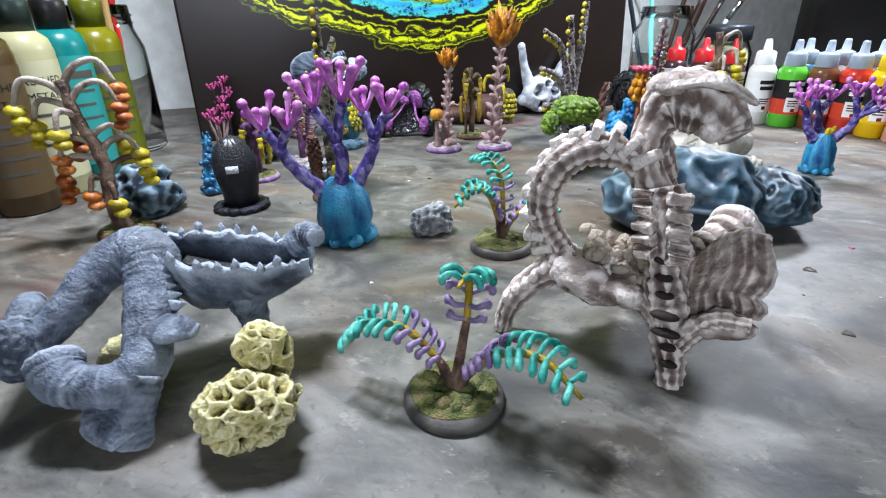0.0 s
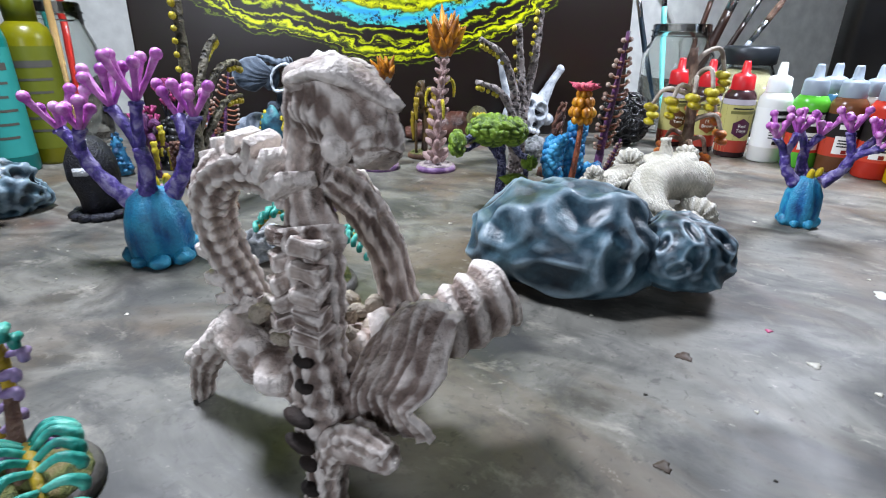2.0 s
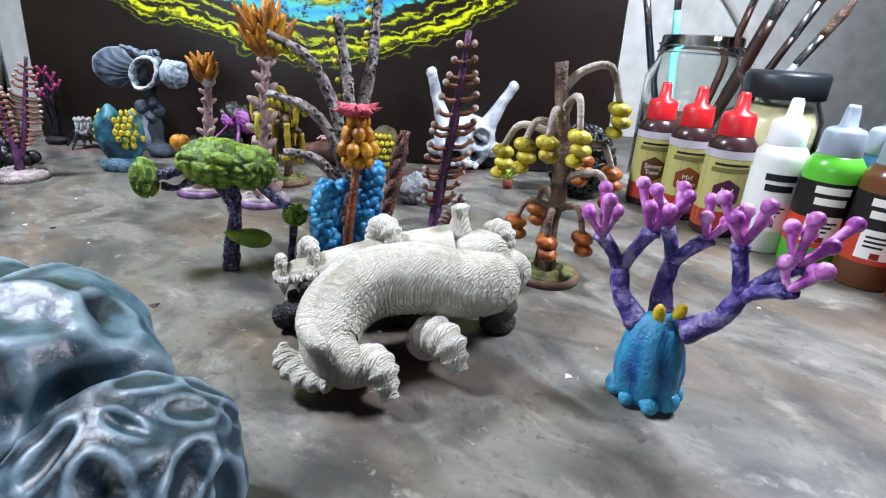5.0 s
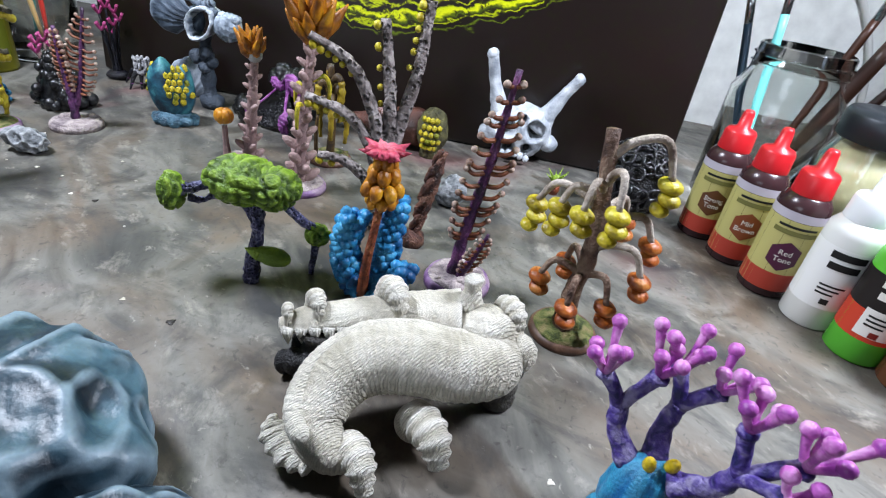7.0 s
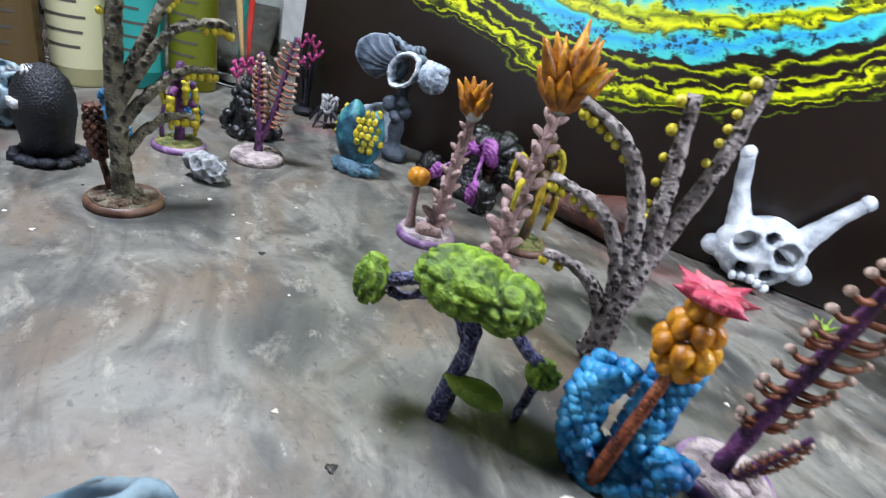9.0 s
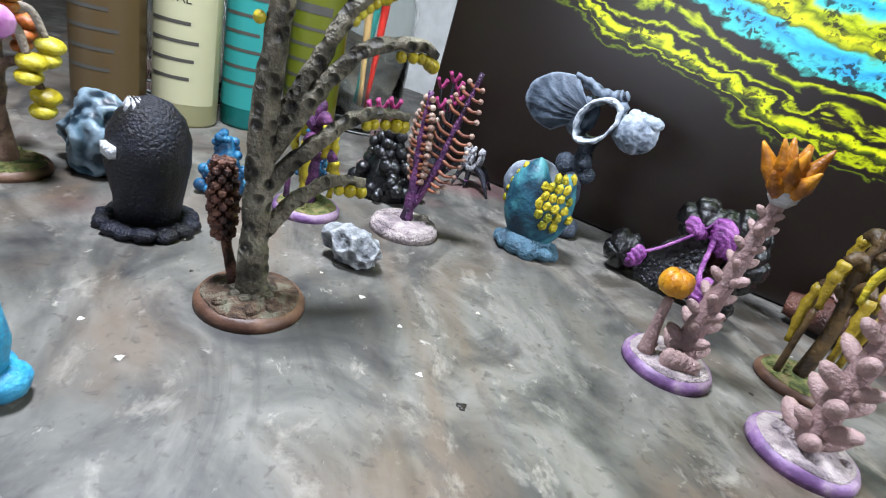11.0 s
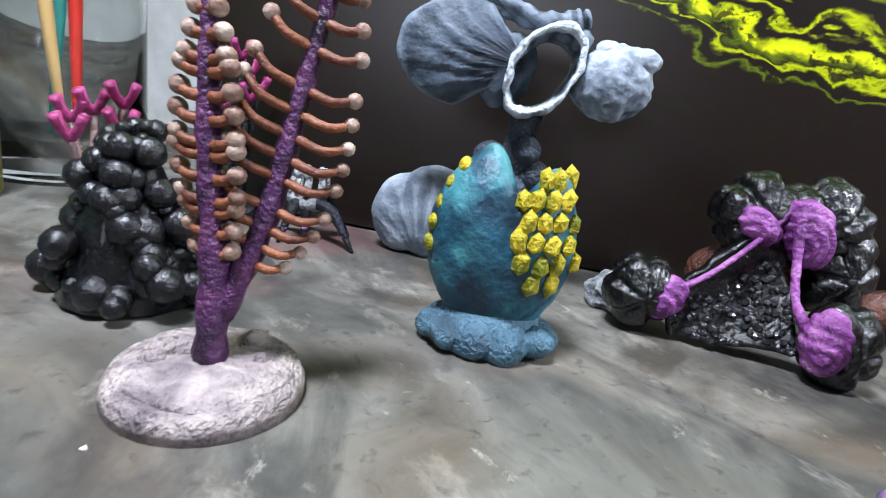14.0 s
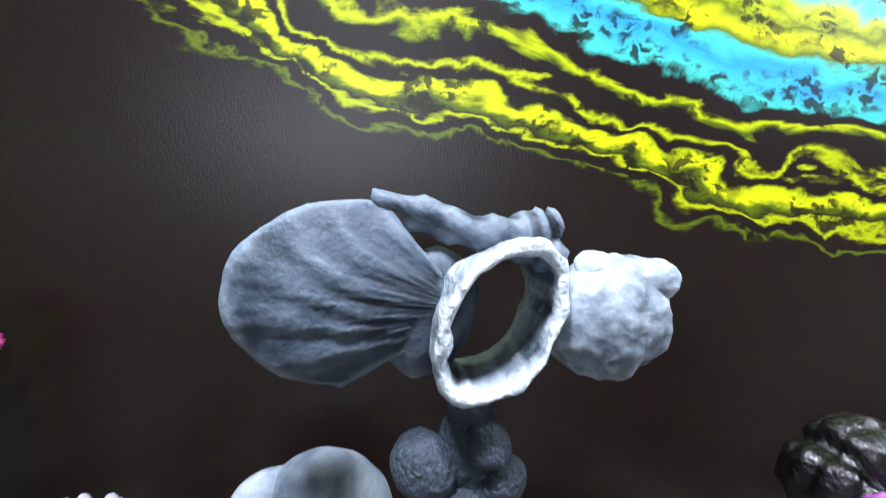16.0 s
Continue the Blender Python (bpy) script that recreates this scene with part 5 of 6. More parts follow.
def bone_model(x, y, yaw):
    ob = thing("bone_model", x, y, yaw, "tan drybrushed fossil-like model with ring, spine and horn", "model fossil")
    ridged = lambda i, c, a: 1 + 0.07 * math.sin(i * 2.1) + 0.11 * (1 - 2 * abs(math.sin(4 * a + 0.1 * i)))

    def piece(name, builder, mat=BONE, amp=0.07, freq=2.0):
        bm = B()
        builder(bm)
        roughen(bm, amp, freq, len(name))
        for v in bm.verts:
            v.co.z = max(v.co.z, 0)
        return part(name, bm, mat, ob)

    def spine(bm):
        tube(bm, [(0.0, -0.2, 0.0), (-0.2, 0.1, 1.0), (-0.55, 0.5, 2.2), (-0.85, 0.7, 3.4), (-1.0, 0.9, 4.6), (-1.4, 1.2, 5.8)], [0.42, 0.5, 0.75, 0.55, 0.6, 0.7], 36, 9, ridged)
    piece("spine", spine)
    for k in range(5):
        for side in (-1, 1):
            c = V(-1.02 - 0.07 * k + side * 0.48, 0.32 + 0.09 * k, 4.05 + 0.4 * k)

            def block(bm):
                box(bm, (-0.36, -0.32, -0.17), (0.36, 0.32, 0.17))
                bmesh.ops.bevel(bm, geom=bm.edges[:], offset=0.1, segments=2, affect="EDGES", profile=0.6)
                bmesh.ops.subdivide_edges(bm, edges=bm.edges[:], cuts=2, use_grid_fill=True)
                bmesh.ops.transform(bm, matrix=Matrix.Translation(c) @ Euler((0.3 * math.sin(k), 0.15 * side, 0.35 * side)).to_matrix().to_4x4(), verts=bm.verts[:])
            piece("vertebra", block, BONE, 0.1, 1.8)
    for pts in ([(-0.15, 0.0, 1.2), (-0.8, 0.2, 2.0), (-1.8, 0.5, 2.5), (-3.2, 0.6, 2.4)], [(-0.05, 0.0, 1.2), (0.4, 0.05, 2.0), (1.0, 0.1, 2.45), (1.9, 0.1, 2.5)]):
        piece("arch_rim", lambda bm: tube(bm, pts, [0.3, 0.34, 0.36, 0.26], 28, 8, ridged))

    # dark lumps stand in for the shade of slots; none are cut
    for k in range(7):
        wide = k in (2, 3)
        piece("dark_slot", lambda bm: ball(bm, (-0.2 - 0.13 * (k - 0.5), -0.42 + 0.12 * k - (0.22 if wide else 0), 0.9 + 0.5 * k), (0.48 if wide else 0.3, 0.2, 0.13), 2), BONEDARK, 0.02)

    def ring(bm):
        c = V(-3.4, 1.1, 4.7)
        pts = [c + V(1.95 * math.cos(a), 0.25 * math.sin(2 * a), 2.05 * math.sin(a)) for a in np.linspace(0.9, 5.2, 9)]
        tube(bm, pts, [0.4, 0.5, 0.55, 0.55, 0.5, 0.45], 36, 8, ridged)
    piece("ring", ring)
    for a in np.linspace(0.9, 4.1, 13):
        def plate(bm):
            box(bm, (-0.4, -0.45, -0.17), (0.4, 0.45, 0.17))
            bmesh.ops.bevel(bm, geom=bm.edges[:], offset=0.08, segments=2, affect="EDGES", profile=0.6)
            p = V(-3.4, 1.1, 4.7) + V(2.3 * math.cos(a), 0.05, 2.4 * math.sin(a))
            bmesh.ops.transform(bm, matrix=Matrix.Translation(p) @ Euler((0.2 * math.sin(5 * a), -a + 0.35, 0)).to_matrix().to_4x4(), verts=bm.verts[:])
        piece("plate", plate, BONE, 0.1, 1.6)

    def head(bm):
        tube(bm, [(-1.5, 1.4, 5.2), (-2.1, 1.6, 6.3), (-2.1, 1.8, 7.3), (-1.6, 1.9, 8.1), (-0.7, 1.8, 8.1), (0.1, 1.7, 7.6), (0.3, 1.6, 7.3)], [0.6, 0.5, 0.52, 0.8, 0.85, 0.62, 0.42], 36, 8, lambda i, c, a: 1 + 0.07 * math.sin(8 * a) + 0.03 * math.sin(i * 2))
        ball(bm, (-1.5, 1.9, 8.55), (0.95, 0.8, 0.42), 4)
        tube(bm, [(-1.6, 1.5, 8.6), (-0.4, 1.5, 8.75), (0.7, 1.9, 8.2)], [0.5, 0.62, 0.2], 20, 6, flat=0.35)
        ball(bm, (-0.3, 1.1, 7.5), (0.38, 0.3, 0.3), 3)
    piece("head", head)

    def left_leg(bm):
        tube(bm, [(-3.9, 1.0, 2.9), (-5.2, 0.8, 2.2), (-6.1, 0.4, 1.2), (-6.4, 0.2, 0.0)], [0.65, 0.5, 0.42, 0.3], 32, 8, ridged)
        for k in range(6):
            ball(bm, (-4.6 - 0.32 * k, 0.8 - 0.1 * k, 2.95 - 0.3 * k), (0.2, 0.45, 0.26), 2)
    piece("leg", left_leg)

    def back_leg(bm):
        tube(bm, [(-2.0, 3.0, 2.4), (-2.6, 4.2, 1.4), (-3.0, 5.0, 0.0)], [0.7, 0.55, 0.35], 14, 7, ridged)
    piece("leg", back_leg)

    def bowl(bm):
        ball(bm, (-2.3, 1.7, 2.5), (2.4, 1.9, 0.75), 5, (0, -4, 0), 0.25, 0.9, 4)
        ball(bm, (-3.4, 0.5, 2.6), (1.3, 0.7, 0.6), 4, (0, 10, 0), 0.25, 1.3, 2)
    piece("bowl", bowl, BONE, 0.12, 1.6)

    def wing(bm):
        rows = []
        for side in (0, 1):
            for i in range(21):
                u = i / 20
                line = []
                for k in range(41):
                    t = k / 40
                    flare = 2.35 * math.sin(math.pi * (0.18 + 0.5 * u)) * (1 + 0.05 * math.sin(9 * t))
                    y0 = 0.5 - 0.75 * math.sin(math.pi * t) * (0.35 + u) + 0.5 * u
                    line.append(bm.verts.new((-0.3 + u * 2.45 + 0.14 * math.sin(11 * t) * u, y0 + 0.07 * math.sin(15 * u * math.pi) + 0.22 * side + 1.1 * t, 2.0 + 0.35 * u + t * flare + 0.12 * math.sin(7 * t) * u)))
                rows.append(line)
        for a in (0, 21):
            for p, q in zip(rows[a:a + 20], rows[a + 1:a + 21]):
                for k in range(40):
                    bm.faces.new((p[k], p[k + 1], q[k + 1], q[k]))
        for k in range(40):
            for r in (0, 20):
                bm.faces.new((rows[r][k], rows[r][k + 1], rows[r + 21][k + 1], rows[r + 21][k]))
        for i in range(20):
            for k in (0, 40):
                bm.faces.new((rows[i][k], rows[i + 1][k], rows[i + 22][k], rows[i + 21][k]))
        bmesh.ops.recalc_face_normals(bm, faces=bm.faces[:])
    piece("wing", wing)
    piece("wing_keel", lambda bm: ball(bm, (1.0, 0.1, 2.2), (1.2, 0.4, 0.35), 4, (0, -12, 0), 0.2, 1, 1))

    def horn(bm):
        tube(bm, [(-0.8, 2.2, 2.9), (0.0, 3.2, 3.0), (0.6, 4.2, 3.3), (1.0, 5.2, 3.7)], [0.75, 0.8, 0.85, 0.95], 26, 10, lambda i, c, a: 1 + 0.09 * math.sin(i * 1.25 + a), True)
    piece("horn", horn)

    def arch(bm):
        tube(bm, [(-1.0, 3.6, 2.4), (-1.5, 3.7, 4.2), (-1.7, 3.0, 5.8), (-1.9, 2.0, 6.8)], [0.6, 0.5, 0.48, 0.5], 32, 8, ridged)
    piece("arch", arch, BONE, 0.1, 3.0)

    rnd = random.Random(3)
    for k in range(45):
        c, r = (rnd.uniform(-4.0, -0.8), rnd.uniform(0.6, 2.9), rnd.uniform(2.9, 3.6)), (rnd.uniform(0.15, 0.4), rnd.uniform(0.15, 0.3), rnd.uniform(0.12, 0.28))
        turn = (rnd.uniform(0, 90), 0, rnd.uniform(0, 180))
        piece("fragment", lambda bm: ball(bm, c, r, 2, turn, 0.4, 2, k), paint("brown_rubble", "#3d332c", "#6b5d50", "#8a7c6c", rough=0.7, bump=0.6, dry="#b0a392"))
    ob.scale = Vector((0.96, 0.96, 1.07)) * ob.scale.x


bone_model(18.7, 11.6, -13)


def trough(bm, pts, widths, depths, seg=14, teeth=0, tooth=0.35):
    """A hollow half pipe, open upwards, with a toothed rim."""
    line = spline(pts, 7)
    ww, dd = lerp_list(widths, len(line)), lerp_list(depths, len(line))
    outer, inner = [], []
    for i, p in enumerate(line):
        d = (line[min(i + 1, len(line) - 1)] - line[max(i - 1, 0)]).normalized()
        side = d.cross(V(0, 0, 1)).normalized()
        up = side.cross(d)
        rows = []
        for t, bag in ((1.0, outer), (0.8, inner)):
            bag.append([bm.verts.new(p + side * math.cos(a) * ww[i] * t - up * math.sin(a) * dd[i] * t + up * (0.12 * math.sin(i * 1.6) if k in (0, seg) else 0))
                        for k, a in ((k, math.pi * k / seg) for k in range(seg + 1))])
    for g in (outer, inner):
        for a, b in zip(g, g[1:]):
            for k in range(seg):
                bm.faces.new((a[k], a[k + 1], b[k + 1], b[k]))
    for i in range(len(line) - 1):
        for k in (0, seg):
            bm.faces.new((outer[i][k], outer[i + 1][k], inner[i + 1][k], inner[i][k]))
    for i in (0, len(line) - 1):
        for k in range(seg):
            bm.faces.new((outer[i][k], outer[i][k + 1], inner[i][k + 1], inner[i][k]))
    for t in range(teeth):
        i = int((len(line) - 1) * (t + 0.5) / teeth)
        for k in (0, seg):
            p = outer[i][k].co.copy()
            spike(bm, p, p + V(0, 0, tooth), tooth * 0.55, 6)


def grey_beast(x, y, yaw):
    ob = thing("grey_sea_beast", x, y, yaw, "grey scaly tentacled model beast with open toothed shell", "model creature")
    scaly = lambda i, c, a: 1 + 0.03 * math.sin(i * 2.6) + 0.03 * math.sin(11 * a + i)

    def limb(name, pts, rads, flat=1.0, seg=22):
        bm = B()
        tube(bm, pts, rads, seg, 9, scaly, flat=flat)
        roughen(bm, 0.05, 2.2, len(name))
        for v in bm.verts:
            v.co.z = max(v.co.z, 0)
        return part(name, bm, GREY, ob)

    limb("tentacle", [(-3.6, -1.0, 2.2), (-3.3, 0.2, 2.9), (-3.2, 1.5, 3.6), (-2.6, 2.4, 4.0), (-1.9, 2.4, 3.9), (-1.4, 1.8, 3.3), (-0.6, 0.5, 2.4), (0.0, -0.4, 1.9), (-0.5, -1.2, 1.6), (-1.5, -1.5, 1.65)],
         [0.45, 0.6, 0.72, 0.85, 0.9, 0.85, 0.72, 0.68, 0.66, 0.6])
    bm = B()
    tube(bm, [(-1.3, -1.5, 1.65), (-2.0, -1.5, 1.8), (-2.5, -1.2, 2.1)], [0.62, 0.72, 0.78], 24, 6, scaly, True)
    part("open_end", bm, GREY, ob)
    # near-black ball set inside the open end as its shade
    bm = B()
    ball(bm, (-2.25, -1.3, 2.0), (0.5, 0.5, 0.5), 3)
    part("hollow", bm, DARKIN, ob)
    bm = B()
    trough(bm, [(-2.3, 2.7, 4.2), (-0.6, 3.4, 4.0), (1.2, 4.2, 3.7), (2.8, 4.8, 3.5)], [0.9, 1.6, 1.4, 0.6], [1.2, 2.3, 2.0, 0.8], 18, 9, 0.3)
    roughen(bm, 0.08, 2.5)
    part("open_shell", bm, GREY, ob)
    # near-black tube laid inside the shell to darken it like shade
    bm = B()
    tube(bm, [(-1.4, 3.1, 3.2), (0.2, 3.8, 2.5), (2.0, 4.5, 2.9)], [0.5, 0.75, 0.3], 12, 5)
    part("mouth_shade", bm, DARKIN, ob)
    for k in range(8):
        p = V(-2.1, 2.1, 4.55).lerp(V(-0.4, 1.3, 2.9), k / 7)
        bm = B()
        spike(bm, p, p + V(0.6, 0.15, 0.1), 0.3, 5)
        part("tooth", bm, GREY, ob)
    bm = B()
    ball(bm, (-4.0, -1.2, 2.2), (0.85, 0.8, 1.0), 5, None, 0.1, 1.0)
    roughen(bm, 0.05, 4)
    part("knot", bm, GREY, ob)
    limb("limb", [(-4.6, -0.6, 2.4), (-5.2, 0.2, 2.6), (-5.8, 0.8, 2.4)], [0.5, 0.5, 0.4])
    limb("limb", [(-4.2, -1.0, 1.6), (-4.0, -0.6, 0.8), (-4.1, -0.4, 0.0)], [0.5, 0.4, 0.35])
    limb("limb", [(0.1, -0.6, 1.8), (0.1, -1.2, 0.9), (0.1, -1.6, 0.0)], [0.6, 0.55, 0.6])
    limb("flipper", [(-0.6, -1.4, 1.5), (-0.2, -1.8, 0.9), (0.4, -2.0, 0.5)], [0.5, 0.7, 0.35], 0.4)
    limb("limb", [(0.6, 3.6, 2.6), (1.0, 3.4, 1.3), (1.0, 3.3, 0.0)], [0.8, 0.5, 0.4])
    limb("fin", [(-0.6, 0.4, 2.6), (0.4, 0.5, 2.7), (1.1, 0.7, 2.6)], [0.6, 0.72, 0.3], 0.45)
    limb("limb", [(1.6, 5.4, 3.4), (2.2, 5.6, 3.8), (2.7, 5.4, 3.9)], [0.5, 0.55, 0.35])
    return ob


grey_beast(3.5, 6.0, 0)


def ring_shell(x, y):
    ob = thing("cream_shell", x, y, 50, "small cream ribbed ring shell beneath grey beast", "model shell")
    bm = B()
    tube(bm, [(0.75 * math.cos(a), 0.1 * a, 0.95 + 0.75 * math.sin(a)) for a in np.linspace(0, 5.6, 9)], [0.2, 0.32, 0.36, 0.3, 0.2], 12, 5, lambda i, c, a: 1 + 0.12 * math.sin(i * 2.2))
    part("shell", bm, SPONGE, ob)


ring_shell(1.9, 6.6)


def sponge(x, y, yaw):
    ob = thing("yellow_sponge", x, y, yaw, "pale yellow sponge coral full of round dark holes", "model coral")
    for c, r, s in (((0.1, 0, 1.1), (1.4, 1.15, 1.1), 1), ((0.35, 1.2, 2.1), (0.85, 0.75, 1.0), 2), ((-0.7, 0.2, 0.75), (0.95, 0.85, 0.75), 3)):
        bm = B()
        ball(bm, c, r, 6, None, 0.3, 0.9, s)
        bm.normal_update()
        mv = []
        for v in bm.verts:
            d = noise.voronoi(v.co / 0.56 + noise.noise_vector(v.co * 1.1) * 0.35 + V(s, 0, 0))[0]
            h = min(1.0, max(0.0, (d[1] - d[0] - 0.16) / 0.14))
            mv.append((v, -v.normal * 0.42 * h))
        for v, d in mv:
            v.co += d
            v.co.z = max(v.co.z, 0)
        part("lobe", bm, SPONGE, ob)


sponge(6.9, 5.6, 20)


def big_rock(x, y, yaw):
    """Two joined boulders; wide shallow hollows with pale rims are pressed into a dome that is cut back below."""
    ob = thing("large_rock", x, y, yaw, "large glossy blue-grey rock with smooth scooped hollows", "rock")
    for c, r, seed, count, size, low in (((-1.0, 0.0, 1.75), (4.1, 3.2, 2.6), 5, 16, (0.95, 1.7), 0.85), ((3.7, 0.5, 1.75), (2.0, 2.2, 1.6), 9, 20, (0.4, 0.8), 1.0)):
        rnd = random.Random(seed)
        c = Vector(c)
        dents = []
        for k in range(count):
            z = 1 - 1.25 * (k + 0.5) / count
            a = k * 2.4 + rnd.uniform(-0.25, 0.25)
            q = math.sqrt(max(0, 1 - z * z))
            dents.append((V(q * math.cos(a), q * math.sin(a), z), rnd.uniform(*size), rnd.uniform(0.6, 1.0), rnd.uniform(0, 3.1)))
        bm = B()
        ball(bm, (0, 0, 0), 1.0, 6)
        for v in bm.verts:
            n = v.co.normalized()
            p = V(n.x * r[0], n.y * r[1], n.z * r[2])
            p *= 1 + 0.16 * noise.noise(n * 1.5 + V(seed, 0, 0)) + 0.05 * noise.noise(n * 4 + V(seed, 3, 0))
            push = 0.0
            for d, w, squash, turn in dents:
                e = V((n.x - d.x) * r[0], (n.y - d.y) * r[1], (n.z - d.z) * r[2])
                u = d.orthogonal().normalized()
                t = d.cross(u)
                ang = e.dot(u) * math.cos(turn) + e.dot(t) * math.sin(turn), -e.dot(u) * math.sin(turn) + e.dot(t) * math.cos(turn)
                h = math.hypot(ang[0] / w, ang[1] / (w * squash * 0.75))
                if h < 1.35 and n.dot(d) > 0.3:
                    dip = -0.27 * w * (1 - min(1.0, h) ** 2) ** 1.5
                    rim = 0.05 * w * math.exp(-((h - 1.05) / 0.2) ** 2)
                    push += (dip if h < 1 else 0) + rim
            p += n * push
            p += c
            if p.z < low:
                k = min(1.0, (low - p.z) / 1.2)
                p.x, p.y = c.x + (p.x - c.x) * (1 - 0.3 * k * k), c.y + (p.y - c.y) * (1 - 0.3 * k * k)
            v.co = V(p.x, p.y, max(p.z, 0.0))
        part("stone", bm, ROCKB, ob)


big_rock(21.2, 26.4, 4)


def serpent(x, y, yaw):
    ob = thing("ivory_serpent", x, y, yaw, "ivory scaly model serpent with open toothed jaw and curled tail", "model creature")
    scaly = lambda i, c, a: 1 + 0.022 * math.sin(i * 2.1) + 0.018 * math.sin(16 * a)
    comb = lambda i, c, a: 1 + 0.13 * math.sin(i * 1.7)
    snout, hinge = V(-3.7, -2.1, 1.75), V(0.1, 3.0, 2.75)
    ahead = (hinge - snout).normalized()
    out = V(ahead.y, -ahead.x, 0).normalized()

    def jaw(t, off=0.0, up=0.0):
        return snout.lerp(hinge, t) + out * off + V(0, 0, up)

    bm = B()
    tube(bm, [jaw(0, 0.1, -0.05), jaw(0.12), jaw(0.4, -0.1, 0.1), jaw(0.7, -0.1, 0.15), jaw(1.0)], [0.3, 0.62, 0.72, 0.85, 1.1], 24, 10, scaly, flat=0.62)
    part("upper_jaw", bm, WHITE, ob)
    for k in range(11):
        bm = B()
        p = jaw(0.06 + 0.075 * k, 0.5 + 0.02 * k, -0.05)
        spike(bm, p + V(0, 0, 0.15), p + out * 0.12 + V(0, 0, -0.5), 0.3, 4)
        part("tooth", bm, WHITE, ob)
    # near-black tubes fill the gap under the jaw as its shade
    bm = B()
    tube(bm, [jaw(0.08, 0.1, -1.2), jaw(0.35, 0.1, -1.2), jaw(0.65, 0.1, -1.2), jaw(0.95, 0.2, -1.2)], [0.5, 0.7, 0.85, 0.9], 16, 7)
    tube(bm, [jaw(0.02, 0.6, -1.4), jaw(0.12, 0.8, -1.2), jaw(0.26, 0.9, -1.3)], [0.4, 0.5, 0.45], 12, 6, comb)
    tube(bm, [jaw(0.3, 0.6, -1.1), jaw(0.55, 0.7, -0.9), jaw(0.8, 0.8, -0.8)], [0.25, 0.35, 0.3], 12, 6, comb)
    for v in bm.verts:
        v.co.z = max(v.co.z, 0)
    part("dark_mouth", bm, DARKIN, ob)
    back = [(1.3, 3.7, 2.2), (2.1, 2.8, 2.0), (1.7, 1.5, 2.2), (0.9, 0.3, 2.5), (0.1, -0.9, 2.35), (0.0, -2.1, 1.85), (0.6, -3.0, 1.3), (1.5, -3.0, 0.95), (2.1, -2.4, 0.8)]
    bm = B()
    tube(bm, back, [0.8, 1.1, 1.15, 1.15, 1.1, 1.0, 0.85, 0.65, 0.3], 40, 14, scaly)
    part("body", bm, WHITE, ob)
    line = spline(back, 7)[13:47]
    for a, c in zip(line, line[1:]):
        d = (c - a).normalized()
        side = V(d.y, -d.x, 0) * (1 if V(d.y, -d.x, 0).dot(a - V(2.0, -1.0, 0)) > 0 else -1)
        bm = B()
        ball(bm, a + side * 0.72 + V(0, 0, 0.72), (0.36, 0.3, 0.26), 3, (0, 0, math.degrees(math.atan2(d.y, d.x))))
        part("crest_scale", bm, WHITE, ob)
    bm = B()
    tube(bm, [(1.3, -3.4, 0.6), (0.6, -3.8, 0.65), (-0.1, -4.0, 0.95), (-0.4, -3.9, 1.3)], [0.5, 0.62, 0.5, 0.1], 18, 8, comb, flat=0.5)
    part("tail_fin", bm, WHITE, ob)
    bm = B()
    ball(bm, (1.2, 3.3, 2.3), (1.3, 1.2, 1.2), 5, None, 0.12, 1.0, 5)
    ball(bm, (2.4, 3.9, 2.2), (0.6, 0.6, 0.7), 4)
    tube(bm, [(0.3, 3.2, 3.1), (0.2, 3.3, 3.8), (0.15, 3.3, 4.2)], [0.5, 0.3, 0.36], 14, 6)
    roughen(bm, 0.06, 2.5)
    part("head", bm, WHITE, ob)
    for q, r in ((jaw(0.2, -0.2, 0.65), 0.38), (jaw(0.62, -0.2, 0.85), 0.55), (jaw(0.05, 0.0, 0.4), 0.24), (V(1.4, 4.2, 3.2), 0.5), (V(2.1, -2.5, 0.95), 0.62), (V(2.5, -0.2, 1.0), 0.75)):
        bm = B()
        tube(bm, [q + V(-r, 0, -0.5), q + V(-r * 0.5, 0, 0.1), q + V(r * 0.6, -0.1, 0.15), q + V(r * 1.3, -0.2, -0.5)], [r * 0.7, r * 0.8, r * 0.75, r * 0.4], 18, 9, comb)
        for v in bm.verts:
            v.co.z = max(v.co.z, 0)
        part("ribbed_horn", bm, WHITE, ob)
    for px, py in ((2.2, 3.4), (-0.6, 1.4), (-2.6, -1.1)):
        bm = B()
        tube(bm, [(px, py, 1.7), (px + 0.1, py - 0.1, 0.9), (px, py, 0.0)], [0.7, 0.6, 0.65], 14, 5, comb)
        part("leg", bm, paint("grey_under", "#2c2a27", "#4f4b44", rough=0.6, bump=0.6), ob)


serpent(22.7, 36.1, 0)


def bubble_rock(x, y, r, h, label, mat=BLACK, seed=1, name="bubble_rock", n=120):
    ob = thing(name, x, y, 40, label, "model coral", "bubbly corals")
    bm = B()
    rnd = random.Random(seed)
    for k in range(n):
        t = rnd.random() ** 1.3
        a = rnd.uniform(0, 6.28)
        rr = r * (1 - 0.75 * t) * rnd.uniform(0.6, 1)
        s = rnd.uniform(0.16, 0.42) * (1 - 0.4 * t) * r / 1.5
        bb = B()
        ball(bb, (rr * math.cos(a), rr * math.sin(a), s * 0.8 + t * h), s, 2)
        part("bubble", bb, mat, ob)
    tube(bm, [(0, 0, 0.1), (0, 0, h * 0.5), (0, 0, h * 0.95)], [r * 0.8, r * 0.55, r * 0.2], 14, 4)
    part("core", bm, mat, ob)


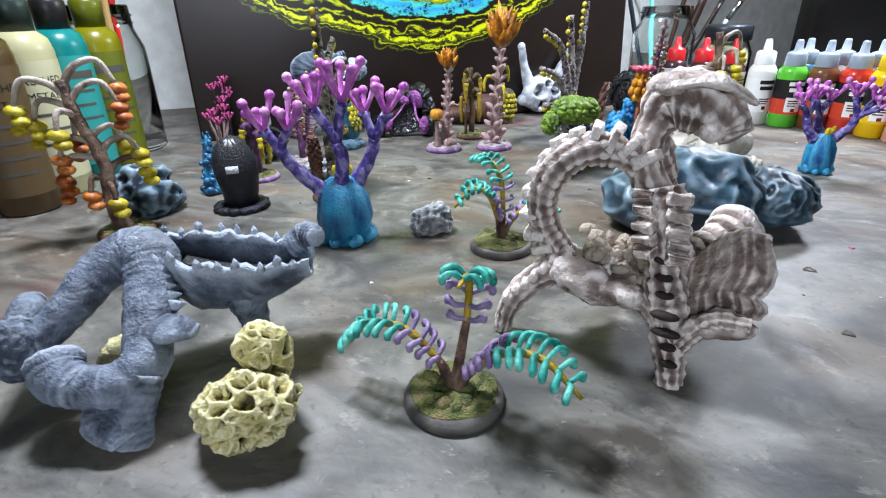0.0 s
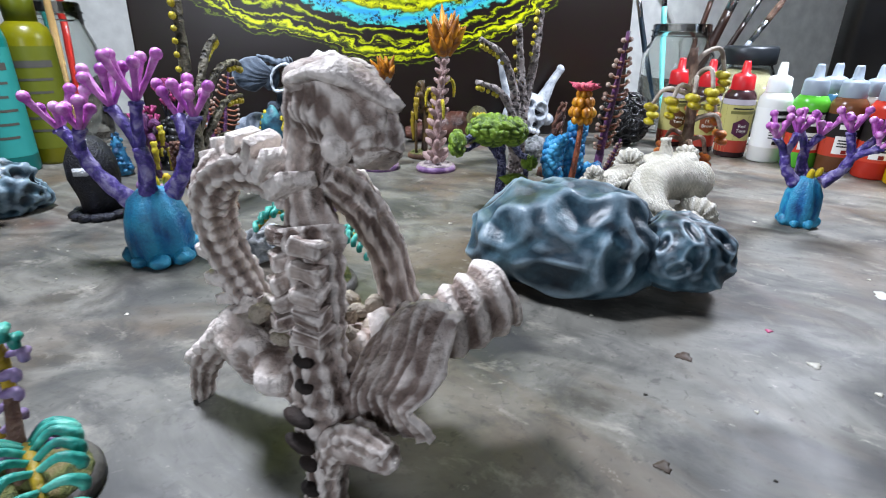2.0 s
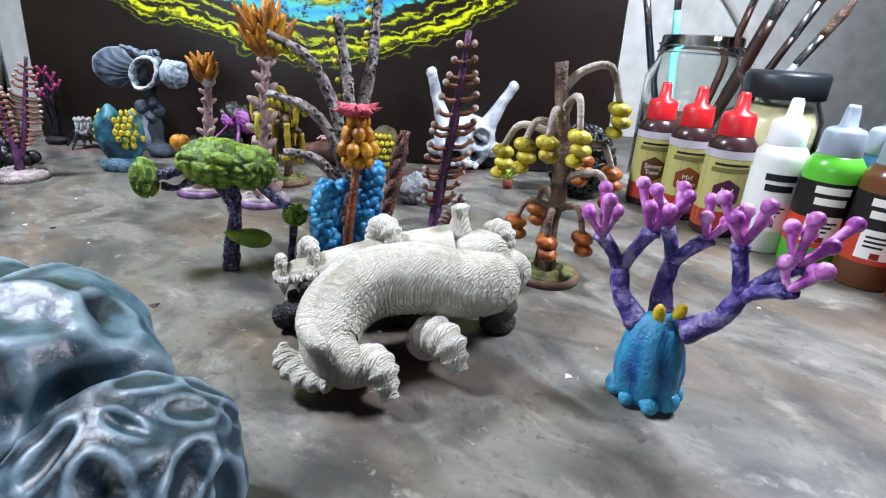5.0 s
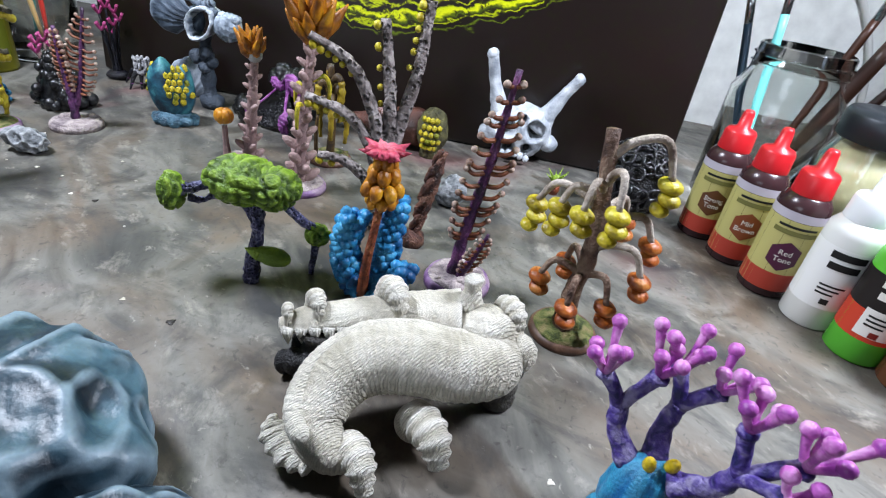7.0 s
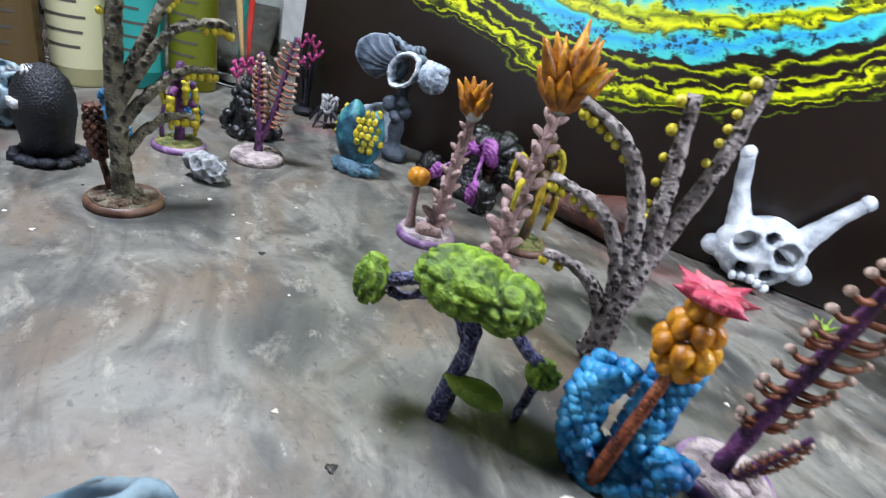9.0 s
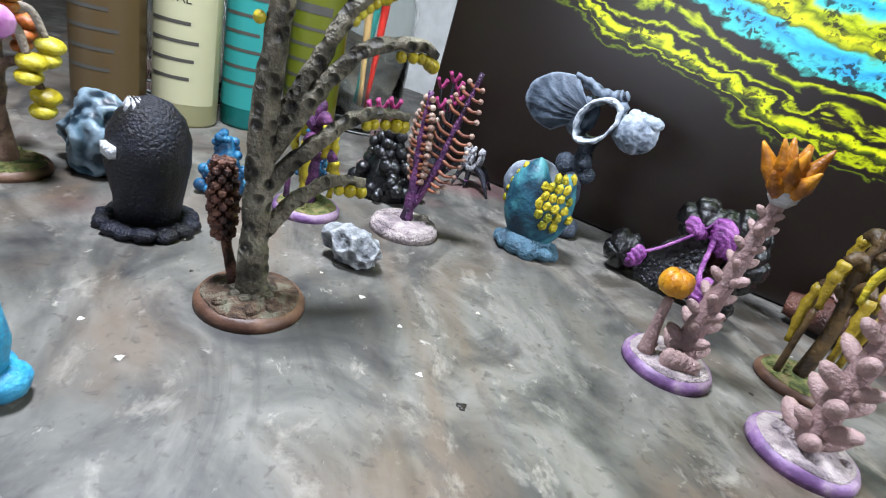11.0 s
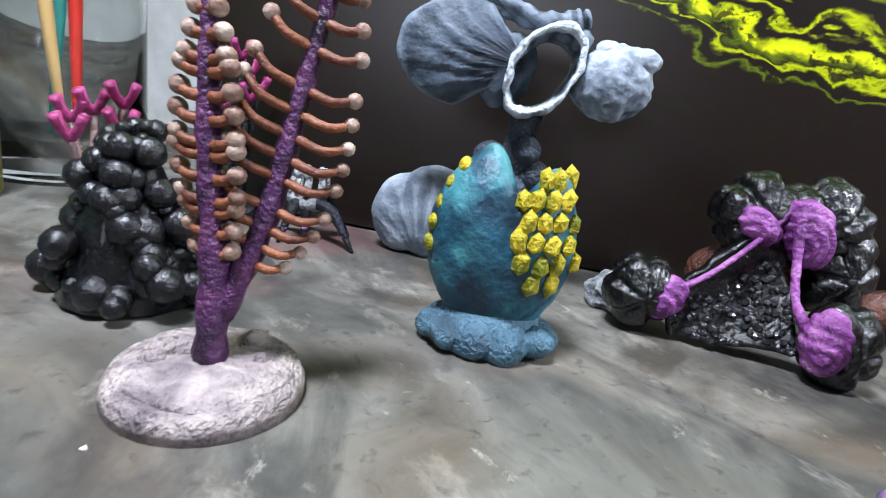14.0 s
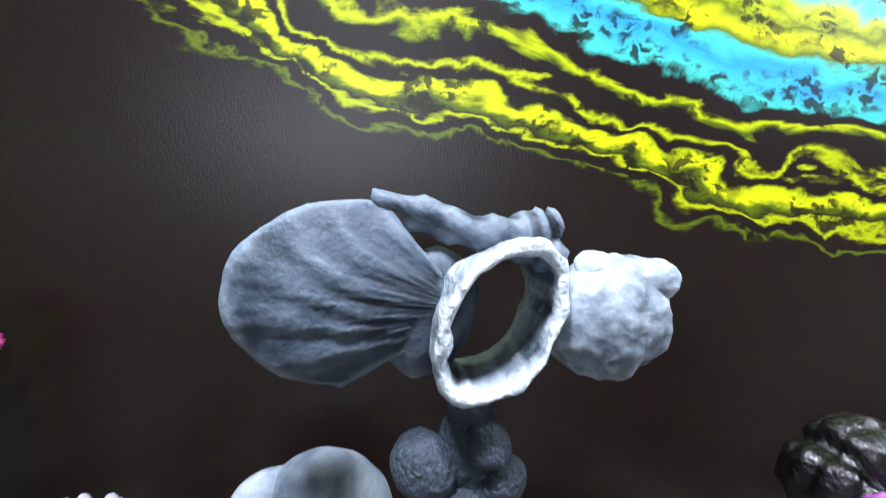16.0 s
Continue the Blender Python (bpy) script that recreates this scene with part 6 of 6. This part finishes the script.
bubble_rock(-11.7, 32.2, 1.8, 3.6, "glossy black bubbly coral mound", BLACK, 2)
bubble_rock(-13.2, 28.6, 0.9, 3.0, "blue bubbly coral cluster", REEF, 5, "blue_coral", 60)
bubble_rock(-9.6, 24.6, 1.1, 2.6, "blue-grey bubbly coral beside the dark rock", REEF, 8, "blue_coral", 60)


def spider(x, y, yaw):
    ob = thing("spiky_walker", x, y, yaw, "small black spidery model with pink studs and spikes", "model creature")
    bm = B()
    ball(bm, (0, 0, 1.3), (0.7, 0.55, 0.35), 3, None, 0.2, 2)
    for k in range(9):
        a = k * 2.4
        p = V(0.55 * math.cos(a), 0.4 * math.sin(a), 1.5)
        tube(bm, [p, p + V(0.05, 0, 0.4), p + V(0.1 * math.cos(a), 0, 0.8)], [0.12, 0.13, 0.05], 7, 3)
        ball(bm, p + V(0, 0, 0.75), (0.15, 0.15, 0.2), 2)
    part("body", bm, paint("black_white_dry", "#151517", "#2b2b30", rough=0.5, dry="#b8b8bc", bump=0.5), ob)
    for a, L in ((-0.5, 2.1), (0.6, 1.6), (1.9, 1.5), (2.9, 1.9), (4.2, 1.2), (-1.4, 0.6)):
        d = V(math.cos(a), math.sin(a), 0)
        bm = B()
        tube(bm, [d * 0.3 + V(0, 0, 1.3), d * L * 0.55 + V(0, 0, 1.1), d * L], [0.2, 0.2, 0.06], 8, 5)
        leg = part("leg", bm, STONE, ob)
        for k in range(3):
            bm = B()
            ball(bm, d * L * (0.45 + 0.18 * k) + V(0, 0, 1.2 - 0.36 * k), (0.12, 0.12, 0.1), 2)
            part("stud", bm, MAG, leg, "pink stud")


spider(-14.9, 38.2, 45)


def sprig(x, y, h, label, tip, stem, seed, n=7, name="coral_sprig"):
    ob = thing(name, x, y, 30, label, "model plant", "small coral sprigs")
    rnd = random.Random(seed)
    bm = B()
    ball(bm, (0, 0, 0.3), (0.9, 0.8, 0.4), 3, None, 0.3, 1.5, seed)
    part("foot", bm, stem, ob)
    ends = []
    for k in range(n):
        a = k * 2.4
        bm = B()
        e = V(0.9 * math.cos(a) * rnd.uniform(0.3, 1), 0.9 * math.sin(a) * rnd.uniform(0.3, 1), h * rnd.uniform(0.5, 0.92))
        tube(bm, [(0.2 * math.cos(a), 0.2 * math.sin(a), 0.3), e * 0.55 + V(0, 0, 0.1), e], [0.15, 0.11, 0.09], 8, 5, lambda i, c, t: 1 + 0.2 * math.sin(i * 2))
        ends.append(e)
        part("stem", bm, stem, ob)
    for e in ends:
        bm = B()
        for j in range(4):
            t = j * 1.57
            tube(bm, [e, e + V(0.25 * math.cos(t), 0.25 * math.sin(t), 0.25), e + V(0.42 * math.cos(t), 0.42 * math.sin(t), 0.55)], [0.12, 0.1, 0.12], 7, 3)
        part("tip", bm, tip, ob)


MAGT = paint("deep_pink_tip", "#7d2350", "#b04a80", rough=0.45)
sprig(-17.9, 37.0, 6.4, "dark coral sprig with deep pink branching tips", MAGT, STONE, 3)
sprig(-14.8, 32.2, 4.6, "grey coral sprig with pink tips near the paint bottles", MAGT, MAUVE, 6, 5)


# ---- bottles, jars and brushes
def bottle_profile(r, h):
    return [(r * 0.9, 0.0), (r, 0.12), (r, h * 0.62), (r * 0.97, h * 0.66), (r * 0.8, h * 0.70), (r * 0.66, h * 0.72)]


def wrap(bm, r, z0, z1, a0, a1, seg=14):
    """A curved label patch on a bottle; angles in degrees, 270 faces the front."""
    rows = [[bm.verts.new((r * math.cos(radians(a)), r * math.sin(radians(a)), z)) for a in np.linspace(a0, a1, seg + 1)] for z in (z0, z1)]
    for k in range(seg):
        bm.faces.new((rows[0][k], rows[0][k + 1], rows[1][k + 1], rows[1][k]))


def hexagon(bm, r, z, s, a=270):
    """A six-sided mark bent round a bottle, in level strips."""
    rows = []
    for k in range(13):
        h = -1 + k / 6
        half = s * (0.866 if abs(h) <= 0.5 else 0.866 * (1 - abs(h)) / 0.5 + 0.004)
        rows.append([bm.verts.new((r * math.cos(radians(a) + u * half / r), r * math.sin(radians(a) + u * half / r), z + h * s)) for u in np.linspace(-1, 1, 9)])
    for p, q in zip(rows, rows[1:]):
        for k in range(8):
            bm.faces.new((p[k], p[k + 1], q[k + 1], q[k]))


def lettering(text, r, z, size, mat, parent, a=270):
    """Raised print bent round a bottle."""
    cu = bpy.data.curves.new("print", "FONT")
    cu.body, cu.size, cu.align_x, cu.align_y = text, size, "CENTER", "CENTER"
    cu.resolution_u = 2
    tmp = new("print", cu)
    me = bpy.data.meshes.new_from_object(tmp.evaluated_get(bpy.context.evaluated_depsgraph_get()))
    bpy.data.objects.remove(tmp)
    for v in me.vertices:
        ang = radians(a) + v.co.x / r
        v.co = (r * math.cos(ang), r * math.sin(ang), z + v.co.y)
    me.materials.append(mat)
    ob = new("print", me)
    ob.parent = parent
    return ob


INKW, INKB = plain("print_white", "#e9e6de", 0.5), plain("print_black", "#1a1a1a", 0.5)


def dropper(x, y, yaw, cap, bands, label, cap_label, r=1.25, h=8.0, liquid="#555555"):
    """bands: (z0, z1, colour) shares of the label round the body."""
    ob = thing("paint_bottle", x, y, yaw, label, "paint bottle", "dropper paint bottles")
    bm = B()
    lathe(bm, bottle_profile(r, h), 32)
    part("body", bm, plain("plastic_" + liquid[1:], liquid, 0.25), ob)
    bm = B()
    lathe(bm, [(r * 0.72, h * 0.70), (r * 0.74, h * 0.72), (r * 0.70, h * 0.84), (r * 0.62, h * 0.86), (r * 0.30, h * 0.88), (r * 0.24, h * 0.98), (r * 0.18, h)], 40, wob=lambda i, a: 1 + (0.02 * math.sin(20 * a) if i in (1, 2) else 0))
    part("cap", bm, plain("cap_" + cap[1:], cap, 0.35), ob, cap_label)
    for k, (z0, z1, col, a0, a1) in enumerate(bands):
        bm = B()
        wrap(bm, r + 0.01 + 0.006 * k, z0 * h, z1 * h, a0, a1, 24)
        part("label_band", bm, plain("label_" + col[1:], col, 0.45), ob)
    return ob


def quickshade(x, y, yaw, hexcol, name):
    ob = dropper(x, y, yaw, "#c2262c", [(0.06, 0.56, "#b5ad6c", 90, 449), (0.06, 0.19, "#a13a2c", 100, 440)], "dropper bottle with ribbed red cap and olive hexagon label", "ribbed red cap", liquid="#3c2a2c")
    bm = B()
    lathe(bm, [(1.266, 4.5), (1.266, 4.95)], 32, cap=False)
    part("clear_shoulder", bm, plain("cloudy_plastic", "#b9b3bd", 0.3), ob)
    bm = B()
    hexagon(bm, 1.285, 2.55, 0.85)
    part("hexagon_mark", bm, plain("hex_" + hexcol[1:], hexcol, 0.4), ob)
    bm = B()
    wrap(bm, 1.285, 3.75, 4.0, 222, 318)
    part("print_bar", bm, plain("olive_print", "#6c6a3a", 0.5), ob)
    bm = B()
    wrap(bm, 1.285, 4.12, 4.25, 228, 312)
    part("print_bar", bm, INKB, ob)
    for k, word in enumerate(name.split()):
        lettering(word, 1.30, 2.75 - 0.4 * k, 0.42, INKW, ob)


quickshade(22.0, 61.0, 25, "#5c3a22", "Strong Tone")
quickshade(24.6, 59.7, 25, "#7c4226", "Mid Brown")
quickshade(27.2, 58.2, 25, "#4a1c38", "Red Tone")


def colour_bottle(x, y, yaw, cap, body, band, plate, label):
    ob = dropper(x, y, yaw, cap, [(0.16, 0.34, band, 90, 449), (0.34, 0.56, "#1f1a1a" if band != "#e8e8e6" else "#e8e8e6", 90, 449), (0.19, 0.36, plate, 235, 305)], label, "ribbed dropper cap", liquid=body)
    ink = INKB if band == "#e8e8e6" else INKW
    bm = B()
    wrap(bm, 1.285, 3.95, 4.3, 236, 304)
    part("print_bar", bm, ink, ob)
    bm = B()
    wrap(bm, 1.285, 3.4, 3.75, 240, 300)
    part("print_bar", bm, ink, ob)
    for k in range(3):
        bm = B()
        wrap(bm, 1.285, 2.5 - 0.22 * k, 2.6 - 0.22 * k, 245, 295 - 8 * k)
        part("print_bar", bm, INKB, ob)
    bm = B()
    wrap(bm, 1.285, 1.55, 1.85, 262, 278)
    part("maker_mark", bm, INKB if band == "#e8e8e6" else plain("mark_red", "#7d1f1a"), ob)
    return ob


colour_bottle(29.8, 57.4, 22, "#e6e8ea", "#e4e4e0", "#e8e8e6", "#e8e8e6", "white dropper bottle with white cap and black print")
colour_bottle(32.2, 56.5, 18, "#8c97a3", "#5cb83c", "#c4402c", "#e9e7e2", "dropper bottle of bright green paint, grey cap, red label")
colour_bottle(34.6, 55.9, 10, "#8c97a3", "#6b4630", "#b5402e", "#e9e7e2", "dropper bottle of brown paint, grey cap, red label")
colour_bottle(36.9, 54.8, 2, "#8c97a3", "#c0392c", "#c4402c", "#e9e7e2", "dropper bottle of red paint, grey cap, red label")
colour_bottle(38.6, 53.1, -8, "#d8b21c", "#e0b416", "#e0b416", "#e9e7e2", "dropper bottle of yellow paint with white label")
colour_bottle(40.0, 51.0, -16, "#8c97a3", "#d9a08a", "#c4402c", "#e9e7e2", "dropper bottle of flesh-coloured paint, grey cap")
for bx, by, bc in ((33.8, 59.0, "#3d6a8c"), (36.6, 58.2, "#a8a49c"), (39.0, 56.6, "#8c8c90"), (41.2, 54.4, "#b0563c")):
    colour_bottle(bx, by, 5, "#8c97a3", bc, "#9a3428", "#e9e7e2", "grey-capped dropper bottle standing in the back row")

GLASS = plain("clear_glass", "#f2f6f4", 0.03, 0, 1.0, 1.45)


def glass_jar(x, y, r, h, label, lid=None, fill=None, brushes=0, seed=1):
    ob = thing("glass_jar", x, y, 0, label, "jar", "glass jars")
    bm = B()
    lathe(bm, [(0.02, 0.0), (r * 0.95, 0.0), (r, 0.3), (r, h * 0.72), (r * 0.82, h * 0.84), (r * 0.80, h * 0.99), (r * 0.76, h), (r * 0.74, h * 0.84), (r * 0.92, h * 0.7), (r * 0.92, 0.5), (0.02, 0.35)], 40, cap=False)
    for z in (0.88, 0.93):
        tube(bm, [(r * 0.83 * math.cos(a), r * 0.83 * math.sin(a), h * z + 0.1 * math.sin(a * 0.5)) for a in np.linspace(0, 6.28, 24)], [0.09], 6, 1)
    g = part("glass", bm, GLASS, ob)
    g.visible_shadow = False
    if fill:
        bm = B()
        lathe(bm, [(r * 0.9, 0.5), (r * 0.9, h * 0.66), (r * 0.7, h * 0.8)], 32)
        part("contents", bm, paint("murky_contents", fill, "#a09a7a", scale=0.4, rough=0.3, bump=0.1), ob)
    if lid:
        bm = B()
        lathe(bm, [(r * 0.86, h * 0.86), (r * 0.9, h * 0.87), (r * 0.9, h * 1.02), (r * 0.84, h * 1.05), (r * 0.1, h * 1.05)], 60, wob=lambda i, a: 1 + (0.012 * math.sin(30 * a) if i in (1, 2) else 0))
        part("lid", bm, plain("lid_dark", lid, 0.4, 0.3), ob, "dark ribbed lid")
    return ob


def brush(x, y, z, tip, colour, length, label, fat=0.28):
    """A paint brush leaning in a jar, bristles up."""
    ob = thing("paint_brush", x, y, 0, label, "brush", "paint brushes", z=z)
    d = Vector(tip).normalized()
    bm = B()
    tube(bm, [(0, 0, 0), d * length * 0.4, d * length * 0.68], [fat * 0.5, fat, fat * 0.9], 10, 4)
    part("handle", bm, plain("handle_" + colour[1:], colour, 0.35), ob)
    bm = B()
    tube(bm, [d * length * 0.68, d * length * 0.82], [fat * 0.9, fat], 10, 2)
    part("ferrule", bm, plain("ferrule", "#b0b2b4", 0.25, 1.0), ob)
    bm = B()
    tube(bm, [d * length * 0.82, d * length * 0.92, d * length], [fat, fat * 1.1, 0.06], 10, 4)
    part("bristles", bm, BARK, ob)


glass_jar(21.0, 69.5, 3.6, 11.0, "clear glass jar holding paint brushes")
for bx, by, tip, col, ln in ((19.8, 69.5, (-0.28, 0.0, 1), "#20303c", 17), (20.4, 68.8, (-0.12, 0, 1), "#6fc4c0", 18), (21.5, 70.0, (0.3, 0, 1), "#2a1c16", 18), (22.2, 69.4, (0.42, 0.05, 1), "#241a16", 17), (22.6, 68.6, (0.55, 0, 1), "#7c8288", 15), (20.9, 70.5, (0.18, 0.1, 1), "#3a241a", 19)):
    brush(bx, by, 0.5, tip, col, ln, "paint brush standing in a glass jar", 0.3 if col != "#2a1c16" else 0.5)
glass_jar(27.6, 66.4, 2.7, 8.6, "glass jar of murky liquid with dark ribbed lid", "#2b2f33", "#8a8464")


def cable():
    ob = thing("white_cable", 0, 0, 0, "white cable running down the wall behind the jars", "cable")
    bm = B()
    tube(bm, [along(40, 19, 9), along(48, 21.5, 16.5), along(56, 21.6, 18.5), along(64, 21.6, 17), along(70, 21.6, 10), along(73, 21.6, 0.3)], [0.3], 10, 10)
    part("wire", bm, plain("white_plastic", "#dcdcd8", 0.4), ob)


cable()


def craft_bottle(x, y, yaw, body, labelcol, cap, label, words="", r=1.7, h=12.5):
    ob = thing("craft_paint_bottle", x, y, yaw, label, "paint bottle", "craft paint bottles")
    bm = B()
    lathe(bm, [(r * 0.94, 0), (r, 0.2), (r, h * 0.74), (r * 0.9, h * 0.8), (r * 0.55, h * 0.84)], 32)
    part("body", bm, plain("craft_" + body[1:], body, 0.3), ob)
    bm = B()
    lathe(bm, [(r * 0.6, h * 0.83), (r * 0.62, h * 0.97), (r * 0.5, h)], 32)
    part("cap", bm, plain("craftcap_" + cap[1:], cap, 0.35), ob)
    bm = B()
    wrap(bm, r + 0.015, h * 0.1, h * 0.7, 190, 350, 24)
    part("label", bm, plain("craftlabel_" + labelcol[1:], labelcol, 0.5), ob)
    for k in range(6):
        bm = B()
        z = h * (0.58 - 0.075 * k)
        if k < 2 and words:
            lettering(words.split()[k], r + 0.03, z + 0.3, 0.62, INKB, ob)
            continue
        wrap(bm, r + 0.03, z, z + (0.5 if k == 0 else 0.18), 225, 315 - 7 * (k % 3))
        part("print_bar", bm, plain("craft_print", "#4c4a44", 0.5), ob)
    return ob


craft_bottle(-19.0, 18.6, 70, "#463620", "#55452c", "#1f1f1f", "craft paint bottle of metallic brown with tan label", "BRUSHED METAL")
craft_bottle(-20.2, 22.1, 68, "#a8a47c", "#b9b692", "#26302c", "craft paint bottle of pale gold with cream label", "BRUSHED METAL")
craft_bottle(-21.4, 25.6, 64, "#12706c", "#2f8c86", "#222222", "craft paint bottle of teal with pale label")
craft_bottle(-22.2, 29.2, 60, "#6f6c10", "#5c6218", "#565c14", "craft paint bottle of yellow-green with green label")
glass_jar(-26.6, 22.0, 3.6, 13.0, "glass jar crowded with paint brushes beside the craft bottles")
for bx, by, tip, col, ln in ((-26.9, 21.4, (-0.2, 0.1, 1), "#1c1c1e", 20), (-26.1, 22.2, (0.15, 0.2, 1), "#c8a030", 21), (-27.1, 22.6, (0.05, -0.2, 1), "#2a2422", 20)):
    brush(bx, by, 0.6, tip, col, ln, "paint brush standing in a glass jar")
glass_jar(-25.8, 33.2, 3.0, 12.0, "glass jar with coloured brush handles by the canvas")
for bx, by, tip, col, ln in ((-26.1, 32.8, (-0.1, 0.1, 1), "#2c7a70", 20), (-25.5, 33.6, (0.1, 0.0, 1), "#a82c24", 19), (-25.7, 33.2, (0.2, -0.1, 1), "#c8a46c", 20)):
    brush(bx, by, 0.6, tip, col, ln, "paint brush standing in a glass jar")


def dark_cabinet():
    ob = thing("black_screen", 36.0, 65.5, 37.5, "black flat screen edge standing behind the bottles", "screen")
    bm = B()
    box(bm, (0, 0, 0.0), (40, 3, 45))
    bmesh.ops.bevel(bm, geom=bm.edges[:], offset=0.4, segments=2, affect="EDGES")
    part("casing", bm, plain("black_casing", "#0b0b0d", 0.45), ob)


dark_cabinet()


# ---- flecks of dried paint on the table
def fleck(x, y, r, colour, label, seed):
    ob = thing("paint_fleck", x, y, seed * 40, label, "paint fleck", "dried paint flecks")
    bm = B()
    lathe(bm, [(r, 0.002), (r * 0.9, 0.03), (r * 0.3, 0.04)], 18, wob=lambda i, a: 1 + 0.25 * math.sin(3 * a + seed) + 0.15 * math.sin(7 * a))
    part("blot", bm, plain("fleck_" + colour[1:], colour, 0.5), ob)


rnd = random.Random(11)
for fx, fy, fr, fc in ((32.8, 30.5, 0.42, "#c9c8c0"), (29.4, 23.3, 0.2, "#b8b4a8"), (28.4, 38.6, 0.12, "#d8d2c4"), (3.8, 31.0, 0.14, "#2a2622"), (15.1, 31.3, 0.16, "#2e2b28"), (25.5, 21.9, 0.26, "#4a3d34"), (25.3, 16.4, 0.2, "#4a4038"), (34.0, 29.1, 0.32, "#b6cc20"), (28.2, 25.1, 0.12, "#b04a70")):
    fleck(fx, fy, fr, fc, "small blot of dried paint on the table", fx)
for k in range(40):
    fleck(rnd.uniform(-8, 38), rnd.uniform(5, 50), rnd.uniform(0.04, 0.11), rnd.choice(("#cfcabc", "#dcd8cc", "#3a3632", "#b9b2a2")), "tiny crumb of dried paint on the table", k)
